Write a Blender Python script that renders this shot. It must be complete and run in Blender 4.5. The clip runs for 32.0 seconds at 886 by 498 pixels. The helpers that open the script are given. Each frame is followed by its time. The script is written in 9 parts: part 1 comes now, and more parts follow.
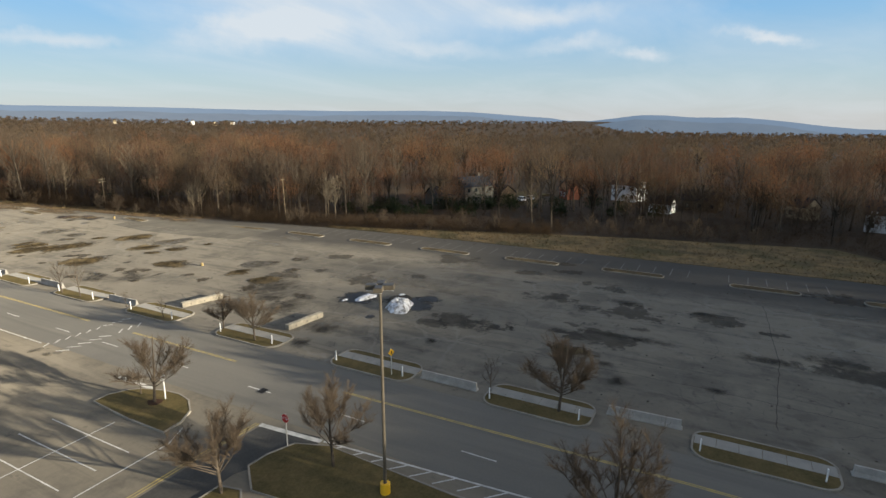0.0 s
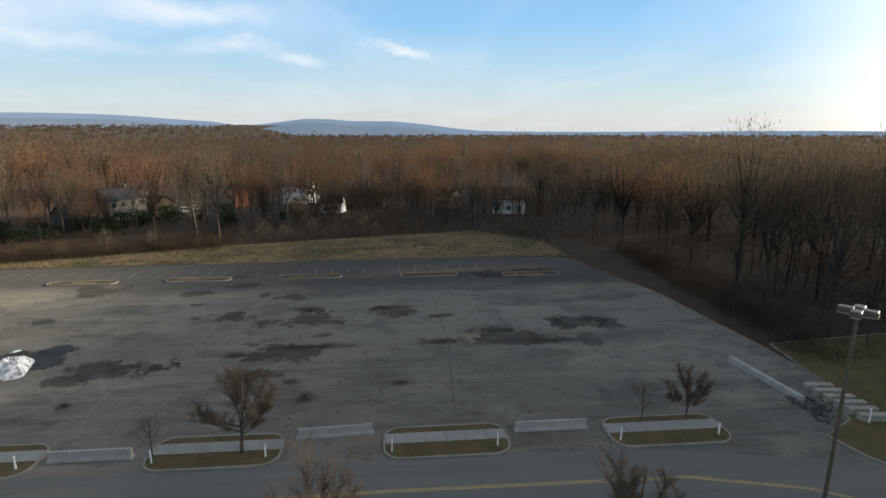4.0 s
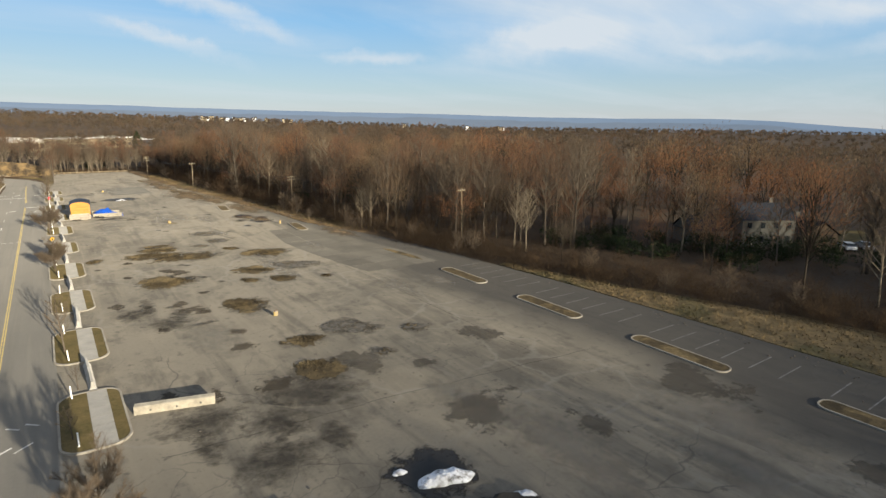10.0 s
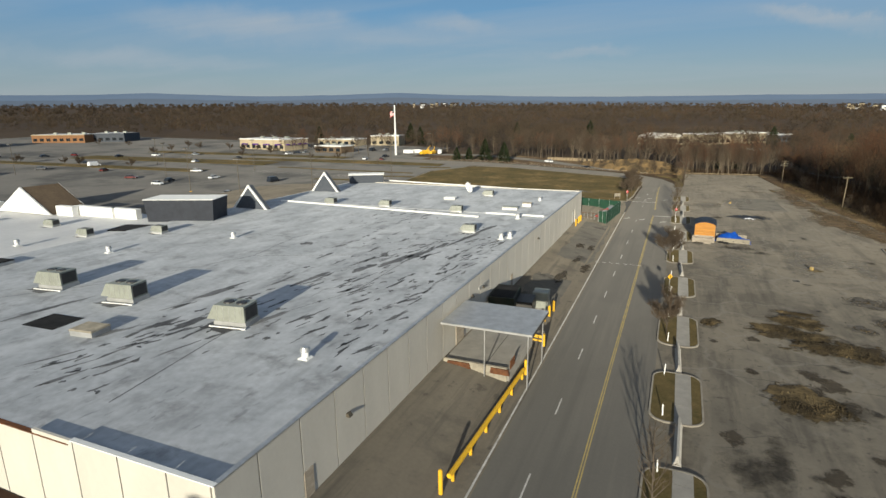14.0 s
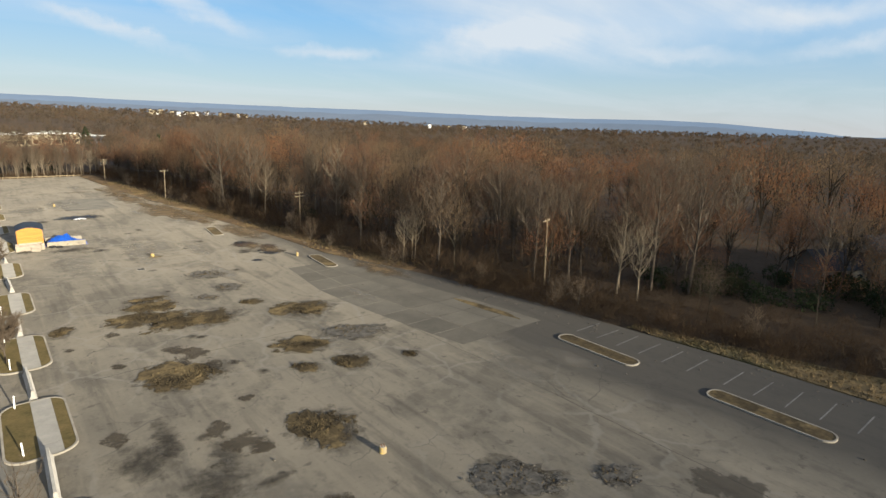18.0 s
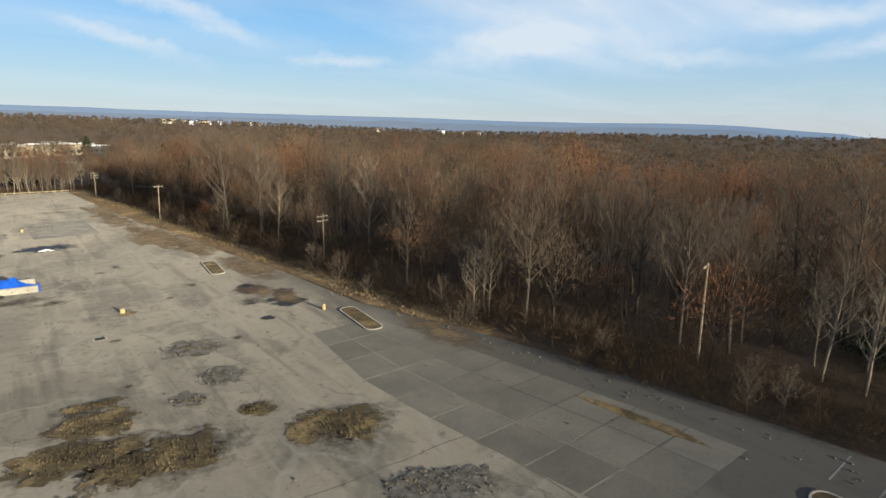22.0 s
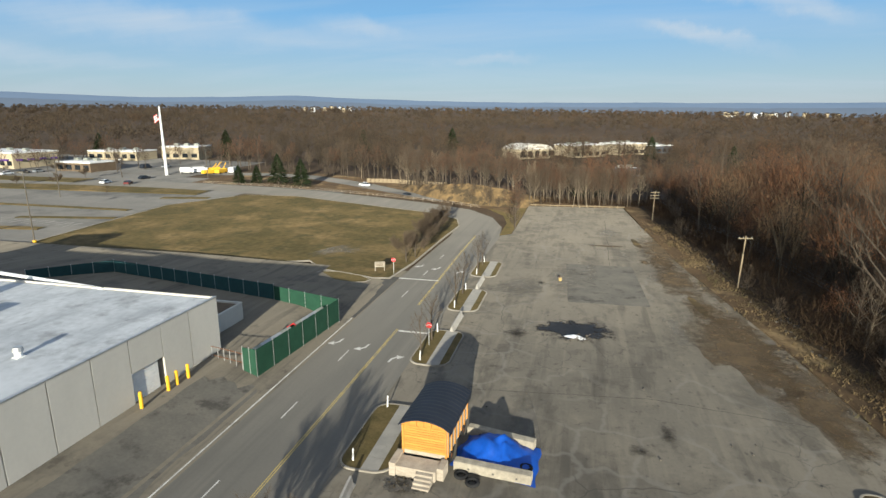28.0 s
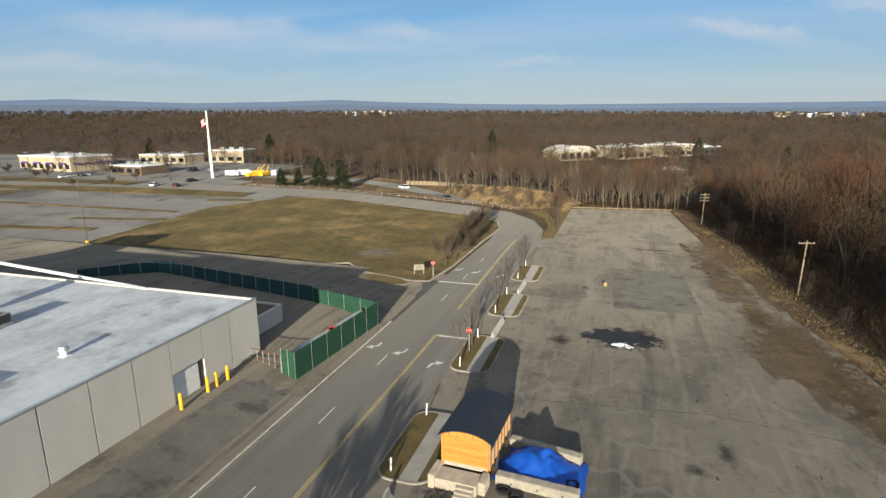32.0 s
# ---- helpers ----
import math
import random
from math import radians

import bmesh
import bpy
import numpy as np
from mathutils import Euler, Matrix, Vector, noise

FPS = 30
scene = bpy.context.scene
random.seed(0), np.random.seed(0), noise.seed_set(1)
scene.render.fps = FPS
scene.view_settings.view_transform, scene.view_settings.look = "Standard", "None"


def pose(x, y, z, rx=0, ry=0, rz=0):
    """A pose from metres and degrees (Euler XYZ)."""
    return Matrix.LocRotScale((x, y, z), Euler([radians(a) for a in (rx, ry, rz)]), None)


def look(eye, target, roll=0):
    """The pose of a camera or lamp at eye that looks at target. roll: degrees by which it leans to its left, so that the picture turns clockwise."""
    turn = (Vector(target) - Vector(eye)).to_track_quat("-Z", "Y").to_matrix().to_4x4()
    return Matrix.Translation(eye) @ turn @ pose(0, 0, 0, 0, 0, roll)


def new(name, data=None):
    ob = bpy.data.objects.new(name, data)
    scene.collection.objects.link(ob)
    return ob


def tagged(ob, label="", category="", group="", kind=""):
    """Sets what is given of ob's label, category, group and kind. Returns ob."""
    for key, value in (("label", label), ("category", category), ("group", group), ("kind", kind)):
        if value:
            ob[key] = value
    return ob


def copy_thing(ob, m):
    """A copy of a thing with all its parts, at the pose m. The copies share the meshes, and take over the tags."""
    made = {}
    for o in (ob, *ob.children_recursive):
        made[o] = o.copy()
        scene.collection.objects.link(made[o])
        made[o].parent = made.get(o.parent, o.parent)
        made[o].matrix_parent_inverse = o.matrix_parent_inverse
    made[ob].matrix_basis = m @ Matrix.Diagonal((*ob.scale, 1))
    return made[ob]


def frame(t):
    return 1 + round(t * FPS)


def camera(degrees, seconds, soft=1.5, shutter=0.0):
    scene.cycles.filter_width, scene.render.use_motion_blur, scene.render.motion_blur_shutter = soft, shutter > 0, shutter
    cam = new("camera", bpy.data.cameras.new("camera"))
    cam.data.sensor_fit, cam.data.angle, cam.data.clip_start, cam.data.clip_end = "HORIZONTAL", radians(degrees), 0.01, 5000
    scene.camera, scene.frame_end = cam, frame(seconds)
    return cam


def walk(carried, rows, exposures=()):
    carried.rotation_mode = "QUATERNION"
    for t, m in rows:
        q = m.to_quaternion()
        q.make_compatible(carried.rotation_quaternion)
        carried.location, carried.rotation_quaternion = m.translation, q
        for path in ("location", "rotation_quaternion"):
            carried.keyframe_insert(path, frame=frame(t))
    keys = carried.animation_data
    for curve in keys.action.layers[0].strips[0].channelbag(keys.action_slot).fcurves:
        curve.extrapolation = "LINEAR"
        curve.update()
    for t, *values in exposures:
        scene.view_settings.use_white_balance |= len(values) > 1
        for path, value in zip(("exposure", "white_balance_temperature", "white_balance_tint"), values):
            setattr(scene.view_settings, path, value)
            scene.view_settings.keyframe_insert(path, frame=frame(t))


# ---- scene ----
cam = camera(77.44, 32.0)
PATH = [
    (0, (0.965, 2.660, 26.180), (9.580, 7.177, 23.863), 0.04),
    (0.5, (0.881, 2.655, 26.154), (9.515, 7.144, 23.850), 0.10),
    (1, (0.946, 2.629, 26.193), (9.607, 7.064, 23.888), 0.03),
    (1.5, (1.006, 2.550, 26.229), (10.159, 5.848, 23.918), 0.14),
    (2, (1.048, 2.306, 26.325), (10.748, 1.623, 23.993), 0.18),
    (2.5, (1.066, 2.372, 26.365), (10.757, 1.643, 24.009), -0.01),
    (3, (1.996, 2.409, 26.313), (11.691, 1.641, 23.987), -0.01),
    (3.5, (3.763, 2.388, 26.021), (13.468, 1.592, 23.743), 0.05),
    (5.5, (17.805, 0.721, 24.259), (27.488, -0.376, 22.016), 0.15),
    (6, (22.409, 0.394, 24.132), (31.974, 2.266, 21.894), 0.20),
    (6.5, (25.732, 0.312, 24.166), (31.845, 7.915, 21.966), 0.15),
    (7, (29.200, 2.421, 24.288), (35.035, 10.229, 22.055), 0.24),
    (7.5, (32.330, 5.031, 24.039), (38.196, 12.825, 21.842), 0.44),
    (8, (35.545, 8.358, 23.418), (41.395, 16.172, 21.241), 0.62),
    (8.5, (38.572, 11.788, 23.180), (44.420, 19.606, 21.015), 0.68),
    (9, (41.461, 15.575, 22.660), (47.287, 23.415, 20.515), 0.75),
    (9.5, (43.913, 19.382, 22.429), (49.721, 27.230, 20.269), 0.65),
    (10, (46.089, 23.332, 22.712), (51.756, 31.268, 20.500), 0.68),
    (10.5, (48.223, 27.362, 23.136), (50.756, 36.775, 20.905), 0.24),
    (11, (49.218, 31.797, 23.884), (46.630, 41.203, 21.689), -0.42),
    (11.5, (48.459, 36.480, 24.339), (45.098, 45.640, 22.150), -0.50),
    (12, (47.553, 40.771, 24.418), (44.132, 49.920, 22.276), -0.40),
    (12.5, (46.382, 45.589, 24.692), (42.914, 54.722, 22.556), -0.20),
    (13, (45.769, 49.289, 25.648), (42.177, 58.342, 23.383), -0.49),
    (13.5, (45.370, 51.672, 26.288), (41.674, 60.664, 23.946), -0.58),
    (14, (45.032, 53.147, 26.478), (41.237, 62.082, 24.075), -0.66),
    (14.5, (44.715, 53.960, 26.200), (44.608, 63.651, 23.734), 0.14),
    (15.4, (44.830, 53.725, 25.705), (50.543, 61.588, 23.354), 1.58),
    (16.5, (44.730, 54.075, 24.627), (50.851, 61.651, 22.361), 1.65),
    (17, (44.768, 54.067, 24.644), (50.942, 61.595, 22.359), 1.62),
    (17.5, (44.773, 54.143, 24.503), (50.975, 61.651, 22.229), 1.53),
    (18, (45.637, 55.229, 24.368), (51.919, 62.679, 22.124), 1.60),
    (18.5, (47.049, 56.912, 24.023), (53.373, 64.337, 21.814), 1.73),
    (19, (49.202, 59.320, 23.924), (55.566, 66.702, 21.683), 1.68),
    (19.5, (52.213, 62.511, 24.040), (56.884, 71.057, 21.771), 1.31),
    (20, (55.244, 65.828, 24.655), (52.009, 75.017, 22.399), -0.33),
    (20.5, (55.591, 70.082, 24.391), (49.807, 77.931, 22.167), -0.29),
    (21, (55.266, 74.804, 24.006), (54.690, 84.525, 21.729), 0.36),
    (21.5, (55.552, 79.508, 23.327), (61.556, 87.186, 21.091), 0.62),
    (22, (57.132, 83.484, 23.228), (63.260, 91.090, 21.084), 0.89),
    (22.5, (59.693, 87.742, 23.680), (65.783, 95.369, 21.504), 0.70),
    (23, (62.195, 91.772, 23.421), (68.266, 99.428, 21.291), 0.84),
    (23.5, (65.106, 96.380, 23.042), (70.698, 104.391, 20.907), 0.56),
    (24, (66.977, 101.322, 22.489), (68.875, 110.915, 20.400), 0.69),
    (24.5, (66.944, 107.090, 23.367), (65.124, 116.675, 21.172), 0.25),
    (25, (65.921, 113.394, 23.841), (64.080, 122.963, 21.598), 0.14),
    (25.5, (65.010, 119.323, 24.183), (63.173, 128.899, 21.966), 0.36),
    (27.5, (62.428, 138.376, 26.461), (60.246, 147.866, 24.185), -0.01),
    (28, (61.748, 140.128, 26.634), (59.435, 149.571, 24.295), -0.09),
    (28.5, (61.377, 141.002, 26.291), (58.909, 150.405, 23.949), -0.18),
    (29, (61.068, 141.083, 26.245), (58.468, 150.450, 23.899), -0.07),
    (29.5, (60.993, 141.224, 26.078), (58.286, 150.568, 23.761), -0.11),
    (30, (60.954, 141.386, 25.999), (58.167, 150.709, 23.694), -0.18),
    (30.5, (60.907, 141.483, 25.994), (58.064, 150.790, 23.691), -0.29),
    (31, (60.998, 141.482, 26.026), (58.103, 150.776, 23.737), -0.42),
    (31.5, (61.057, 141.555, 26.241), (58.131, 150.843, 23.967), -0.58),
    (32, (61.032, 141.702, 26.255), (58.046, 150.968, 23.969), -0.62),
]
walk(cam, [(t, look(eye, target, roll)) for t, eye, target, roll in PATH], [
    (0, 1.05, 6450, 10), (0.6, 1.14, 6450, 10), (1.2, 1.22, 6450, 10), (2, 1.3, 6500, 10), (5.8, 1.3, 6350, 10), (6.6, 1.15, 6450, 10), (9, 1.05, 6400, 10), (10.2, 1.0, 6400, 10),
    (11, 0.65, 6350, 10), (12, 0.33, 6200, 9), (13, 0.25, 6100, 8), (14.2, 0.25, 6100, 8), (15.5, 1.0, 6400, 10), (18, 1.08, 6350, 10), (19.4, 1.1, 6300, 10), (20, 0.92, 6300, 10),
    (20.5, 0.62, 6300, 10), (21, 0.44, 6050, 9), (21.6, 0.92, 6200, 10), (22, 1.1, 6150, 9), (23.5, 1.1, 6050, 8), (24, 1.1, 6000, 8), (25, 0.86, 6050, 9), (27, 0.82, 5900, 7), (30, 0.8, 6000, 9), (32, 0.75, 6100, 10)])

# ---- world, sun, exposure ----
SUN_EL, SUN_DIR = radians(10.5), Vector((0.134, -0.991, 0.0)).normalized()
sun_vec = Vector((SUN_DIR.x * math.cos(SUN_EL), SUN_DIR.y * math.cos(SUN_EL), math.sin(SUN_EL)))
sun_data = bpy.data.lights.new("sun", "SUN")
sun_data.energy, sun_data.angle, sun_data.color = 5.0, radians(0.53), (1.0, 0.89, 0.69)
sun = new("sun", sun_data)
sun.matrix_world = look(sun_vec * 300, (0, 0, 0))

world = bpy.data.worlds.new("world")
scene.world = world
world.use_nodes = True
wt = world.node_tree
wt.nodes.clear()
w_out = wt.nodes.new("ShaderNodeOutputWorld")
w_bg = wt.nodes.new("ShaderNodeBackground")
w_sky = wt.nodes.new("ShaderNodeTexSky")
w_sky.sky_type, w_sky.sun_disc = "NISHITA", False
w_sky.sun_elevation, w_sky.sun_rotation = SUN_EL, math.atan2(SUN_DIR.x, SUN_DIR.y)
w_sky.altitude, w_sky.air_density, w_sky.dust_density, w_sky.ozone_density = 100.0, 1.0, 0.3, 3.0
w_bg.inputs["Strength"].default_value = 0.066
# thin wind-drawn cloud, flattened towards the horizon like a real layer
w_co = wt.nodes.new("ShaderNodeTexCoord")
w_sep = wt.nodes.new("ShaderNodeSeparateXYZ")
w_add = wt.nodes.new("ShaderNodeMath")
w_add.operation, w_add.inputs[1].default_value = "ADD", 0.10
w_dx = wt.nodes.new("ShaderNodeMath")
w_dy = wt.nodes.new("ShaderNodeMath")
w_dx.operation = w_dy.operation = "DIVIDE"
w_com = wt.nodes.new("ShaderNodeCombineXYZ")
w_map = wt.nodes.new("ShaderNodeMapping")
w_map.inputs["Rotation"].default_value = (0, 0, radians(-28))
w_map.inputs["Scale"].default_value = (0.42, 0.95, 1.0)
w_noise = wt.nodes.new("ShaderNodeTexNoise")
w_noise.inputs["Scale"].default_value = 0.9
w_noise.inputs["Detail"].default_value = 7.0
w_noise.inputs["Roughness"].default_value = 0.55
w_noise.inputs["Distortion"].default_value = 0.55
w_ramp = wt.nodes.new("ShaderNodeValToRGB")
w_ramp.color_ramp.elements[0].position, w_ramp.color_ramp.elements[1].position = 0.44, 0.74
w_ramp.color_ramp.elements[0].color = (0, 0, 0, 1)
w_ramp.color_ramp.elements[1].color = (0.34, 0.34, 0.34, 1)
w_mix = wt.nodes.new("ShaderNodeMix")
w_mix.data_type = "RGBA"
w_mix.inputs["B"].default_value = (5.3, 5.7, 6.0, 1)
lk = wt.links.new
lk(w_co.outputs["Generated"], w_sep.inputs[0])
lk(w_sep.outputs["Z"], w_add.inputs[0])
lk(w_sep.outputs["X"], w_dx.inputs[0])
lk(w_sep.outputs["Y"], w_dy.inputs[0])
lk(w_add.outputs[0], w_dx.inputs[1])
lk(w_add.outputs[0], w_dy.inputs[1])
lk(w_dx.outputs[0], w_com.inputs[0])
lk(w_dy.outputs[0], w_com.inputs[1])
lk(w_com.outputs[0], w_map.inputs["Vector"])
lk(w_map.outputs[0], w_noise.inputs["Vector"])
lk(w_noise.outputs["Fac"], w_ramp.inputs["Fac"])
# the larger cloud streaks, by bearing and height in degrees: middle, half length, half width, slope, density
WISPS = [(-56, 9.6, 19, 4.6, -3, 0.95), (-44, 7.4, 9, 2.0, -10, 0.75), (-49, 13, 22, 4.0, -6, 0.6), (-29, 6.3, 6.5, 0.75, 0, 1.0), (-11.5, 6.6, 7.5, 0.8, 13, 0.7), (-14, 9.6, 9, 1.1, 15, 0.75),
         (-74, 6.8, 6, 0.9, 0, 0.55), (37, 7.8, 19, 1.9, 4, 0.6), (22, 8.2, 6, 1.0, 8, 0.45), (9, 5.3, 6, 0.6, 0, 0.5), (-63, 6.3, 8, 1.0, 2, 0.55), (-81, 5.8, 3.6, 0.7, 3, 0.8), (-91, 6.7, 3.8, 0.7, 8, 0.9), (-72, 9.5, 8, 1.2, 0, 0.5), (50, 4.8, 14, 1.0, 0, 0.4)]
w_az = wt.nodes.new("ShaderNodeMath")
w_az.operation = "ARCTAN2"
w_neg = wt.nodes.new("ShaderNodeMath")
w_neg.operation, w_neg.inputs[1].default_value = "MULTIPLY", -1.0
w_el = wt.nodes.new("ShaderNodeMath")
w_el.operation = "ARCSINE"
w_dir = wt.nodes.new("ShaderNodeCombineXYZ")
w_deg = wt.nodes.new("ShaderNodeVectorMath")
w_deg.operation, w_deg.inputs[1].default_value = "MULTIPLY", (57.3, 57.3, 0)
w_curl = wt.nodes.new("ShaderNodeTexNoise")
w_curl.inputs["Scale"].default_value, w_curl.inputs["Detail"].default_value, w_curl.inputs["Roughness"].default_value = 0.16, 6.0, 0.62
w_push = wt.nodes.new("ShaderNodeVectorMath")
w_push.operation, w_push.inputs[1].default_value = "MULTIPLY_ADD", (9.0, 3.4, 0)
w_back = wt.nodes.new("ShaderNodeVectorMath")
w_back.operation, w_back.inputs[1].default_value = "SUBTRACT", (4.5, 1.7, 0)
lk(w_sep.outputs["X"], w_neg.inputs[0])
lk(w_neg.outputs[0], w_az.inputs[0])
lk(w_sep.outputs["Y"], w_az.inputs[1])
lk(w_sep.outputs["Z"], w_el.inputs[0])
lk(w_az.outputs[0], w_dir.inputs[0])
lk(w_el.outputs[0], w_dir.inputs[1])
lk(w_dir.outputs[0], w_deg.inputs[0])
lk(w_deg.outputs[0], w_curl.inputs["Vector"])
lk(w_curl.outputs["Color"], w_push.inputs[0])
lk(w_deg.outputs[0], w_push.inputs[2])
lk(w_push.outputs[0], w_back.inputs[0])
w_sum = w_ramp.outputs["Color"]
w_fray = wt.nodes.new("ShaderNodeMapRange")
w_fray.inputs["From Min"].default_value, w_fray.inputs["From Max"].default_value = 0.30, 0.62
w_fray.inputs["To Min"].default_value = 0.42
lk(w_noise.outputs["Fac"], w_fray.inputs["Value"])
for az, el, half, wide, slope, dense in WISPS:
    w_loc = wt.nodes.new("ShaderNodeMapping")
    w_loc.vector_type = "TEXTURE"
    w_loc.inputs["Location"].default_value, w_loc.inputs["Rotation"].default_value, w_loc.inputs["Scale"].default_value = (az, el, 0), (0, 0, radians(slope)), (half, wide, 1)
    w_len = wt.nodes.new("ShaderNodeVectorMath")
    w_len.operation = "LENGTH"
    w_fade = wt.nodes.new("ShaderNodeMapRange")
    w_fade.interpolation_type = "SMOOTHSTEP"
    w_fade.inputs["From Min"].default_value, w_fade.inputs["From Max"].default_value = 1.15, 0.1
    w_fade.inputs["To Max"].default_value = dense
    w_mul = wt.nodes.new("ShaderNodeMath")
    w_mul.operation = "MULTIPLY_ADD"
    lk(w_back.outputs[0], w_loc.inputs["Vector"])
    lk(w_loc.outputs[0], w_len.inputs[0])
    lk(w_len.outputs["Value"], w_fade.inputs["Value"])
    lk(w_fade.outputs[0], w_mul.inputs[0])
    lk(w_fray.outputs[0], w_mul.inputs[1])
    lk(w_sum, w_mul.inputs[2])
    w_sum = w_mul.outputs[0]
w_cap = wt.nodes.new("ShaderNodeClamp")
w_cap.inputs["Max"].default_value = 0.92
lk(w_sum, w_cap.inputs["Value"])
lk(w_cap.outputs[0], w_mix.inputs["Factor"])
# pale haze towards the horizon, clearer blue above
w_haze = wt.nodes.new("ShaderNodeValToRGB")
for pos, colour in ((0.0, (4.6, 4.8, 5.0, 1)), (0.06, (3.8, 4.8, 5.4, 1)), (0.16, (2.1, 4.1, 6.3, 1)), (0.34, (1.5, 2.7, 4.5, 1)), (0.7, (2.9, 3.3, 4.0, 1))):
    el = w_haze.color_ramp.elements.new(pos) if 0 < pos < 0.7 else w_haze.color_ramp.elements[0 if pos == 0 else -1]
    el.position, el.color = pos, colour
w_veil = wt.nodes.new("ShaderNodeMix")
w_veil.data_type = "RGBA"
w_veil.inputs["Factor"].default_value = 0.78
lk(w_sep.outputs["Z"], w_haze.inputs["Fac"])
lk(w_sky.outputs[0], w_veil.inputs["A"])
lk(w_haze.outputs["Color"], w_veil.inputs["B"])
lk(w_veil.outputs["Result"], w_mix.inputs["A"])
# the haze brightens towards the sun
w_dot = wt.nodes.new("ShaderNodeVectorMath")
w_dot.operation, w_dot.inputs[1].default_value = "DOT_PRODUCT", tuple(sun_vec)
w_glow = wt.nodes.new("ShaderNodeMapRange")
w_glow.interpolation_type = "SMOOTHSTEP"
w_glow.inputs["From Min"].default_value, w_glow.inputs["From Max"].default_value = 0.62, 1.02
w_aur = wt.nodes.new("ShaderNodeMix")
w_aur.data_type = "RGBA"
w_aur.inputs["B"].default_value = (12.0, 11.3, 10.0, 1)
lk(w_co.outputs["Generated"], w_dot.inputs[0])
lk(w_dot.outputs["Value"], w_glow.inputs["Value"])
lk(w_glow.outputs[0], w_aur.inputs["Factor"])
lk(w_mix.outputs["Result"], w_aur.inputs["A"])
lk(w_aur.outputs["Result"], w_bg.inputs["Color"])
lk(w_bg.outputs[0], w_out.inputs["Surface"])


# ---- materials ----
def material(name, base, alt=None, rough=0.8, metal=0.0, scale=1.0, stretch=(1, 1, 1), fine=12.0, fine_amount=0.25,
             bump=0.0, lo=0.35, hi=0.65, spec=0.3, rnd=0.0, island=False, third=None, third_scale=0.1, third_lo=0.5, third_hi=0.7, soft=0.0):
    """Two-scale procedural surface: base and alt mixed by a broad noise, darkened and lightened by a fine one."""
    m = bpy.data.materials.new(name)
    m.use_nodes = True
    nt = m.node_tree
    b = nt.nodes["Principled BSDF"]
    b.inputs["Roughness"].default_value, b.inputs["Metallic"].default_value = rough, metal
    b.inputs["Specular IOR Level"].default_value = spec if rough < 0.8 else min(spec, 0.06)
    b.inputs["Diffuse Roughness"].default_value = 0.65 if rough > 0.75 else 0.3
    co = nt.nodes.new("ShaderNodeNewGeometry")
    mp = nt.nodes.new("ShaderNodeMapping")
    mp.inputs["Scale"].default_value = stretch
    nt.links.new(co.outputs["Position"], mp.inputs["Vector"])
    n1 = nt.nodes.new("ShaderNodeTexNoise")
    n1.inputs["Scale"].default_value, n1.inputs["Detail"].default_value = scale, 6.0
    n1.inputs["Roughness"].default_value = 0.6
    nt.links.new(mp.outputs[0], n1.inputs["Vector"])
    r1 = nt.nodes.new("ShaderNodeMapRange")
    r1.inputs["From Min"].default_value, r1.inputs["From Max"].default_value = lo, hi
    nt.links.new(n1.outputs["Fac"], r1.inputs["Value"])
    mx = nt.nodes.new("ShaderNodeMix")
    mx.data_type = "RGBA"
    mx.inputs["A"].default_value = (*base, 1)
    mx.inputs["B"].default_value = (*(alt or base), 1)
    nt.links.new(r1.outputs[0], mx.inputs["Factor"])
    col = mx.outputs["Result"]
    if third:
        n3 = nt.nodes.new("ShaderNodeTexNoise")
        n3.inputs["Scale"].default_value, n3.inputs["Detail"].default_value = third_scale, 8.0
        n3.inputs["Roughness"].default_value = 0.65
        nt.links.new(co.outputs["Position"], n3.inputs["Vector"])
        r3 = nt.nodes.new("ShaderNodeMapRange")
        r3.inputs["From Min"].default_value, r3.inputs["From Max"].default_value = third_lo, third_hi
        nt.links.new(n3.outputs["Fac"], r3.inputs["Value"])
        m3 = nt.nodes.new("ShaderNodeMix")
        m3.data_type = "RGBA"
        m3.inputs["B"].default_value = (*third, 1)
        nt.links.new(r3.outputs[0], m3.inputs["Factor"])
        nt.links.new(col, m3.inputs["A"])
        col = m3.outputs["Result"]
    n2 = nt.nodes.new("ShaderNodeTexNoise")
    n2.inputs["Scale"].default_value, n2.inputs["Detail"].default_value = fine, 4.0
    nt.links.new(co.outputs["Position"], n2.inputs["Vector"])
    r2 = nt.nodes.new("ShaderNodeMapRange")
    r2.inputs["To Min"].default_value, r2.inputs["To Max"].default_value = 1 - fine_amount, 1 + fine_amount
    nt.links.new(n2.outputs["Fac"], r2.inputs["Value"])
    value = r2.outputs[0]
    if rnd or island:
        info = co.outputs["Random Per Island"] if island else nt.nodes.new("ShaderNodeObjectInfo").outputs["Random"]
        r4 = nt.nodes.new("ShaderNodeMapRange")
        r4.inputs["To Min"].default_value, r4.inputs["To Max"].default_value = 1 - rnd, 1 + rnd
        nt.links.new(info, r4.inputs["Value"])
        mu = nt.nodes.new("ShaderNodeMath")
        mu.operation = "MULTIPLY"
        nt.links.new(value, mu.inputs[0])
        nt.links.new(r4.outputs[0], mu.inputs[1])
        value = mu.outputs[0]
    sc = nt.nodes.new("ShaderNodeVectorMath")
    sc.operation = "SCALE"
    nt.links.new(col, sc.inputs[0])
    nt.links.new(value, sc.inputs["Scale"])
    nt.links.new(sc.outputs[0], b.inputs["Base Color"])
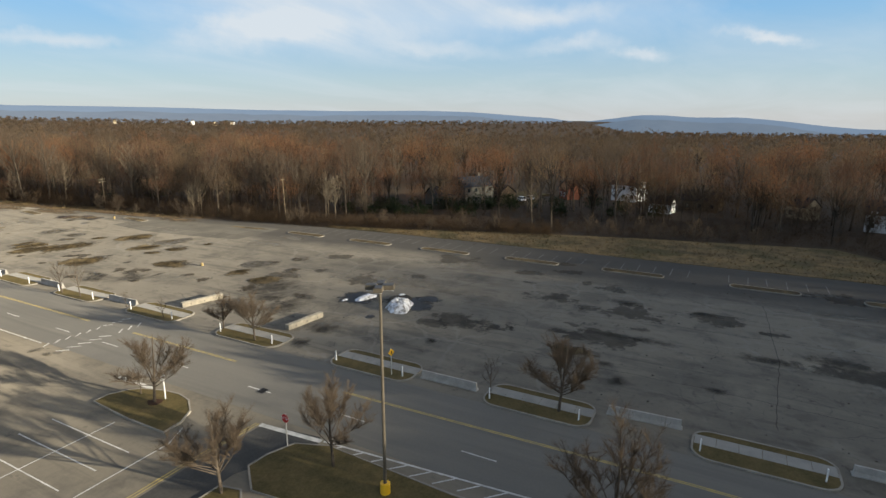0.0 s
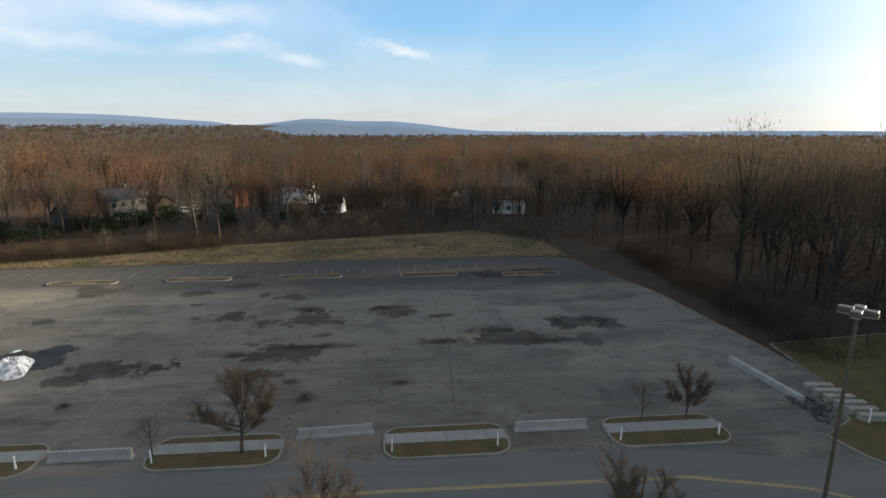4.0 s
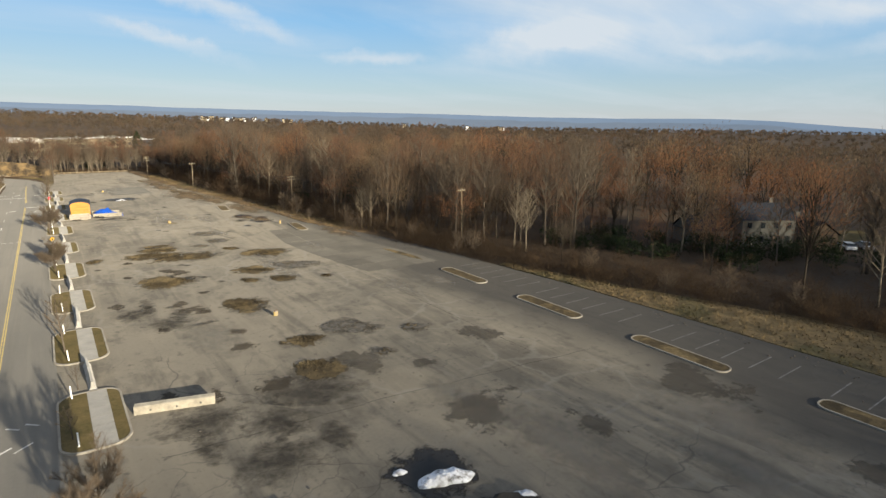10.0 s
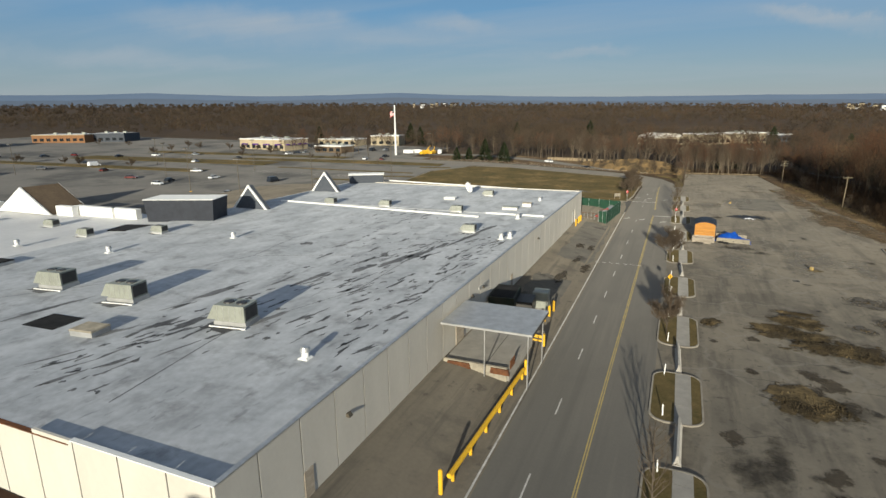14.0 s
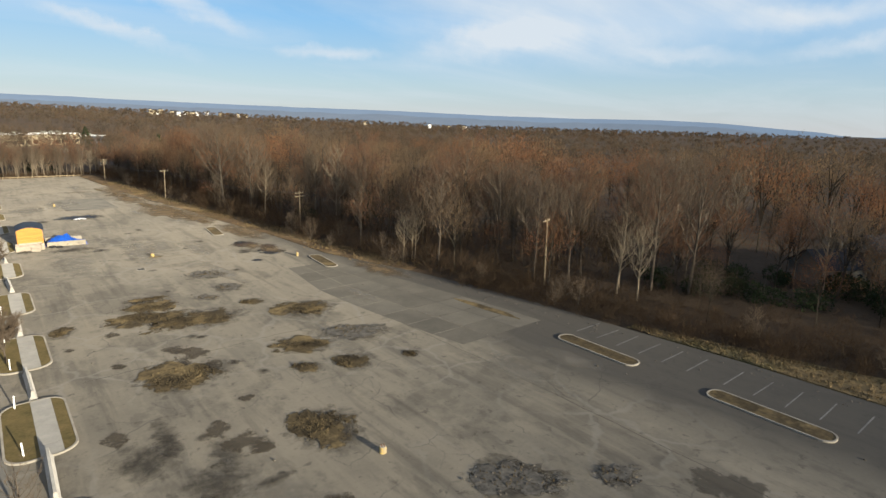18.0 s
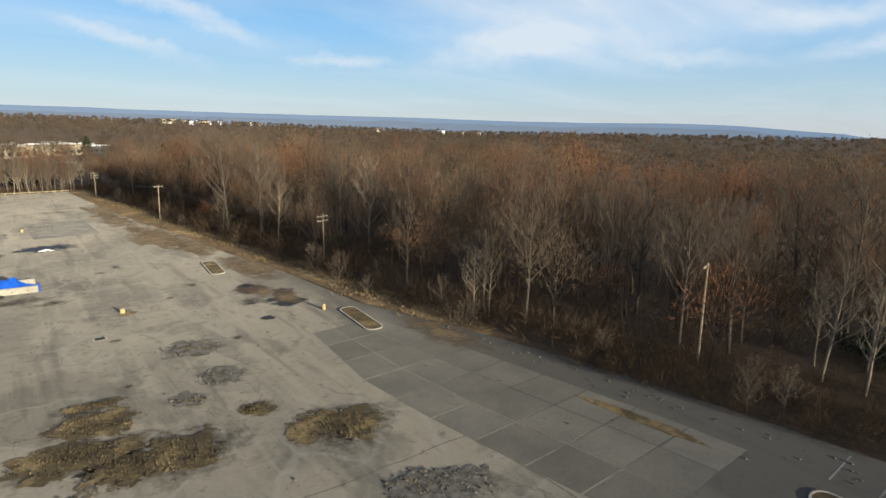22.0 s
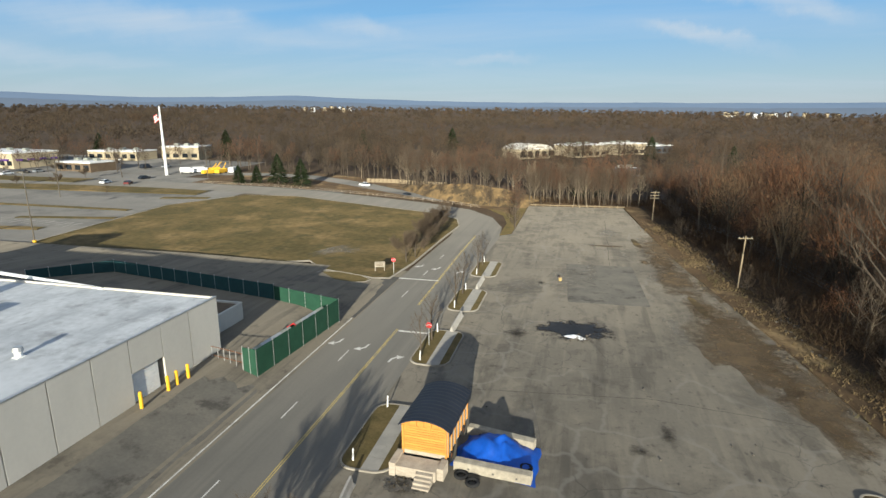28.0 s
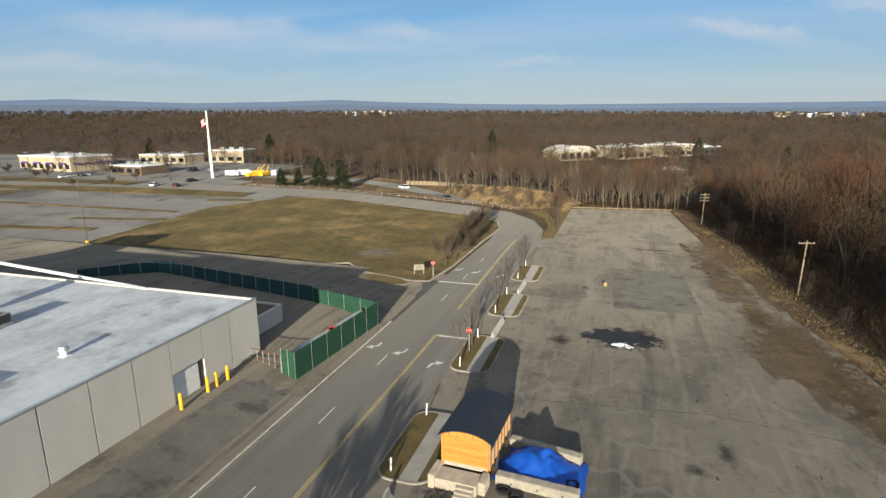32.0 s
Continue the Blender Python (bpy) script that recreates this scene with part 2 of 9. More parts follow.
    if bump:
        bp = nt.nodes.new("ShaderNodeBump")
        bp.inputs["Strength"].default_value, bp.inputs["Distance"].default_value = bump, 0.02
        nt.links.new(n2.outputs["Fac"], bp.inputs["Height"])
        nt.links.new(bp.outputs[0], b.inputs["Normal"])
    if soft:
        # thin twigs and needles let part of the light round to their far side
        tl = nt.nodes.new("ShaderNodeBsdfTranslucent")
        ms = nt.nodes.new("ShaderNodeMixShader")
        ms.inputs[0].default_value = soft
        nt.links.new(sc.outputs[0], tl.inputs["Color"])
        nt.links.new(b.outputs[0], ms.inputs[1])
        nt.links.new(tl.outputs[0], ms.inputs[2])
        nt.links.new(ms.outputs[0], nt.nodes["Material Output"].inputs["Surface"])
    return m


def frayed(m, grain=0.7, lo=0.50, hi=0.82, top=1.0, wobble=1.9):
    """Gives a ground patch a ragged, crumbling border that thins out over the asphalt round it."""
    m = m.copy()
    m.name = m.name + "_frayed"
    nt = m.node_tree
    tc = nt.nodes.new("ShaderNodeTexCoord")
    ce = nt.nodes.new("ShaderNodeVectorMath")
    ce.operation, ce.inputs[1].default_value = "SUBTRACT", (0.5, 0.5, 0.5)
    fl = nt.nodes.new("ShaderNodeVectorMath")
    fl.operation, fl.inputs[1].default_value = "MULTIPLY", (2, 2, 0)
    ln = nt.nodes.new("ShaderNodeVectorMath")
    ln.operation = "LENGTH"
    nz = nt.nodes.new("ShaderNodeTexNoise")
    nz.inputs["Scale"].default_value, nz.inputs["Detail"].default_value, nz.inputs["Roughness"].default_value = grain, 8.0, 0.72
    geo = [n for n in nt.nodes if n.type == "NEW_GEOMETRY"][0]
    ma = nt.nodes.new("ShaderNodeMath")
    ma.operation, ma.inputs[1].default_value = "MULTIPLY_ADD", -wobble
    sh = nt.nodes.new("ShaderNodeMath")
    sh.operation, sh.inputs[1].default_value = "ADD", wobble / 2
    rg = nt.nodes.new("ShaderNodeMapRange")
    rg.inputs["From Min"].default_value, rg.inputs["From Max"].default_value = lo, hi
    rg.inputs["To Min"].default_value, rg.inputs["To Max"].default_value = top, 0.0
    lk = nt.links.new
    lk(tc.outputs["Generated"], ce.inputs[0])
    lk(ce.outputs[0], fl.inputs[0])
    lk(fl.outputs[0], ln.inputs[0])
    lk(geo.outputs["Position"], nz.inputs["Vector"])
    lk(nz.outputs["Fac"], ma.inputs[0])
    lk(ln.outputs["Value"], ma.inputs[2])
    lk(ma.outputs[0], sh.inputs[0])
    lk(sh.outputs[0], rg.inputs["Value"])
    lk(rg.outputs[0], nt.nodes["Principled BSDF"].inputs["Alpha"])
    return m


def lot_material(name, base, alt, pale, dark):
    """Old weathered asphalt: broad pale and dark fields with ragged borders, dark stains, crack lines with dusty edges."""
    m = material(name, base, alt, rough=0.78, scale=0.03, stretch=(1.2, 0.7, 1), fine=3.5, fine_amount=0.12, bump=0.25,
                 lo=0.38, hi=0.62, spec=0.12, third=pale, third_scale=0.025, third_lo=0.48, third_hi=0.74)
    nt = m.node_tree
    b = nt.nodes["Principled BSDF"]
    col = b.inputs["Base Color"].links[0].from_socket
    geo = [n for n in nt.nodes if n.type == "NEW_GEOMETRY"][0]

    def spread(scale, stretch, lo, hi, amount, detail=9.0, rough_noise=0.62):
        mp = nt.nodes.new("ShaderNodeMapping")
        mp.inputs["Scale"].default_value = stretch
        mp.inputs["Location"].default_value = (scale * 31, scale * 57, 0)
        nz = nt.nodes.new("ShaderNodeTexNoise")
        nz.inputs["Scale"].default_value, nz.inputs["Detail"].default_value = scale, detail
        nz.inputs["Roughness"].default_value = rough_noise
        rg = nt.nodes.new("ShaderNodeMapRange")
        rg.inputs["From Min"].default_value, rg.inputs["From Max"].default_value = lo, hi
        rg.inputs["To Max"].default_value = amount
        nt.links.new(geo.outputs["Position"], mp.inputs["Vector"])
        nt.links.new(mp.outputs[0], nz.inputs["Vector"])
        nt.links.new(nz.outputs["Fac"], rg.inputs["Value"])
        return rg.outputs[0]

    def over(col, factor, colour):
        mx = nt.nodes.new("ShaderNodeMix")
        mx.data_type = "RGBA"
        mx.inputs["B"].default_value = (*colour, 1)
        nt.links.new(factor, mx.inputs["Factor"])
        nt.links.new(col, mx.inputs["A"])
        return mx.outputs["Result"]

    col = over(col, spread(0.045, (1.0, 0.6, 1), 0.48, 0.66, 0.6), pale)
    col = over(col, spread(0.028, (1.0, 0.8, 1), 0.50, 0.62, 0.42), dark)
    col = over(col, spread(0.085, (1.0, 1.2, 1), 0.545, 0.60, 0.38), dark)
    col = over(col, spread(0.16, (1.6, 0.5, 1), 0.55, 0.62, 0.46), dark)
    col = over(col, spread(0.33, (1.2, 0.8, 1), 0.56, 0.62, 0.34), dark)
    col = over(col, spread(0.22, (1.0, 0.8, 1), 0.54, 0.66, 0.5), pale)
    col = over(col, spread(0.5, (2.4, 0.3, 1), 0.55, 0.70, 0.35), pale)
    col = over(col, spread(0.55, (1.1, 0.07, 1), 0.53, 0.66, 0.42), pale)
    col = over(col, spread(0.42, (1.2, 0.09, 1), 0.55, 0.66, 0.45), dark)
    col = over(col, spread(0.9, (1, 1, 1), 0.60, 0.68, 0.6), tuple(c * 0.8 for c in dark))
    col = over(col, spread(2.6, (1, 1, 1), 0.60, 0.70, 0.35), tuple(c * 0.7 for c in dark))

    def cracks(col, scale, width, wander, colour, amount, mask):
        nz = nt.nodes.new("ShaderNodeTexNoise")
        nz.inputs["Scale"].default_value, nz.inputs["Detail"].default_value = scale * 2.2, 3.0
        vm = nt.nodes.new("ShaderNodeVectorMath")
        vm.operation, vm.inputs[1].default_value = "MULTIPLY_ADD", (wander, wander, 0)
        vo = nt.nodes.new("ShaderNodeTexVoronoi")
        vo.feature, vo.voronoi_dimensions = "DISTANCE_TO_EDGE", "2D"
        vo.inputs["Scale"].default_value = scale
        rg = nt.nodes.new("ShaderNodeMapRange")
        rg.inputs["From Min"].default_value, rg.inputs["From Max"].default_value = width * scale * 0.3, width * scale
        rg.inputs["To Min"].default_value, rg.inputs["To Max"].default_value = amount, 0.0
        mu = nt.nodes.new("ShaderNodeMath")
        mu.operation = "MULTIPLY"
        nt.links.new(geo.outputs["Position"], nz.inputs["Vector"])
        nt.links.new(nz.outputs["Color"], vm.inputs[0])
        nt.links.new(geo.outputs["Position"], vm.inputs[2])
        nt.links.new(vm.outputs[0], vo.inputs["Vector"])
        nt.links.new(vo.outputs["Distance"], rg.inputs["Value"])
        nt.links.new(rg.outputs[0], mu.inputs[0])
        nt.links.new(mask, mu.inputs[1])
        return over(col, mu.outputs[0], colour)

    # pale dusty cracks
    col = cracks(col, 0.16, 0.34, 3.0, (0.215, 0.200, 0.174), 0.38, spread(0.04, (1, 1, 1), 0.44, 0.56, 1.0, 4.0))
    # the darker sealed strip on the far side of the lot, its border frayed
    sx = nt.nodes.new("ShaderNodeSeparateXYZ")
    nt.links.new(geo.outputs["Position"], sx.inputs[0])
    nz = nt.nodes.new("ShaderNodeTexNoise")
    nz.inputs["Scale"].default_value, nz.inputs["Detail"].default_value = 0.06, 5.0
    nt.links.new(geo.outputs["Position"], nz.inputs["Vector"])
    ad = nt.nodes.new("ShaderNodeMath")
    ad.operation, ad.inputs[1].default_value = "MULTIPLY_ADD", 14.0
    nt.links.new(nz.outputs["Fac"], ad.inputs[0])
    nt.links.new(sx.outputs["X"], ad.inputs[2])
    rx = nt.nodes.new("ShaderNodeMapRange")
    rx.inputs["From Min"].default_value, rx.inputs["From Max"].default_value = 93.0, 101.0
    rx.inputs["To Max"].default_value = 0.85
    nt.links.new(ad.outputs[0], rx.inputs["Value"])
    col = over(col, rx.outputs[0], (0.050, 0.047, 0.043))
    col = cracks(col, 0.07, 0.10, 6.0, (0.050, 0.047, 0.043), 0.5, spread(0.06, (1, 1, 1), 0.52, 0.58, 1.0, 4.0))
    col = cracks(col, 0.3, 0.07, 1.5, (0.05, 0.047, 0.043), 0.4, spread(0.09, (1, 1, 1), 0.52, 0.58, 1.0, 4.0))
    nt.links.new(col, b.inputs["Base Color"])
    return m


def streaked(m, colour, scale, stretch, lo, hi, amount):
    """Lay long streaks of another tone, such as tyre tracks and washed dust, over a surface."""
    nt = m.node_tree
    b = nt.nodes["Principled BSDF"]
    col = b.inputs["Base Color"].links[0].from_socket
    geo = [n for n in nt.nodes if n.type == "NEW_GEOMETRY"][0]
    mp = nt.nodes.new("ShaderNodeMapping")
    mp.inputs["Scale"].default_value, mp.inputs["Location"].default_value = stretch, (scale * 17, scale * 43, 0)
    nz = nt.nodes.new("ShaderNodeTexNoise")
    nz.inputs["Scale"].default_value, nz.inputs["Detail"].default_value, nz.inputs["Roughness"].default_value = scale, 7.0, 0.6
    rg = nt.nodes.new("ShaderNodeMapRange")
    rg.inputs["From Min"].default_value, rg.inputs["From Max"].default_value, rg.inputs["To Max"].default_value = lo, hi, amount
    mx = nt.nodes.new("ShaderNodeMix")
    mx.data_type = "RGBA"
    mx.inputs["B"].default_value = (*colour, 1)
    nt.links.new(geo.outputs["Position"], mp.inputs["Vector"])
    nt.links.new(mp.outputs[0], nz.inputs["Vector"])
    nt.links.new(nz.outputs["Fac"], rg.inputs["Value"])
    nt.links.new(rg.outputs[0], mx.inputs["Factor"])
    nt.links.new(col, mx.inputs["A"])
    nt.links.new(mx.outputs["Result"], b.inputs["Base Color"])
    return m


M = {}
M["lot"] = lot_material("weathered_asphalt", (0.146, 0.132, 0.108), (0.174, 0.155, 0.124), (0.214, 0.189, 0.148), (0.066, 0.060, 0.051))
M["road"] = material("road_asphalt", (0.142, 0.134, 0.118), (0.164, 0.153, 0.133), rough=0.78, spec=0.12, scale=0.09, stretch=(3, 0.3, 1), fine=4, fine_amount=0.08, bump=0.2, third=(0.128, 0.121, 0.108), third_scale=0.05, third_lo=0.5, third_hi=0.75)
streaked(M["road"], (0.112, 0.106, 0.094), 0.5, (1.6, 0.04, 1), 0.52, 0.68, 0.5)
streaked(M["road"], (0.215, 0.198, 0.168), 0.35, (1.4, 0.05, 1), 0.56, 0.70, 0.45)
M["apron"] = material("yard_asphalt", (0.158, 0.140, 0.112), (0.196, 0.172, 0.134), rough=0.9, scale=0.13, stretch=(2.0, 0.35, 1), fine=3, fine_amount=0.13, bump=0.2, third=(0.118, 0.106, 0.088), third_scale=0.12, third_lo=0.52, third_hi=0.66)
streaked(M["apron"], (0.085, 0.078, 0.067), 0.42, (1.8, 0.09, 1), 0.54, 0.66, 0.6)
streaked(M["apron"], (0.235, 0.207, 0.162), 0.3, (1.6, 0.12, 1), 0.55, 0.68, 0.5)
streaked(M["apron"], (0.060, 0.055, 0.048), 0.5, (1.0, 0.8, 1), 0.62, 0.68, 0.5)
M["dark_asphalt"] = material("fresh_asphalt", (0.062, 0.060, 0.056), (0.082, 0.079, 0.073), scale=0.3, fine=5, bump=0.2)
M["far_asphalt"] = material("pale_old_asphalt", (0.128, 0.124, 0.116), (0.160, 0.152, 0.140), scale=0.04, stretch=(1, 2, 1), fine=1.0, fine_amount=0.12, third=(0.085, 0.083, 0.080), third_scale=0.03, third_lo=0.5, third_hi=0.6)
M["concrete"] = material("pavement_concrete", (0.30, 0.285, 0.255), (0.24, 0.23, 0.21), scale=0.7, fine=9, fine_amount=0.12, bump=0.2)
M["kerb"] = material("kerb_concrete", (0.30, 0.275, 0.23), (0.21, 0.19, 0.16), scale=0.6, fine=8, fine_amount=0.15, bump=0.2)
M["barrier"] = material("barrier_concrete", (0.40, 0.38, 0.345), (0.30, 0.285, 0.255), scale=0.9, fine=6, fine_amount=0.15, bump=0.3)
M["beam"] = material("cast_beam_concrete", (0.37, 0.335, 0.265), (0.25, 0.225, 0.18), scale=1.3, fine=6, fine_amount=0.2, bump=0.3)
M["white_line"] = material("worn_white_paint", (0.58, 0.57, 0.54), (0.36, 0.35, 0.32), scale=1.2, fine=8, fine_amount=0.25)
M["ghost_line"] = material("nearly_gone_paint", (0.19, 0.184, 0.174), (0.11, 0.107, 0.103), scale=0.8, fine=5, fine_amount=0.3)
M["yellow_line"] = material("worn_yellow_paint", (0.46, 0.35, 0.12), (0.30, 0.25, 0.13), scale=0.8, fine=8, fine_amount=0.25)
M["yellow"] = material("safety_yellow_paint", (0.80, 0.47, 0.02), (0.68, 0.40, 0.03), rough=0.5, scale=1.5, fine=9, fine_amount=0.1)
M["old_yellow"] = material("flaking_yellow_paint", (0.46, 0.33, 0.09), (0.28, 0.23, 0.15), rough=0.8, scale=3.0, fine=9, fine_amount=0.2, lo=0.42, hi=0.56)
M["white"] = material("white_paint", (0.80, 0.80, 0.78), (0.70, 0.70, 0.68), rough=0.6, scale=1.5, fine=6, fine_amount=0.06)
M["grass"] = material("winter_grass", (0.118, 0.090, 0.040), (0.078, 0.064, 0.028), scale=0.5, fine=5, fine_amount=0.4, bump=0.8, third=(0.135, 0.10, 0.046), third_scale=0.35, third_lo=0.5, third_hi=0.7)
M["straw"] = material("straw_grass", (0.190, 0.136, 0.070), (0.124, 0.092, 0.050), scale=0.3, fine=3, fine_amount=0.45, bump=0.8, third=(0.092, 0.078, 0.040), third_scale=0.09, third_lo=0.5, third_hi=0.60)
streaked(M["straw"], (0.075, 0.060, 0.036), 0.22, (1.0, 0.6, 1), 0.55, 0.62, 0.6)
M["field"] = material("field_grass", (0.100, 0.076, 0.034), (0.064, 0.053, 0.024), scale=0.09, fine=0.9, fine_amount=0.5, bump=0.5, third=(0.145, 0.105, 0.050), third_scale=0.08, third_lo=0.50, third_hi=0.64)
streaked(M["field"], (0.050, 0.046, 0.022), 0.25, (1.0, 1.0, 1), 0.54, 0.64, 0.7)
M["litter"] = material("leaf_litter", (0.044, 0.033, 0.023), (0.068, 0.048, 0.031), scale=0.12, fine=1.5, fine_amount=0.4, bump=0.6, third=(0.06, 0.045, 0.032), third_scale=0.03, third_lo=0.45, third_hi=0.6)
M["mulch"] = material("dark_mulch", (0.045, 0.027, 0.018), (0.06, 0.036, 0.024), scale=0.6, fine=5, fine_amount=0.35, bump=0.6)
M["weeds"] = material("dead_weeds", (0.084, 0.064, 0.036), (0.042, 0.034, 0.022), scale=0.55, fine=3, fine_amount=0.6, bump=0.35, third=(0.140, 0.106, 0.056), third_scale=0.35, third_lo=0.5, third_hi=0.62)
M["panel"] = material("cream_wall_panel", (0.585, 0.555, 0.490), (0.53, 0.503, 0.445), rough=0.75, scale=0.25, stretch=(1, 1, 0.4), fine=3, fine_amount=0.05, rnd=0.035)
M["joint"] = material("dark_joint", (0.10, 0.095, 0.085), rough=0.9)
M["roof"] = material("grey_roof_membrane", (0.49, 0.505, 0.52), (0.37, 0.385, 0.40), rough=0.7, scale=0.22, stretch=(1.0, 0.6, 1), fine=1.4, fine_amount=0.26, third=(0.27, 0.275, 0.28), third_scale=0.30, third_lo=0.53, third_hi=0.68)
streaked(M["roof"], (0.27, 0.28, 0.29), 0.32, (1.5, 0.4, 1), 0.53, 0.66, 0.5)
streaked(M["roof"], (0.57, 0.585, 0.60), 0.22, (1.2, 0.5, 1), 0.54, 0.66, 0.55)
streaked(M["roof"], (0.15, 0.152, 0.155), 0.9, (1.6, 0.45, 1), 0.61, 0.68, 0.45)
M["white_roof"] = material("white_roof_membrane", (0.62, 0.62, 0.61), (0.50, 0.50, 0.50), rough=0.6, scale=0.08, fine=1.0, fine_amount=0.1)
M["roof_stain"] = material("black_roof_patch", (0.06, 0.06, 0.063), (0.17, 0.17, 0.17), scale=0.25, fine=4, fine_amount=0.4, rough=0.7, rnd=0.45, island=True)
M["metal"] = material("galvanised_steel", (0.55, 0.55, 0.54), (0.42, 0.42, 0.41), rough=0.45, metal=0.6, scale=1.0, fine=8, fine_amount=0.12)
M["unit"] = material("unit_sheet_metal", (0.33, 0.345, 0.30), (0.26, 0.27, 0.235), rough=0.5, metal=0.2, scale=0.8, fine=5, fine_amount=0.1)
M["dark_metal"] = material("dark_steel", (0.06, 0.058, 0.055), (0.085, 0.08, 0.075), rough=0.5, metal=0.5, fine=6)
M["bronze"] = material("bronze_pole_paint", (0.086, 0.073, 0.054), (0.112, 0.094, 0.068), rough=0.5, fine=4, fine_amount=0.1)
M["black"] = material("black_rubber", (0.02, 0.02, 0.021), (0.03, 0.03, 0.03), rough=0.85, fine=6)
M["rust"] = material("rusty_steel", (0.17, 0.075, 0.035), (0.10, 0.05, 0.03), rough=0.85, scale=2, fine=9, fine_amount=0.35)
M["wood"] = material("golden_plank", (0.52, 0.245, 0.045), (0.42, 0.190, 0.036), rough=0.65, scale=0.8, stretch=(1, 1, 6), fine=7, fine_amount=0.15, rnd=0.1)
M["old_wood"] = material("weathered_board", (0.40, 0.35, 0.28), (0.30, 0.26, 0.21), rough=0.85, scale=1.2, stretch=(1, 1, 4), fine=8, fine_amount=0.2, rnd=0.1)
M["pole_wood"] = material("utility_pole_wood", (0.33, 0.265, 0.175), (0.24, 0.19, 0.125), rough=0.85, scale=1.0, stretch=(3, 3, 0.3), fine=8, fine_amount=0.2)
M["shingle"] = material("black_sheet_roof", (0.018, 0.022, 0.032), (0.028, 0.033, 0.046), rough=0.55, scale=0.7, fine=6, fine_amount=0.15)
M["tarp"] = material("blue_tarpaulin", (0.006, 0.058, 0.33), (0.010, 0.085, 0.46), rough=0.42, scale=0.9, fine=4, fine_amount=0.12, spec=0.5)
M["snow"] = material("dirty_snow", (0.72, 0.73, 0.76), (0.50, 0.50, 0.51), rough=0.75, scale=1.1, fine=7, fine_amount=0.12, bump=0.5, third=(0.16, 0.15, 0.14), third_scale=1.8, third_lo=0.47, third_hi=0.62)
M["wet"] = material("standing_water", (0.020, 0.018, 0.016), (0.034, 0.030, 0.026), rough=0.5, scale=0.5, fine=2, fine_amount=0.2, spec=0.22)
M["damp"] = material("damp_asphalt", (0.042, 0.038, 0.033), (0.060, 0.054, 0.046), rough=0.8, scale=0.6, fine=4, fine_amount=0.25, bump=0.2)
M["bark"] = material("grey_bark", (0.105, 0.086, 0.066), (0.070, 0.056, 0.043), rough=0.9, scale=2, fine=9, fine_amount=0.25, rnd=0.25)
M["pale_bark"] = material("pale_sycamore_bark", (0.22, 0.180, 0.128), (0.145, 0.116, 0.082), rough=0.85, scale=0.8, fine=6, fine_amount=0.2)
M["twig"] = material("brown_twigs", (0.138, 0.104, 0.072), (0.104, 0.080, 0.058), rough=0.9, scale=0.05, fine=0.4, fine_amount=0.15, rnd=0.15, soft=0.3)
M["red_twig"] = material("russet_budding_twigs", (0.165, 0.090, 0.054), (0.125, 0.074, 0.048), rough=0.9, scale=0.05, fine=0.4, fine_amount=0.15, rnd=0.15, soft=0.3)
M["woods"] = material("russet_woods", (0.205, 0.100, 0.051), (0.165, 0.087, 0.049), rough=0.95, scale=0.04, fine=0.11, fine_amount=0.3, rnd=0.12, island=True, lo=0.42, hi=0.6, soft=0.32)
M["tan_woods"] = material("tan_bare_woods", (0.190, 0.130, 0.076), (0.152, 0.104, 0.064), rough=0.95, scale=0.04, fine=0.11, fine_amount=0.3, rnd=0.12, island=True, lo=0.42, hi=0.6, soft=0.32)
M["trunks"] = material("woodland_trunks", (0.036, 0.030, 0.023), (0.080, 0.066, 0.048), rough=0.95, scale=0.08, fine=1, rnd=0.35, island=True)
M["brush"] = material("brown_brush", (0.046, 0.033, 0.022), (0.088, 0.057, 0.033), rough=0.95, scale=0.06, fine=0.3, fine_amount=0.4, rnd=0.3, island=True, soft=0.3)
M["evergreen"] = material("evergreen_needles", (0.026, 0.037, 0.018), (0.040, 0.052, 0.025), rough=0.9, scale=0.3, fine=2, fine_amount=0.3, rnd=0.3, island=True, soft=0.3)
M["siding"] = material("house_siding", (0.135, 0.130, 0.112), (0.110, 0.106, 0.092), scale=0.4, fine=3, fine_amount=0.06, rnd=0.2)
M["house_roof"] = material("grey_shingle_roof", (0.019, 0.021, 0.026), (0.028, 0.030, 0.036), rough=0.9, scale=0.8, fine=4, fine_amount=0.15, rnd=0.2)
M["brick"] = material("red_brick", (0.30, 0.125, 0.075), (0.24, 0.10, 0.065), scale=0.8, fine=5)
M["glass"] = material("dark_window_glass", (0.02, 0.024, 0.028), rough=0.08, spec=0.5)
M["green_cloth"] = material("green_fence_screen", (0.014, 0.052, 0.030), (0.019, 0.066, 0.038), rough=0.7, scale=0.8, fine=4, fine_amount=0.15)
M["compactor_green"] = material("grimy_dark_green_steel", (0.010, 0.020, 0.013), (0.030, 0.030, 0.020), rough=0.6, scale=1.0, fine=6, fine_amount=0.3)
M["blue_cloth"] = material("navy_fence_screen", (0.012, 0.045, 0.050), (0.018, 0.058, 0.062), rough=0.75, scale=0.8, fine=4, fine_amount=0.15)
M["beige_wall"] = material("beige_store_wall", (0.44, 0.375, 0.26), (0.38, 0.32, 0.22), scale=0.2, fine=2, fine_amount=0.06)
M["orange_wall"] = material("terracotta_wall", (0.30, 0.16, 0.08), (0.25, 0.135, 0.07), scale=0.2, fine=2, fine_amount=0.06)
M["brown_wall"] = material("brown_wall", (0.16, 0.12, 0.08), (0.12, 0.09, 0.065), scale=0.3, fine=3)
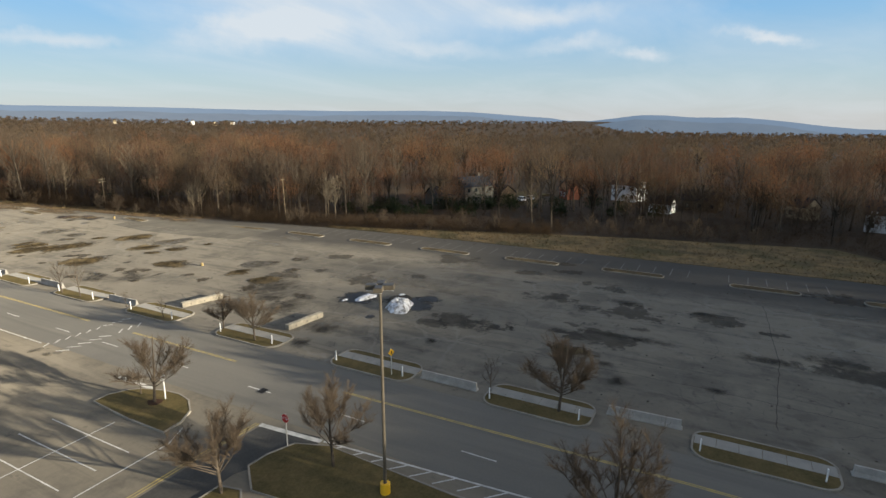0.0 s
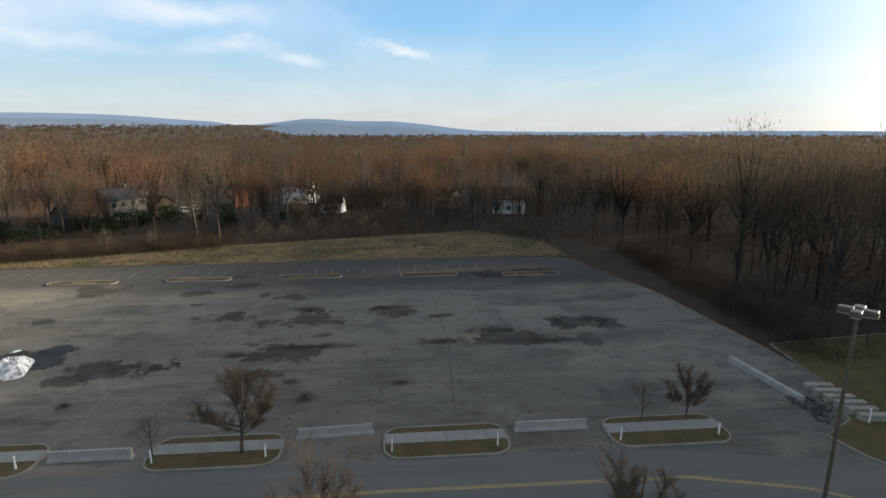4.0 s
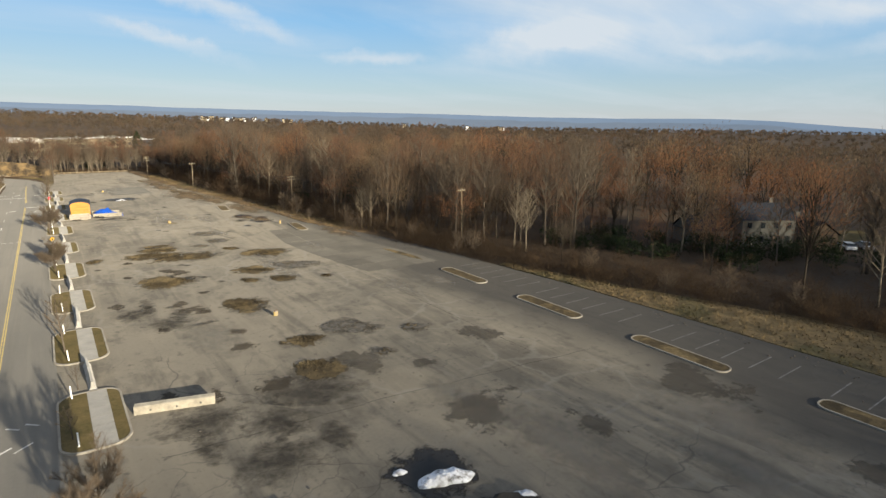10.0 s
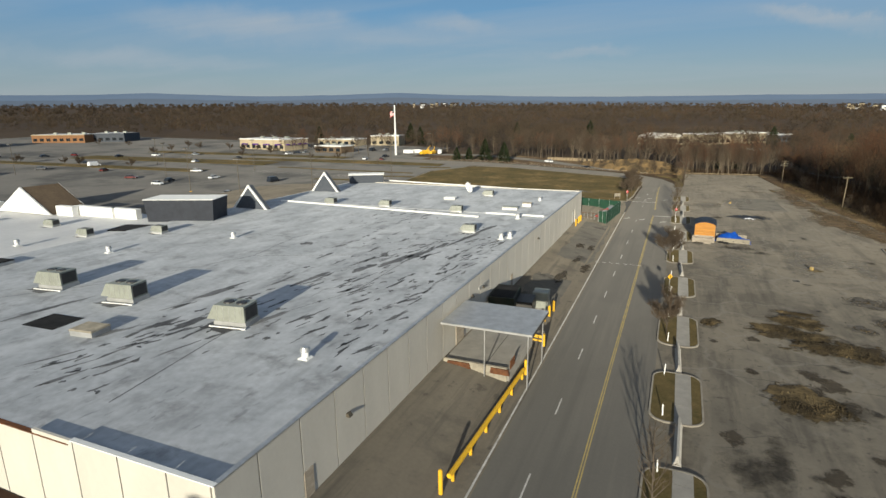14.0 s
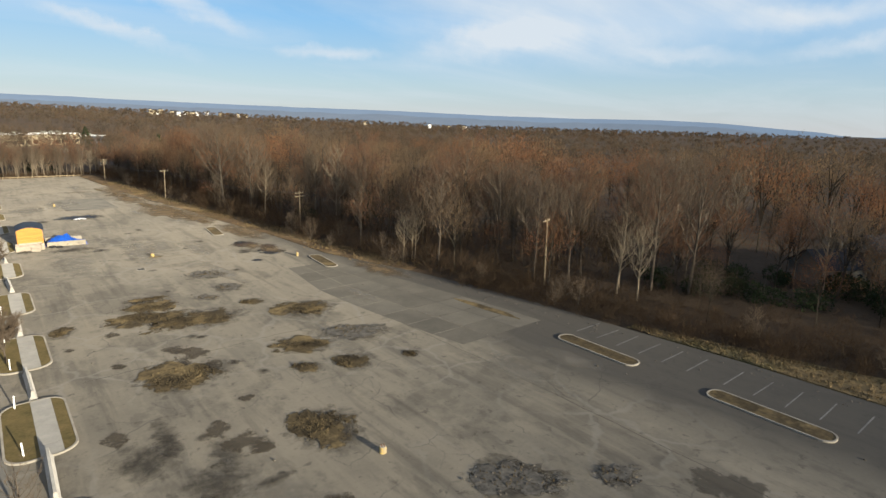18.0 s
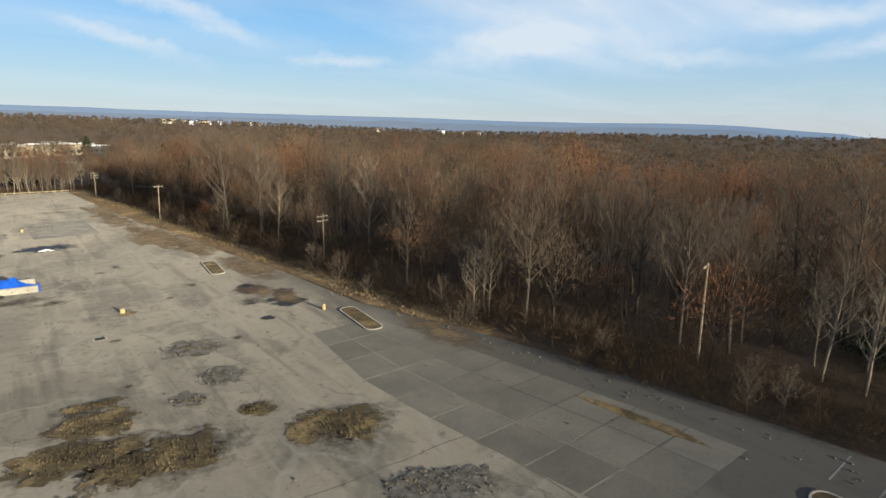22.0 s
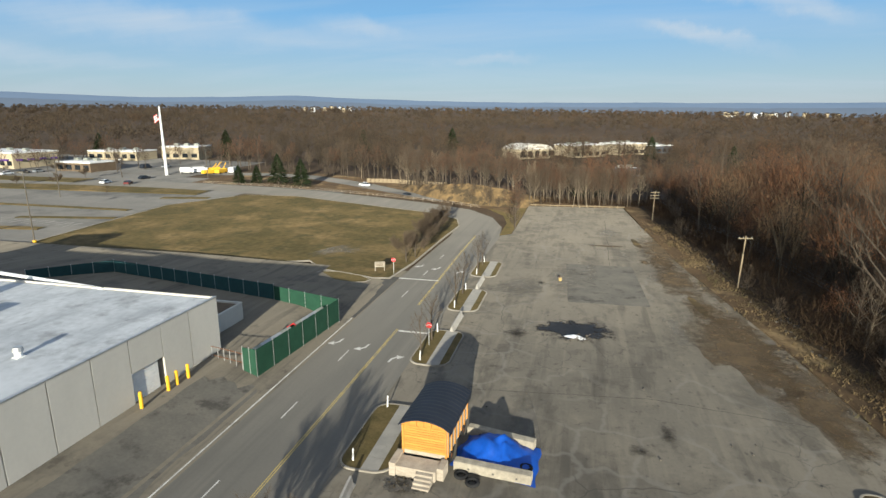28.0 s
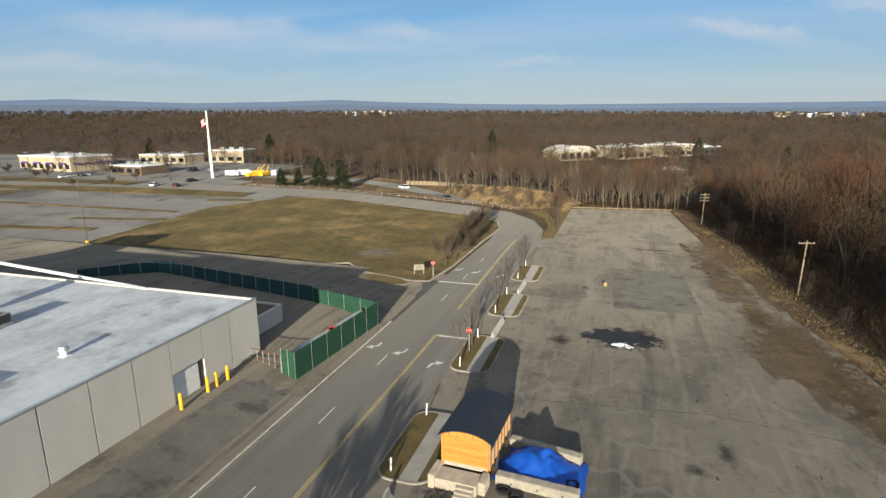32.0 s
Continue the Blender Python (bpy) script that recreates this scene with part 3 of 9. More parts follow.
M["purple"] = material("purple_awning_cloth", (0.09, 0.04, 0.18), (0.11, 0.05, 0.22), scale=1, fine=4)
M["red"] = material("sign_red_paint", (0.55, 0.03, 0.03), (0.45, 0.03, 0.03), rough=0.5)
M["blue_shingle"] = material("slate_blue_shingle", (0.075, 0.085, 0.10), (0.10, 0.11, 0.13), scale=1.2, stretch=(1, 1, 5), fine=4, fine_amount=0.15)
M["car_white"] = material("white_car_paint", (0.75, 0.76, 0.77), rough=0.25, spec=0.5, fine_amount=0.02)
M["car_dark"] = material("dark_car_paint", (0.025, 0.03, 0.04), rough=0.25, spec=0.5, fine_amount=0.02)
M["car_silver"] = material("silver_car_paint", (0.38, 0.40, 0.42), rough=0.3, metal=0.4, fine_amount=0.02)
M["car_red"] = material("red_car_paint", (0.12, 0.015, 0.013), rough=0.25, spec=0.5, fine_amount=0.02)
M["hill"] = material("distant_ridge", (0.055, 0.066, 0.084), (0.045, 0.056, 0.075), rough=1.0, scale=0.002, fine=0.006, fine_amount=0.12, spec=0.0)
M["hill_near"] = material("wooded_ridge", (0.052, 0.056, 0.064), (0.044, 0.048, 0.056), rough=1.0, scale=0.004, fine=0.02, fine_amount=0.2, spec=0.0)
# kilometres of lit air before the far ridges, painted in as emission over blued base colours
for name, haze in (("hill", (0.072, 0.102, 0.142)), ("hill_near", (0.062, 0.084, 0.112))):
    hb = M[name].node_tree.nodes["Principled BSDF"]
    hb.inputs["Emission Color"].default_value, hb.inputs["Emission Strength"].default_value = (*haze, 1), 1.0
M["stone"] = material("broken_stone", (0.125, 0.112, 0.094), (0.080, 0.071, 0.060), scale=1.2, fine=6, fine_amount=0.25, rnd=0.25, island=True)
M["lamp_glass"] = material("lamp_lens", (0.62, 0.63, 0.62), rough=0.3, fine_amount=0.05)
# grey crowns, and the southern woods darkened as backlit and in shade
M["grey_shaded_woods"] = material("grey_bare_woods", (0.092, 0.071, 0.050), (0.116, 0.086, 0.057), rough=0.95, scale=0.04, fine=0.11, fine_amount=0.35, rnd=0.12, island=True, lo=0.42, hi=0.6, soft=0.35)
M["bank"] = material("leaf_strewn_bank", (0.098, 0.066, 0.037), (0.058, 0.042, 0.028), scale=0.22, fine=2.2, fine_amount=0.5, bump=0.8, third=(0.165, 0.120, 0.066), third_scale=0.12, third_lo=0.52, third_hi=0.62)
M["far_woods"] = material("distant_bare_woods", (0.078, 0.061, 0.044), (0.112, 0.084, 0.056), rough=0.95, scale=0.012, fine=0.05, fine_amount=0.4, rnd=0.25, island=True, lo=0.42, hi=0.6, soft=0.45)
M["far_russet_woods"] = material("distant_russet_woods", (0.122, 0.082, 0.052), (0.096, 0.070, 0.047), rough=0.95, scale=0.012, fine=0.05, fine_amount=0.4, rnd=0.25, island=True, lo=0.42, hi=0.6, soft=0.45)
M["mud"] = frayed(material("rusty_mud", (0.070, 0.042, 0.026), (0.045, 0.032, 0.024), rough=0.7, scale=0.6, fine=4, fine_amount=0.3), 0.6, 0.30, 0.76, 0.92)
M["damp_patch"] = frayed(M["damp"], 0.8, 0.05, 0.72, 0.72)
M["old_mend"] = frayed(material("ragged_old_mend", (0.064, 0.058, 0.050), (0.086, 0.077, 0.065), rough=0.9, scale=0.3, fine=4, fine_amount=0.2, bump=0.2), 0.22, 0.40, 0.56, 0.52, 3.2)
M["brown_stain"] = frayed(material("brown_soaked_asphalt", (0.060, 0.051, 0.040), (0.088, 0.074, 0.056), rough=0.85, scale=0.6, fine=4, fine_amount=0.3), 0.45, 0.36, 0.60, 0.72, 3.0)
M["wet_patch"] = frayed(M["wet"], 0.55, 0.52, 0.74, 0.97)
M["weed_mat"] = frayed(M["weeds"], 0.42, 0.62, 0.70, 1.0, 3.2)
M["crumble"] = frayed(material("crumbled_asphalt", (0.060, 0.056, 0.050), (0.125, 0.116, 0.102), scale=1.6, fine=5, fine_amount=0.5, bump=0.6, rough=0.9), 0.55, 0.55, 0.66, 1.0, 3.0)
M["dirt"] = frayed(material("brown_dirt", (0.130, 0.096, 0.058), (0.082, 0.062, 0.042), scale=0.5, fine=3, fine_amount=0.4, bump=0.4), 0.45, 0.20, 0.80, 0.85)
M["pale_mend"] = frayed(material("dusty_asphalt", (0.20, 0.185, 0.160), (0.165, 0.152, 0.132), rough=0.95, scale=0.4, fine=4, fine_amount=0.2), 0.35, 0.0, 0.78, 0.6)
M["dark_mend"] = material("resurfaced_asphalt", (0.092, 0.086, 0.074), (0.120, 0.110, 0.093), rough=0.9, scale=0.25, fine=4, fine_amount=0.15, bump=0.2, rnd=0.12)
M["grey_mend"] = material("grey_resurfaced_asphalt", (0.112, 0.106, 0.094), (0.150, 0.139, 0.119), rough=0.9, scale=0.3, fine=4, fine_amount=0.18, bump=0.2, third=(0.075, 0.070, 0.062), third_scale=0.35, third_lo=0.54, third_hi=0.64)
M["orange_earth"] = material("eroded_orange_earth", (0.205, 0.140, 0.068), (0.110, 0.080, 0.045), rough=0.95, scale=0.5, fine=2, fine_amount=0.45, bump=0.8, third=(0.070, 0.054, 0.034), third_scale=0.4, third_lo=0.48, third_hi=0.58)



# ---- mesh helpers ----
class Build:
    """Vertices and faces gathered into one mesh."""

    def __init__(self):
        self.v, self.f = [], []

    def add(self, vs, fs):
        n = len(self.v)
        self.v += [tuple(p) for p in vs]
        self.f += [tuple(i + n for i in f) for f in fs]
        return self

    def box(self, x, y, z, sx, sy, sz, rz=0.0, top=(1, 1), shift=(0, 0)):
        """A box standing on z, centred on x, y; top scales its upper face."""
        c, s = math.cos(rz), math.sin(rz)
        vs = []
        for zz, kx, ky, ox, oy in ((0, 1, 1, 0, 0), (sz, top[0], top[1], shift[0], shift[1])):
            for ux, uy in ((-1, -1), (1, -1), (1, 1), (-1, 1)):
                px, py = ux * sx / 2 * kx + ox, uy * sy / 2 * ky + oy
                vs.append((x + px * c - py * s, y + px * s + py * c, z + zz))
        return self.add(vs, [(3, 2, 1, 0), (4, 5, 6, 7), (0, 1, 5, 4), (1, 2, 6, 5), (2, 3, 7, 6), (3, 0, 4, 7)])

    def tube(self, a, b, ra, rb, n=6, cap=True):
        a, b = Vector(a), Vector(b)
        d = (b - a).normalized()
        u = d.orthogonal().normalized()
        w = d.cross(u)
        vs = []
        for p, r in ((a, ra), (b, rb)):
            vs += [p + (u * math.cos(k * math.tau / n) + w * math.sin(k * math.tau / n)) * r for k in range(n)]
        fs = [(k, (k + 1) % n, n + (k + 1) % n, n + k) for k in range(n)]
        if cap:
            fs += [tuple(range(n))[::-1], tuple(range(n, 2 * n))]
        return self.add(vs, fs)

    def prism(self, pts, z0, z1, inset=0.0):
        """An outline (counter-clockwise) raised from z0 to z1, its top drawn in by inset."""
        n = len(pts)
        c = Vector((sum(p[0] for p in pts) / n, sum(p[1] for p in pts) / n))
        up = []
        for p in pts:
            d = Vector(p) - c
            up.append(Vector(p) - d.normalized() * inset if inset else Vector(p))
        return self.add([(p[0], p[1], z0) for p in pts] + [(p[0], p[1], z1) for p in up],
                        [(k, (k + 1) % n, n + (k + 1) % n, n + k) for k in range(n)] + [tuple(range(n, 2 * n))])

    def ring(self, pts, inner, z0, z1):
        """A kerb between two outlines with the same number of points."""
        n = len(pts)
        vs = [(p[0], p[1], z0) for p in pts] + [(p[0], p[1], z1) for p in pts] + [(p[0], p[1], z1) for p in inner] + [(p[0], p[1], z0) for p in inner]
        fs = []
        for k in range(n):
            j = (k + 1) % n
            fs += [(k, j, n + j, n + k), (n + k, n + j, 2 * n + j, 2 * n + k), (2 * n + k, 2 * n + j, 3 * n + j, 3 * n + k)]
        return self.add(vs, fs)

    def sheet(self, pts, z):
        n = len(pts)
        return self.add([(p[0], p[1], z) for p in pts], [tuple(range(n))])

    def strip(self, path, width, z):
        """A flat band along a path of points."""
        vs, fs = [], []
        for k, p in enumerate(path):
            a, b = Vector(path[max(k - 1, 0)][:2]), Vector(path[min(k + 1, len(path) - 1)][:2])
            d = (b - a).normalized()
            s = Vector((-d.y, d.x)) * width / 2
            vs += [(p[0] + s.x, p[1] + s.y, z), (p[0] - s.x, p[1] - s.y, z)]
            if k:
                fs.append((2 * k - 2, 2 * k - 1, 2 * k + 1, 2 * k))
        return self.add(vs, fs)

    def mesh(self, name):
        me = bpy.data.meshes.new(name)
        me.from_pydata(self.v, [], self.f)
        me.update()
        return me


def part(name, build, mat, parent=None, label="", smooth=False):
    me = build if isinstance(build, bpy.types.Mesh) else build.mesh(name)
    if not me.materials:
        me.materials.append(M[mat] if isinstance(mat, str) else mat)
    if smooth:
        me.polygons.foreach_set("use_smooth", [True] * len(me.polygons))
    ob = new(name, me)
    if parent:
        ob.parent = parent
    if label:
        ob["label"] = label
    return ob


def thing(name, label, category, at=(0, 0, 0), turn=0.0, group="", kind=""):
    ob = new(name)
    ob.empty_display_size = 0.2
    ob.matrix_basis = pose(*at, 0, 0, turn)
    return tagged(ob, label, category, group, kind)


def rounded(x0, y0, x1, y1, r, n=5):
    """Outline of a rectangle with rounded corners, counter-clockwise."""
    pts = []
    for cx, cy, a in ((x1 - r, y0 + r, -90), (x1 - r, y1 - r, 0), (x0 + r, y1 - r, 90), (x0 + r, y0 + r, 180)):
        pts += [(cx + r * math.cos(radians(a + 90 * k / n)), cy + r * math.sin(radians(a + 90 * k / n))) for k in range(n + 1)]
    return pts


def blob(x, y, rx, ry, rng, turn=0.0, n=26, rough=0.28):
    """An uneven closed outline."""
    ph = [rng.uniform(0, math.tau) for _ in range(5)]
    c, s = math.cos(turn), math.sin(turn)
    pts = []
    for k in range(n):
        a = math.tau * k / n
        r = 1 + rough * (0.45 * math.sin(2 * a + ph[0]) + 0.4 * math.sin(3 * a + ph[1]) + 0.35 * math.sin(5 * a + ph[2]) + 0.3 * math.sin(9 * a + ph[3])) + rng.uniform(-0.4, 0.4) * rough
        px, py = rx * r * math.cos(a), ry * r * math.sin(a)
        pts.append((x + px * c - py * s, y + px * s + py * c))
    return pts


def rise(x, y):
    """The yard climbs gently from the road to the building's foot."""
    def ease(u):
        u = min(max(u, 0.0), 1.0)
        return u * u * (3 - 2 * u)
    return 1.3 * ease((32.9 - x) / 8.6) * ease((y - 58) / 12.0) * ease((226 - y) / 24.0) + 0.022 * min(max(24 - x, 0), 34) * ease((y - 58) / 12.0)


def far_lift(x, y):
    """The country beyond the lot rises gently to the north-west and falls away to the east."""
    return 0.026 * max(0.0, 0.707 * (y - x) - 190) - 0.0185 * max(0.0, x - 150) * (1.0 if y < 330 else max(0.0, 1 - (y - 330) / 300))


def far_lift_np(x, y):
    return 0.026 * np.maximum(0.0, 0.707 * (y - x) - 190) - 0.0185 * np.maximum(0.0, x - 150) * np.clip(1 - (y - 330) / 300, 0, 1)

# ---- ground, lot, road ----
g = Build()
gx = sorted(set([-4300, -3000, -2000, -1400, -1000, -700, -500, -400, -300, -240, -200, -160, -130, -100, -70, -40, -10, 20, 44, 70, 100, 150, 200, 260, 340, 450, 600, 800, 1100, 1500, 2200, 3200, 4300]))
gy = sorted(set([-4300, -2500, -1400, -800, -450, -250, -120, -60, 0, 60, 120, 160, 200, 230, 260, 290, 320, 350, 390, 440, 500, 580, 680, 800, 1000, 1300, 1700, 2300, 3200, 4300]))
for y in gy:
    for x in gx:
        g.v.append((x, y, far_lift(x, y) - 0.12))
for j in range(len(gy) - 1):
    for k in range(len(gx) - 1):
        a = j * len(gx) + k
        g.f.append((a, a + 1, a + 1 + len(gx), a + len(gx)))
tagged(part("ground", g, "litter"), "brown leaf-littered ground reaching the horizon", "ground", kind="structure")

LOT = [(26, -52), (44, -52), (50, -41.5), (64, -40.5), (84, -38), (108, -31), (109.2, -16), (107.8, 36), (107.3, 55), (106.4, 76), (103.8, 101), (101.5, 116), (98.8, 127.5), (93.2, 146), (91.5, 168), (88.5, 186), (86.4, 207), (80.5, 246), (77, 285), (75, 310), (47.6, 308), (47.4, 266), (44, 262)]
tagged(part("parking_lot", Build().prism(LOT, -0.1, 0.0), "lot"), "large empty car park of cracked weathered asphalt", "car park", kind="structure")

# yard by the building, climbing from the road
yard = Build()
xs = [33.6, 32.95, 32, 30.5, 29, 27.5, 26, 24.5, 23, 20, 15, 10, 4, -4, -12, -30, -60, -90]
ys = [-40, 0, 30, 50, 58, 61, 64, 67, 70, 73, 80, 100, 130, 160, 185, 202, 206, 210, 214, 218, 222, 226, 230]
for yv in ys:
    for xv in xs:
        yard.v.append((xv, yv, rise(xv, yv) + 0.002))
nx = len(xs)
for j in range(len(ys) - 1):
    for k in range(nx - 1):
        yard.f.append((j * nx + k + 1, j * nx + k, (j + 1) * nx + k, (j + 1) * nx + k + 1))
tagged(part("yard", yard, "apron"), "patched grey asphalt yard beside the store", "yard", kind="structure")

def yard_mend(x0, y0, x1, y1, seed):
    """A ragged-edged resurfaced field of darker asphalt that follows the yard's slope."""
    r = random.Random(seed)
    b, n, m = Build(), 8, 12
    for j in range(m + 1):
        for k in range(n + 1):
            x = x0 + (x1 - x0) * k / n + (r.uniform(-0.35, 0.35) if k in (0, n) else 0)
            y = y0 + (y1 - y0) * j / m + (r.uniform(-0.8, 0.8) if j in (0, m) else 0)
            b.v.append((x, y, rise(x, y) + 0.016))
    b.f = [(j * (n + 1) + k, j * (n + 1) + k + 1, (j + 1) * (n + 1) + k + 1, (j + 1) * (n + 1) + k) for j in range(m) for k in range(n)]
    tagged(part("yard_mend", b, "grey_mend"), "broad resurfaced field of dark grey asphalt", "asphalt patch", "yard mends")

yard_mend(26.2, 150, 32.2, 184.5, 1)
yard_mend(25.6, 124, 31.2, 138, 2)

# the road: straight along the store, then bending away to the west past the field
BEND = [(14, -50), (24, -44.5), (32, -37), (36.6, -28), (38.7, -17), (39.0, 0), (39.0, 100), (39.0, 200), (39.0, 232), (39.3, 250), (39.6, 260), (38.6, 272), (35.0, 283), (27.6, 291.2), (14, 297.8), (-6, 303.6), (-28, 308.6), (-50, 311.0)]
rd = Build()
left, right = [], []
for k, p in enumerate(BEND):
    a, b2 = Vector(BEND[max(k - 1, 0)]), Vector(BEND[min(k + 1, len(BEND) - 1)])
    d = (b2 - a).normalized()
    s = Vector((-d.y, d.x))
    wide = 6.9 if k > 12 else 5.6
    left.append(Vector(p) + s * wide)
    right.append(Vector(p) - s * wide)
road_z = lambda p: 0.008 if p.y < 285 else far_lift(p.x, p.y) + 0.008 + 0.09 * min(1.0, (p.y - 285) / 8)
rd.add([(p.x, p.y, road_z(p)) for p in left] + [(p.x, p.y, road_z(p)) for p in right],
       [(k, len(BEND) + k, len(BEND) + k + 1, k + 1) for k in range(len(BEND) - 1)])
road = tagged(part("road", rd, "road"), "grey three-lane service road with worn markings", "road", kind="structure")

LINE_Z = 0.014
def marking(name, path, width, mat, label=""):
    return part(name, Build().strip(path, width, LINE_Z), mat, road, label)

marking("edge_line", [(33.15, 73.5), (33.1, 140), (32.9, 206)], 0.16, "white_line", "worn white edge line")
for off in (-0.1, 0.1):
    marking("centre_line", [(40.2 + off, 76), (40.2 + off, 140), (40.2 + off, 203.5)], 0.11, "yellow_line", "double yellow centre line")
    marking("centre_line", [(40.3 + off, 67), (40.3 + off, 49)], 0.11, "yellow_line", "double yellow centre line")
    marking("centre_line", [(40.2 + off, 34), (40.75 + off, 3), (40.5 + off, -19), (38.5 + off, -27), (35 + off, -33.5), (30 + off, -39)], 0.12, "yellow_line", "double yellow centre line")
    marking("centre_line", [(40.2 + off, 213), (39.6 + off, 246), (39.6 + off, 262)], 0.11, "yellow_line", "double yellow centre line")
for yv in (-5.8, 6.2, 18.2, 30.2, 41.9, 53.8, 66.0, 75.6, 87.5, 99.6, 111.8, 123.2, 134.2, 145.6, 157.6, 169.9, 182.0, 194.4, 217.5, 229.5, 241.5):
    marking("lane_dash", [(36.72, yv - 1.52), (36.72, yv + 1.52)], 0.13, "white_line", "short white lane dash")
# two rows of dashes that lean one way on one half of the road and the other way beyond the centre line
for ya, low in ((69.0, True), (72.42, False)):
    for k in range(9 if not low else 8):
        xv = 33.1 + k * 1.22 + (0.75 if low and k > 4 else 0.0)
        first = k < (5 if low else 6)
        tilt = (-49 if low else 33) if first else (41 if low else -40)
        part("crossing_bar", Build().box(xv, ya - 0.02 * k, 0.009, 1.4 if low else 1.1, 0.15, 0.006, radians(tilt)), "white_line", road, "worn white crossing dash")
for k in range(7):
    part("crossing_bar", Build().box(33.0 + k * 1.2, 152.4, 0.009, 0.75, 0.2, 0.006, radians(-20)), "white_line", road, "worn white crossing dash")
part("stop_line", Build().box(42.5, 203.0, 0.009, 4.0, 0.45, 0.006), "white_line", road, "white stop line")
part("stop_line", Build().box(36.6, 225.5, 0.009, 6.8, 0.4, 0.006), "white_line", road, "white stop line")

def arrow(x, y, turn, bend):
    m = Build()
    if bend:
        m.add([(-0.14, -1.3, 0), (0.14, -1.3, 0), (0.16, -0.5, 0), (0.55, 0.0, 0), (0.45, 0.26, 0), (-0.02, -0.2, 0)], [(0, 1, 2, 5), (5, 2, 3, 4)])
        m.add([(0.34, 0.62, 0.001), (0.72, -0.34, 0.001), (1.35, 0.42, 0.001)], [(0, 1, 2)])
    else:
        m.add([(-0.12, -1.3, 0), (0.12, -1.3, 0), (0.12, 0.4, 0), (-0.12, 0.4, 0), (-0.5, 0.35, 0), (0.5, 0.35, 0), (0.0, 1.3, 0)], [(0, 1, 2, 3), (4, 5, 6)])
    ob = part("turn_arrow", m, "white_line", road, "white lane arrow")
    ob.matrix_basis = pose(x, y, LINE_Z + 0.002, 0, 0, turn)

arrow(34.7, 197.6, 180, True)
arrow(38.4, 196.8, 180, True)
arrow(42.3, 195.2, 0, True)
arrow(34.9, 233.5, 180, True)
arrow(38.3, 232.5, 180, True)
arrow(42.0, 231.5, 0, True)

# ---- kerbed islands along the road ----
ISLANDS = [-25.6, -6.9, 11.4, 29.7, 47.8, 65.6, 83.1, 100.2, 117.8, 136.7, 156.1, 174.9, 194.0, 211.8, 229.3]
IX0, IX1 = 44.4, 49.0

def island(y0, length=10.3):
    isle = thing("kerbed_island", "kerbed island of winter grass crossed by a concrete pavement strip", "traffic island", (0, y0, 0), group="islands along the road")
    out = rounded(IX0, 0, IX1, length, 1.5)
    inn = rounded(IX0 + 0.16, 0.16, IX1 - 0.16, length - 0.16, 1.36)
    part("kerb", Build().ring(out, inn, -0.02, 0.15), "kerb", isle, "pale concrete kerb")
    gr = Build().prism(inn, -0.02, 0.115)
    part("turf", gr, "grass", isle, "matted brown winter grass")
    for k in range(6):
        ya, yb = 0.17 + k * (length - 0.34) / 6, 0.17 + (k + 1) * (length - 0.34) / 6 - 0.02
        part("slab", Build().prism([(46.55, ya), (48.0, ya), (48.0, yb), (46.55, yb)], 0.0, 0.135, 0.01), "concrete", isle)
    return isle

first_isle = island(ISLANDS[0])
for y0 in ISLANDS[1:]:
    copy_thing(first_isle, pose(0, y0, 0))

def post(x, y, h=1.05, lean=0.0):
    p = thing("delineator_post", "short white wooden marker post in the island turf", "post", (x, y, 0.1), group="marker posts")
    part("shaft", Build().box(0, 0, 0, 0.11, 0.11, h, top=(0.9, 0.9), shift=(lean, lean * 0.5)), "white", p)
    part("cap", Build().box(lean, lean * 0.5, h, 0.12, 0.12, 0.05, top=(0.3, 0.3)), "white", p)

rng = random.Random(4)
for y0 in ISLANDS:
    post(45.6, y0 + 1.1, 1.05, rng.uniform(-0.06, 0.06))
    post(45.5, y0 + 9.6, 1.1, rng.uniform(-0.06, 0.06))

# ---- long kerbed islands on the far side of the lot ----
def lot_island(x, y0, y1, grassy=True):
    isle = thing("lot_island", "long narrow kerbed island filled with dead grass", "traffic island", (x, y0, 0), turn=-6 if y0 > 90 else 0, group="islands in the lot")
    L = y1 - y0
    out, inn = rounded(-1.15, 0, 1.15, L, 1.0), rounded(-1.0, 0.15, 1.0, L - 0.15, 0.86)
    part("kerb", Build().ring(out, inn, -0.02, 0.14), "kerb", isle, "pale concrete kerb")
    part("turf", Build().prism(inn, -0.02, 0.11), "weeds" if grassy else "damp", isle, "rough dead grass")

for x, y0, y1 in ((96.3, 83.1, 93.2), (96.4, 65.2, 75.7), (96.7, 47.1, 57.8), (97.2, 29.3, 39.7), (97.6, 11.2, 21.6), (97.2, -8.4, 1.4), (96.4, -26.0, -16.0)):
    lot_island(x, y0, y1)
lot_island(89.6, 135.9, 145.2)
lot_island(82.6, 171.5, 181.0)
for x, y, L, rz in ((96.0, 105.8, 10.6, 0.13), (79.4, 222, 9, 0.1), (74.5, 262, 9, 0.1)):
    tagged(part("sunken_island", Build().prism(blob(x, y, 0.7, L / 2, random.Random(int(y)), rz, 30, 0.12), -0.02, 0.03, 0.1), "weeds"), "sunken strip of dead weeds in broken asphalt", "weed strip", group="islands in the lot")

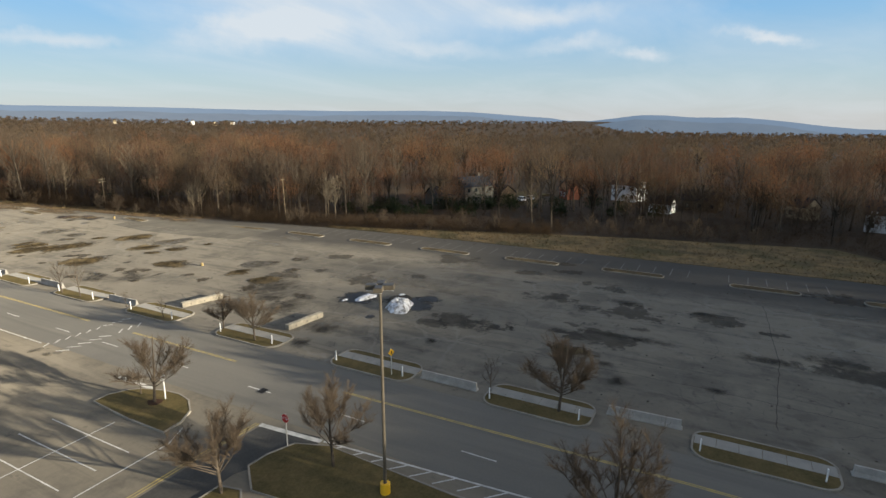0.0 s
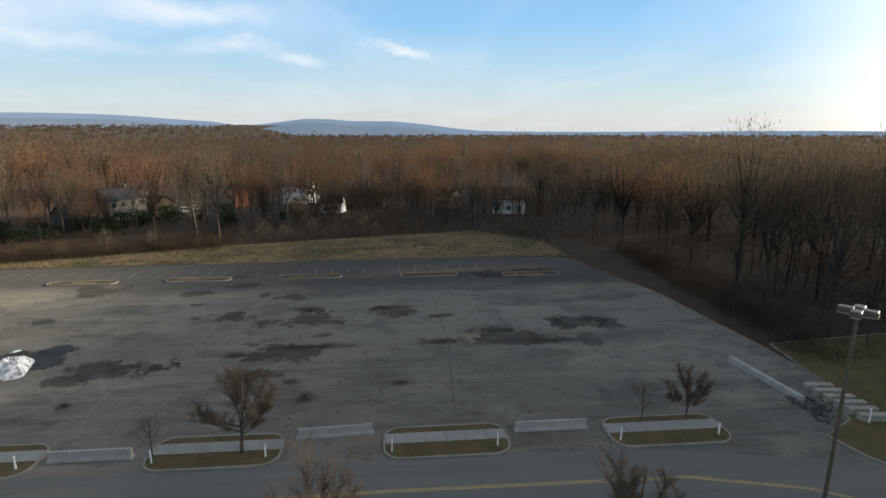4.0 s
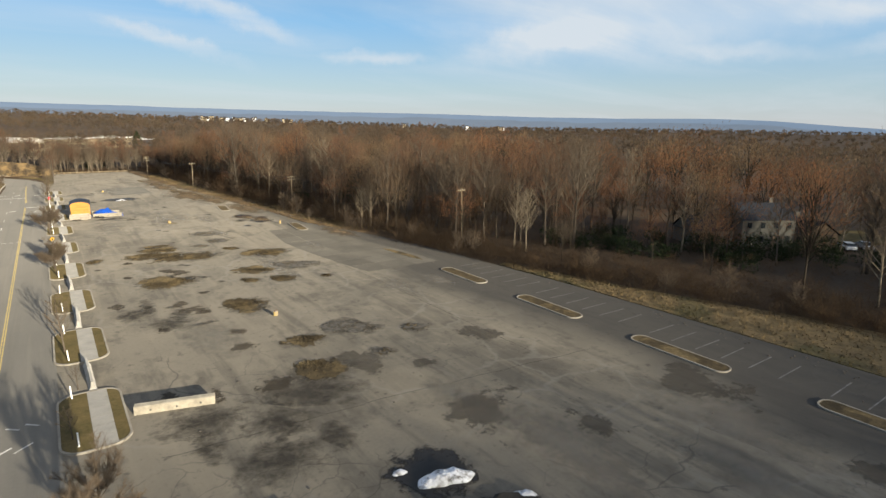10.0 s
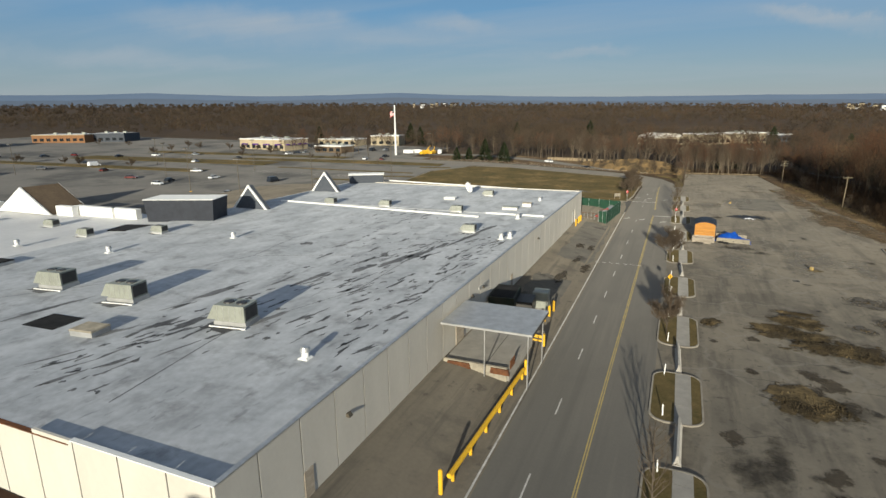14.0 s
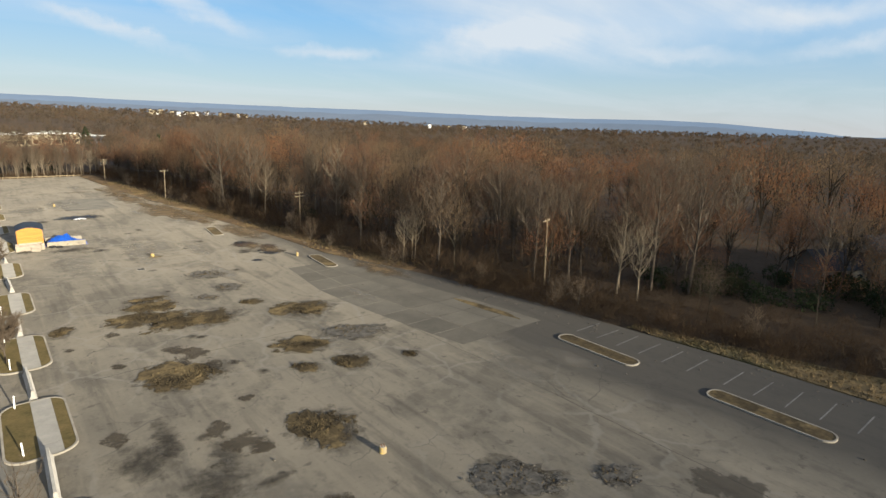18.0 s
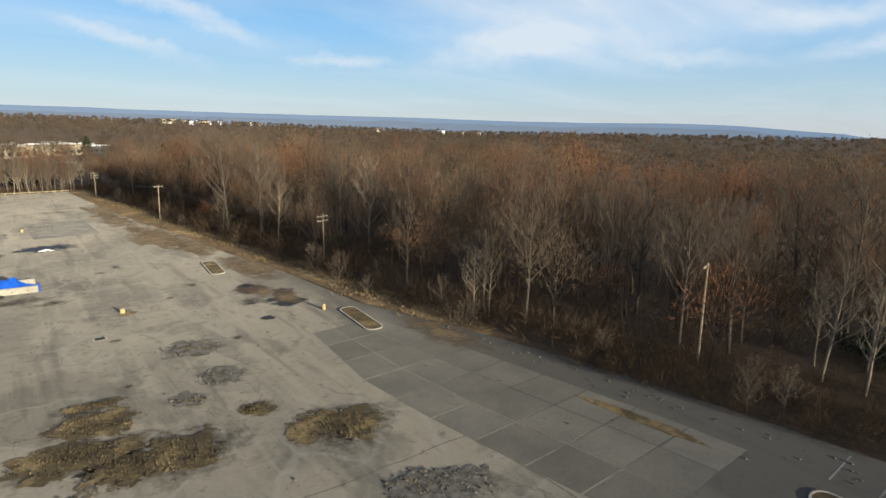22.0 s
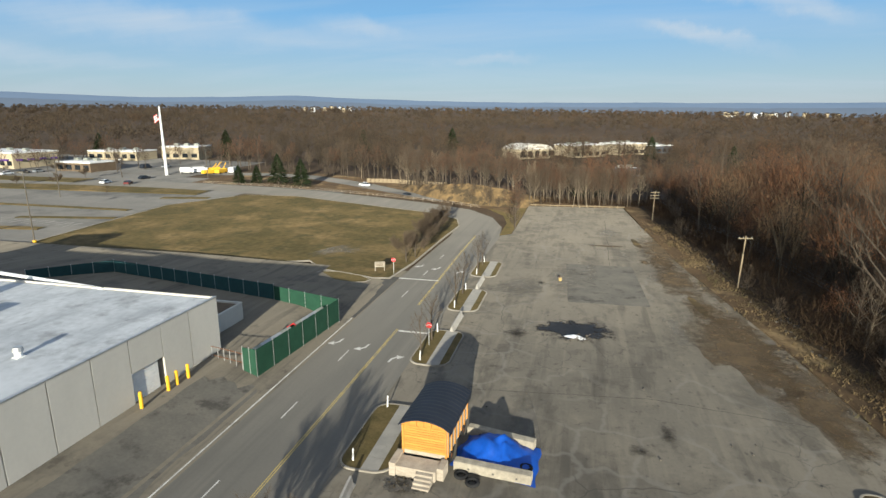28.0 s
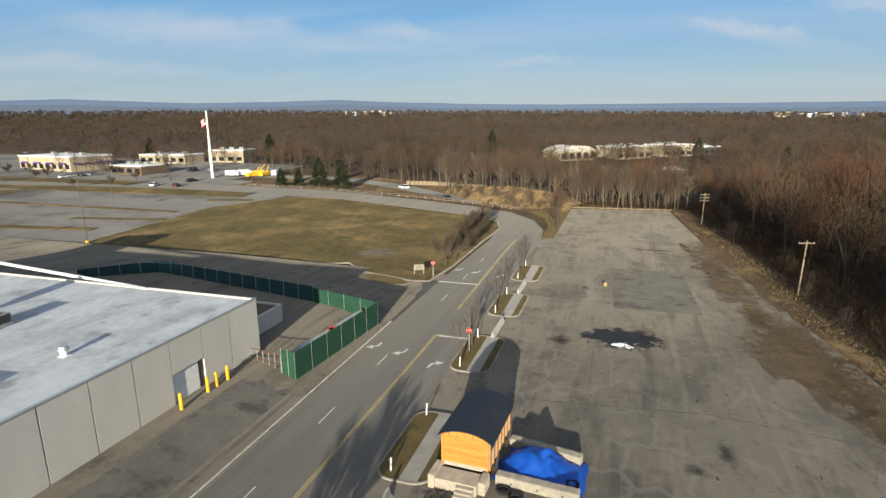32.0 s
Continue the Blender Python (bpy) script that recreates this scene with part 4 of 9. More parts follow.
# ---- faint stall lines ----
rng = random.Random(9)
for yc in (88.0, 70.5, 52.5, 34.5, 16.5, -3.5):
    for k in range(-1, 5):
        yv = yc - 6 + k * 2.75
        part("stall_line", Build().strip([(99.2, yv), (103.8, yv + rng.uniform(-0.1, 0.1))], 0.13, 0.009), "ghost_line", bpy.data.objects["parking_lot"], "almost worn-away stall line")
for k in range(12):
    yv = 142 + k * 2.75
    part("stall_line", Build().strip([(70.5 + 0.2 * k, yv), (75.5 + 0.2 * k, yv + 0.3)], 0.1, 0.009), "ghost_line", bpy.data.objects["parking_lot"], "almost worn-away stall line")

# ---- stains, patches of weeds, puddles in the lot ----
def patch(name, label, cat, mat, x, y, rx, ry, turn=0.0, z=0.012, seed=0, rough=0.10, group=""):
    r = random.Random(seed + int(x * 7 + y * 13))
    pts = blob(0, 0, rx * 1.35, ry * 1.35, r, turn, 34, rough)
    ob = part(name, Build().sheet(pts, 0.0) if z < 0.1 else Build().prism(pts, -z, 0.0, 0.4), mat)
    ob.matrix_basis = pose(x, y, z)
    return tagged(ob, label, cat, group)

def weed_patch(x, y, rx, ry, turn=0.0, gritty=False, lift=0.0):
    """Dead weeds that broke through the asphalt: a matted body of uneven lobes, ragged tufts and a crumbled rim."""
    r = random.Random(int(x * 31 + y * 17))
    t = thing("weed_patch", "patch of broken asphalt crumbs and sparse dead weeds" if gritty else "ragged mat of dead weeds growing through the asphalt", "weeds", (x, y, 0), group="weed patches")
    c, s = math.cos(turn), math.sin(turn)
    lobes = [(0.0, 0.0, 0.82, 0.74)] + [(r.uniform(-0.5, 0.5), r.uniform(-0.45, 0.45), r.uniform(0.35, 0.6), r.uniform(0.3, 0.55)) for _ in range(2 if rx * ry > 6 else 1)]
    part("crumbled_rim", Build().sheet(blob(0.2, -0.15, rx * 1.35, ry * 1.3, r, turn, 40, 0.35), 0.0255 + lift), "damp_patch", t, "crumbled dark asphalt edge")
    for k, (lx, ly, ax, ay) in enumerate(lobes):
        ux, uy = lx * rx, ly * ry
        part("mat", Build().sheet(blob(ux * c - uy * s, ux * s + uy * c, rx * ax * 1.25, ry * ay * 1.25, r, turn + r.uniform(-0.3, 0.3), 40, 0.42), 0.052 + 0.003 * k + lift), "crumble" if gritty else "weed_mat", t)
    tf = Build()
    for _ in range(int(60 + rx * ry * (10 if gritty else 55))):
        lx, ly, ax, ay = r.choice(lobes)
        a, q = r.uniform(0, math.tau), r.random() ** 0.6 * 0.9
        ux, uy = (lx + ax * q * math.cos(a)) * rx, (ly + ay * q * math.sin(a)) * ry
        px, py = ux * c - uy * s, ux * s + uy * c
        h, w, b = r.uniform(0.05, 0.26), r.uniform(0.03, 0.10), r.uniform(0, math.tau)
        dx, dy = math.cos(b) * w, math.sin(b) * w
        tf.add([(px - dx, py - dy, 0.03), (px + dx, py + dy, 0.03), (px + r.uniform(-0.25, 0.25), py + r.uniform(-0.25, 0.25), h)], [(0, 1, 2)])
    part("tuft_mass", tf, "weeds", t)["kind"] = "stuff"
    if gritty:
        cr = Build()
        for _ in range(int(rx * ry * 9)):
            a, q = r.uniform(0, math.tau), r.random() ** 0.6 * 0.95
            ux, uy, sz = rx * q * math.cos(a), ry * q * math.sin(a), r.uniform(0.06, 0.22)
            cr.box(ux * c - uy * s, ux * s + uy * c, 0.01, sz, sz * r.uniform(0.6, 1.3), sz * r.uniform(0.3, 0.6), r.uniform(0, 3), top=(0.7, 0.7))
        part("crumb_scatter", cr, "stone", t, "loose crumbs of asphalt")["kind"] = "stuff"

for a in ((60.7, 131.4, 3.4, 2.6, -0.64), (58.6, 126.6, 5.0, 2.8, -0.3), (64.2, 123.2, 5.2, 3.2, -0.35), (75.8, 119.6, 4.6, 3.2, -0.65), (58.1, 108.2, 4.1, 3.6, -0.64), (70.5, 108.7, 4.0, 2.1, -0.63), (68.5, 103.1, 1.6, 1.2, -0.6), (72.6, 101.6, 2.0, 2.2, -0.6),
          (64.4, 92.0, 2.7, 3.5, -0.65), (78.8, 99.7, 0.9, 1.1, -0.6), (71.6, 126.2, 1.6, 1.4, -0.6), (50.4, 127.5, 1.2, 2.0, -0.6), (60.6, 134.6, 2.6, 1.2, -0.2), (66.3, 76.7, 2.1, 2.0, -0.6), (65.0, 69.4, 3.2, 2.3, -0.6), (60.4, 17.2, 1.1, 3.9, 0), (98.8, -22.5, 1.1, 3.2, 0)):
    weed_patch(*a, lift=0.0006 * (int(a[0] * 7 + a[1] * 3) % 5))
for a in ((77.4, 108.6, 4.0, 2.5, -0.65), (71.3, 134.2, 2.1, 2.4, -0.6), (67.5, 131.2, 2.0, 1.2, -0.65), (70.8, 142.6, 3.4, 2.2, -0.6), (71.9, 77.9, 4.1, 1.9, -0.66), (78.0, 73.6, 1.8, 1.4, -0.66), (71.6, 69.6, 1.4, 1.2, -0.6), (50.7, 174.4, 1.6, 1.5, -0.2)):
    weed_patch(*a, gritty=True, lift=0.0006 * (int(a[0] * 7 + a[1] * 3) % 5))

for x, y, rx, ry, tn in ((80.9, 14.3, 1.2, 3.3, 0), (80.6, 4.6, 0.9, 2.2, 0), (67.4, 12.2, 1.0, 6.6, 0.03), (67.8, -3.0, 1.3, 4.4, 0.1), (70.6, -9.6, 2.0, 3.6, 0.4), (67.0, -16.0, 1.2, 5.0, -0.2), (55.2, 11.0, 1.4, 1.2, 0), (58.6, 12.8, 0.9, 0.9, 0),
                         (57.5, 2.0, 0.8, 1.4, 0), (52.3, 47, 1.6, 2.6, 0.5), (55.3, 32.6, 1.0, 0.9, 0), (47.6, 46.4, 1.5, 1.7, 0), (58.5, 62.0, 2.4, 3.6, 0.6), (53.0, 61.5, 1.2, 2.0, 0.2), (61.5, 58.0, 1.0, 2.8, 0.3), (73.5, -25.0, 1.2, 3.0, 0.2),
                         (81.6, 155.0, 1.6, 2.6, 0.3), (75.8, 143.0, 0.8, 0.7, 0), (77.5, 167.5, 0.9, 1.1, 0), (56.5, 172, 4.5, 1.6, 0.1), (60.5, 169.2, 2.6, 1.2, 0.2), (55.0, 205.8, 1.6, 2.0, 0.3), (70.4, 185.5, 0.8, 1.6, 0), (62.0, 118, 1.0, 0.8, 0), (58.8, 88, 1.6, 0.5, 0.3), (54.2, 98, 1.0, 3.4, 0.15), (31.3, 71.2, 1.0, 0.6, 0.3), (31.5, 69.0, 0.5, 0.8, 0.2)):
    patch("damp_patch", "dark damp crumbling patch of asphalt", "asphalt patch", "damp_patch", x, y, rx, ry, tn, z=0.0205 + 0.0001 * (int(x + y) % 9), group="damp patches") if x > 34 else patch("damp_patch", "dark crumbling patch of asphalt", "asphalt patch", "damp_patch", x, y, rx, ry, tn, z=rise(x - 0.8, y) + 0.02, group="damp patches")

for x, y, rx, ry, tn in ((64.6, 50.4, 2.5, 3.3, -0.6), (65.6, 42.4, 3.0, 3.6, -0.6), (69.0, 40.6, 1.6, 1.8, 0), (58.75, 44.0, 0.7, 0.7, 0.3), (62.6, 208.2, 4.8, 3.4, 0.2), (81.0, 147.4, 0.9, 0.8, 0), (84.6, 153.8, 1.4, 1.0, 0.4)):
    patch("puddle", "shallow dark meltwater puddle on the asphalt", "puddle", "wet_patch", x, y, rx, ry, tn, z=0.0185 + 0.0001 * (int(x + y) % 9), group="puddles")

rp = random.Random(61)
for k in range(30):
    x, y = rp.uniform(56, 100), rp.uniform(-32, 70)
    a = rp.uniform(0.9, 3.2)
    patch("damp_patch", "dark ragged patch of newer asphalt", "asphalt patch", "old_mend", x, y, a, a * rp.uniform(0.8, 2.4), rp.uniform(-0.5, 0.5), z=0.004 + 0.0003 * k, seed=k, rough=0.35, group="damp patches")
for k in range(40):
    x, y = rp.uniform(50, 92), rp.uniform(-30, 285)
    patch("dust_drift", "pale dusty drift over the old asphalt", "dust", "pale_mend", x, y, rp.uniform(1.0, 3.5), rp.uniform(3, 11), rp.uniform(-0.2, 0.2), z=0.003 + 0.0003 * k, seed=k, group="dust drifts")
for k in range(14):
    x, y = rp.uniform(50, 84), rp.uniform(90, 240)
    patch("damp_patch", "small dark crumbled hole in the asphalt", "asphalt patch", "damp_patch", x, y, rp.uniform(0.3, 1.0), rp.uniform(0.3, 1.1), rp.uniform(0, 3), z=0.016 + 0.0002 * k, seed=k, group="damp patches")
for k in range(22):
    x, y = rp.uniform(50, 62), rp.uniform(68, 130)
    a = rp.uniform(0.5, 1.7)
    patch("damp_patch", "dark brown stain beside the islands", "asphalt patch", "brown_stain", x, y, a, a * rp.uniform(0.7, 1.8), rp.uniform(-0.6, 0.6), z=0.0215 + 0.00015 * k, seed=k, rough=0.35, group="damp patches")
# resurfaced strip of darker asphalt, laid bay by bay with pale seams
rows = [98.0, 102.4, 106.8, 111.4, 116.0, 120.6, 125.4, 130.2, 135.0, 139.4]
for y0, y1 in zip(rows, rows[1:]):
    xl0, xl1 = (float(np.interp(y, [97, 104, 113, 125, 138], [85.2, 84.0, 82.6, 81.5, 83.0])) for y in (y0, y1))
    xr0, xr1 = (float(np.interp(y, [97, 104, 113, 125, 138], [98.6, 98.0, 96.6, 94.6, 91.6])) for y in (y0, y1))
    for c in range(3):
        u0, u1 = c / 3 + 0.006, (c + 1) / 3 - 0.006
        j = [rp.uniform(-0.05, 0.05) for _ in range(8)]
        pts = [(xl0 + (xr0 - xl0) * u0 + j[0], y0 + 0.08 + j[1]), (xl0 + (xr0 - xl0) * u1 + j[2], y0 + 0.08 + j[3]), (xl1 + (xr1 - xl1) * u1 + j[4], y1 - 0.08 + j[5]), (xl1 + (xr1 - xl1) * u0 + j[6], y1 - 0.08 + j[7])]
        tagged(part("mended_bay", Build().prism(pts, -0.02, 0.006), "dark_mend"), "squarish resurfaced bay of darker asphalt", "asphalt patch", "mended bays")
m = part("mended_bay", Build().prism(rounded(-5.8, -11, 5.8, 11, 0.4, 3), -0.02, 0.006), "grey_mend")
m.matrix_basis = pose(66.6, 230.8, 0, 0, 0, 2)
tagged(m, "long resurfaced bay of darker asphalt", "asphalt patch", "mended bays")
patch("dirt_patch", "low line of swept brown dirt", "dirt", "dirt", 68.5, 258, 4.0, 0.7, -0.08, z=0.06, rough=0.3, group="dirt drifts")
patch("dirt_patch", "low line of swept brown dirt", "dirt", "dirt", 74.6, 245.5, 0.6, 2.2, 0.3, z=0.061, rough=0.3, group="dirt drifts")
patch("mud_patch", "sodden rust-brown dirt washed over the asphalt", "dirt", "mud", 83.6, 160.6, 2.8, 2.8, 0.5, z=0.020)
patch("mud_patch", "sodden rust-brown dirt washed over the asphalt", "dirt", "mud", 87.0, 156.4, 1.8, 2.4, 0.3, z=0.021)
patch("puddle", "black standing puddle in a hollow of the lot", "puddle", "wet_patch", 85.8, 151.8, 2.2, 1.7, -0.3, z=0.022, group="puddles")
patch("puddle", "black standing puddle in a hollow of the lot", "puddle", "wet_patch", 83.4, 162.6, 1.3, 0.9, 0.2, z=0.022, group="puddles")
for x, y, rx, ry, tn in ((31.6, 146.8, 0.8, 3.0, 0.2), (30.7, 160.8, 0.7, 2.6, 0.1), (29.0, 139, 0.7, 4.0, 0.0), (29.8, 150.5, 0.8, 2.4, 0.0), (28.5, 160.5, 0.9, 2.6, 0.1)):
    patch("damp_patch", "ragged dark stain on the yard asphalt", "asphalt patch", "brown_stain", x, y, rx, ry, tn, z=rise(x - 0.6, y) + 0.03, rough=0.4, group="damp patches")
# broad darker areas; the last three lie round the beams
for x, y, rx, ry, tn in ((52.2, 95.4, 2.6, 3.0, 0.3), (55.6, 89.6, 2.2, 3.0, 0.3), (57.0, 93, 1.2, 2.6, 0.2), (62.5, 65.8, 6.5, 2.2, -0.6), (53.8, 65.6, 4.0, 2.4, -0.6), (57.0, 57.5, 4.0, 3.0, -0.6)):
    patch("damp_patch", "broad dark patch on the asphalt", "asphalt patch", "damp_patch", x, y, rx, ry, tn, z=0.023, group="damp patches")

def snow_heap(x, y, rx, ry, h, turn, seed):
    """A slumped, rounded heap with a lumpy, half-melted surface."""
    n, m = 44, 14
    vs, fs = [], []
    for j in range(m + 1):
        q = j / m
        for k in range(n):
            a = math.tau * k / n
            edge = 1 + 0.13 * math.sin(2 * a + seed) + 0.09 * math.sin(3 * a + seed * 2) + 0.05 * math.sin(7 * a + seed)
            px, py = rx * q * edge * math.cos(a), ry * q * edge * math.sin(a)
            lump = 0.8 + 0.6 * noise.noise((px * 0.8 + seed, py * 0.8, 3)) + 0.28 * noise.noise((px * 2.2 + seed, py * 2.2, 7)) + 0.2 * noise.noise((px * 5 + seed, py * 6, 9))
            vs.append((px, py, max(h * (1 - q * q) * lump, 0.0) + 0.03 - 0.08 * (j == m)))
    for j in range(m):
        for k in range(n):
            k2 = (k + 1) % n
            fs.append((j * n + k, (j + 1) * n + k, (j + 1) * n + k2, j * n + k2))
    ob = part("snow_mound", Build().add(vs, fs), "snow", smooth=True)
    ob.matrix_basis = pose(x, y, 0, 0, 0, turn)
    tagged(ob, "melting heap of dirty ploughed snow on wet asphalt", "snow heap", "snow heaps")

snow_heap(63.9, 42.6, 2.5, 2.1, 1.4, 30, 2)
snow_heap(67.9, 44.9, 1.2, 0.5, 0.5, -40, 5)
snow_heap(65.0, 49.2, 1.8, 1.0, 0.55, -15, 8)
snow_heap(62.8, 51.4, 0.6, 0.3, 0.15, -10, 11)
snow_heap(62.4, 206.0, 1.2, 0.6, 0.35, -15, 14)
patch("ploughed_dirt", "dark heap of ploughed dirt beside the snow", "dirt", "damp", 66.8, 44.4, 1.5, 1.1, -0.5, z=0.32)

# ---- grass beyond the lot and along the road bend ----
VERGE = [(108.4, -31.5), (122, -30), (135, -17), (128, 17), (119, 52), (112.5, 70), (107.6, 88), (105.6, 87), (106.7, 76), (107.6, 50), (108.2, 20), (109.4, -16)]
tagged(part("grass_verge", Build().prism(VERGE, -0.15, 0.05), "straw"), "straw-coloured rough grass verge beside the lot", "grass", kind="structure")
tuft = Build()
r = random.Random(17)
def tuft_at(xv, yv, tall):
    h, b = r.uniform(0.12, tall), r.uniform(0, math.tau)
    for _ in range(2):
        w = r.uniform(0.03, 0.09)
        dx, dy = math.cos(b) * w, math.sin(b) * w
        ox, oy = r.uniform(-0.15, 0.15), r.uniform(-0.15, 0.15)
        tuft.add([(xv + ox - dx, yv + oy - dy, 0.04), (xv + ox + dx, yv + oy + dy, 0.04), (xv + r.uniform(-0.25, 0.25), yv + r.uniform(-0.25, 0.25), h)], [(0, 1, 2)])

for _ in range(6200):
    yv = r.uniform(-31, 90)
    x0 = np.interp(yv, [-31, -16, 36, 76, 104], [108.3, 109.3, 108, 106.6, 104])
    x1 = np.interp(yv, [-31, -17, 17, 52, 70, 90], [120, 134, 127.5, 118.5, 112, 107])
    tuft_at(x0 + (x1 - x0) * r.random(), yv, 0.42)
for _ in range(5200):
    yc = r.choice((139, 152, 171, 177, 196, 203, 218, 232, 247, 262, 278)) + r.gauss(0, 5)
    xe = np.interp(yc, [104, 127, 146, 168, 186, 207, 246, 285, 310], [105.2, 100.5, 96.0, 94.0, 91.5, 88.8, 83.5, 80, 78])
    tuft_at(xe + r.gauss(1.2, 1.8) + 0.9 * math.sin(yc * 0.45), yc, 0.5)
tagged(part("verge_grass", tuft, "straw"), "dry straw tufts over the verge", "grass", kind="stuff")
BANK = [(99.0, 128), (101.5, 128), (99, 150), (97, 170), (94, 190), (91, 210), (86, 247), (82, 285), (80, 312), (46, 318), (47, 309), (75.2, 310.5), (77.2, 285), (80.7, 246), (86.6, 207), (88.7, 186), (91.7, 168), (93.4, 146)]
tagged(part("rough_bank", Build().prism(BANK, -0.15, 0.06), "bank"), "rough bank of dead leaves and grass along the lot edge", "grass", kind="structure")

FIELD = [(-51.7, 230.9), (-36.5, 231.6), (-15.3, 229.2), (-0.7, 228.2), (5.7, 229), (13, 232.6), (18.1, 227.6), (24, 226), (28.7, 224.5), (31.6, 225), (32.6, 236), (32.9, 258), (33.4, 272), (31, 281), (22.5, 288.6), (2, 294.6), (-27, 303), (-44, 301), (-55.3, 277)]
fb = Build()
fb.add([(p[0], p[1], far_lift(*p) + 0.12) for p in FIELD], [tuple(range(len(FIELD)))])
tagged(part("field", fb, "field"), "broad field of brown winter turf ringed by a kerb", "field", kind="structure")
fk = Build()
for k, p in enumerate(FIELD):
    o = (Vector(p) - Vector((-10, 265))) * 1.006 + Vector((-10, 265))
    fk.v += [(o.x, o.y, far_lift(*p) - 0.1), (o.x, o.y, far_lift(*p) + 0.16), (p[0], p[1], far_lift(*p) + 0.16)]
nf = len(FIELD)
for k in range(nf):
    a, b2 = 3 * k, 3 * ((k + 1) % nf)
    fk.f += [(a, b2, b2 + 1, a + 1), (a + 1, b2 + 1, b2 + 2, a + 2)]
tagged(part("field_kerb", fk, "kerb"), "pale kerb around the field", "kerb", kind="structure")
patch("bare_patch", "bare grey trodden patch in the turf", "bare ground", "pale_mend", 12.5, 241.5, 7, 4.5, 0.1, z=0.19)
tagged(part("inner_road", Build().prism([(-150, 205), (10, 216), (33.2, 206), (33.2, 226), (14, 228), (-50, 231), (-150, 240)], -0.1, 0.012), "dark_asphalt"), "dark side road between store and field", "road", kind="structure")

# the road's far reach climbs with the land
far_rd = Build()
fp = [(-48, 311.2), (-70, 311.6), (-95, 311), (-125, 307), (-160, 300), (-210, 288)]
for k, p in enumerate(fp):
    far_rd.v += [(p[0], p[1] + 6.6, far_lift(p[0], p[1] + 6.6) + 0.11), (p[0], p[1] - 6.6, far_lift(p[0], p[1] - 6.6) + 0.11)]
far_rd.f = [(2 * k + 1, 2 * k, 2 * k + 2, 2 * k + 3) for k in range(len(fp) - 1)]
tagged(part("road", far_rd, "road"), "grey road climbing past the field", "road", kind="structure")

# dirt-filled gutter between lot and bank
gut = Build().strip([(99.6, 127), (94.0, 146), (92.2, 168), (89.2, 186), (87.0, 207), (81.2, 246), (77.8, 285)], 1.3, 0.012)
tagged(part("gutter", gut, "bank"), "dirt-filled gutter along the lot edge", "gutter", kind="structure")
dust = random.Random(12)
for k, (x, y, rx, ry, tn) in enumerate(((82.5, 205, 2.6, 9, 0.2), (80.0, 222, 2.0, 6, 0.1), (84.5, 190, 1.4, 5, 0.1), (77.5, 246, 2.0, 7, 0.1), (87.0, 176, 2.4, 8, 0.12), (84.0, 232, 2.0, 9, 0.1), (95.0, 131, 2.0, 6, 0.25), (86.2, 154.0, 1.8, 3.2, 0.5), (84.4, 158.6, 1.6, 2.2, 0.4), (82.0, 214, 3.4, 10, 0.15), (85.2, 196, 3.2, 9, 0.12), (78.6, 236, 3.0, 10, 0.12), (89.0, 172, 2.2, 8, 0.12), (80.8, 207, 4.0, 11, 0.2), (78.5, 256, 3.4, 13, 0.1))):
    patch("dirt_patch", "drift of brown dirt and leaves on the asphalt", "dirt", "dirt", x, y, rx, ry, tn, z=0.024 + 0.0012 * k, seed=3, rough=0.3, group="dirt drifts")
for pts in ([(84.5, 62), (84, 100), (82.2, 132)], [(50.2, 62), (66, 61), (92, 58)], [(50.5, 112), (70, 113), (90, 112)], [(68, 236), (68.6, 262), (69, 290)], [(50, 236), (60, 238), (78, 237)], [(52, 190), (70, 192), (84, 190)], [(57, 30), (57.5, 4), (56.5, -12)], [(70, 36), (74, 10), (75, -16), (73, -30)], [(52, -3), (68, -4), (90, -3)]):
    w = random.Random(int(pts[0][0] * 3 + pts[0][1]))
    path = []
    for a, b2 in zip(pts, pts[1:]):
        for k in range(14):
            u = k / 14
            path.append((a[0] + (b2[0] - a[0]) * u + w.uniform(-0.12, 0.12), a[1] + (b2[1] - a[1]) * u + w.uniform(-0.12, 0.12)))
    tagged(part("paving_seam", Build().strip(path, 0.06, 0.005), "damp"), "open dark seam in the old paving", "crack", "paving seams", "structure")

# ---- the store ----
WX, WY0, WY1, WT = 23.9, 71.6, 190.2, 7.0
store = thing("store_building", "long low cream concrete-panel store with a patched grey flat roof", "building", (0, 0, 0))
W_WEST = -42.0
part("core", Build().prism([(W_WEST, WY0 + 0.3), (WX - 0.3, WY0 + 0.3), (WX - 0.3, WY1 - 0.3), (W_WEST, WY1 - 0.3)], -0.1, 7.05), "joint", store, "dark wall core behind the panels")
ROOF_Z = 7.17
roof = part("roof", Build().prism([(W_WEST, WY0 + 0.2), (WX - 0.2, WY0 + 0.2), (WX - 0.2, WY1 - 0.2), (W_WEST, WY1 - 0.2)], 7.05, ROOF_Z), "roof", store, "flat grey membrane roof with black mends")
part("raised_deck", Build().prism([(-38, 154.6), (WX - 0.4, 154.6), (WX - 0.4, WY1 - 0.4), (-38, WY1 - 0.4)], 7.15, 7.27), "roof", roof, "slightly higher roof section")
for a, b2 in (((-38, 154.4), (11.2, 150.2)), ((11.2, 154.6), (22.6, 154.6)), ((-34, 196.0), (9.2, 190.0))):
    d = Vector(b2) - Vector(a)
    part("kerb_flashing", Build().box((a[0] + b2[0]) / 2, (a[1] + b2[1]) / 2, ROOF_Z, d.length, 0.5, 0.28, math.atan2(d.y, d.x), top=(1, 0.6)), "white", roof, "white roof kerb flashing")
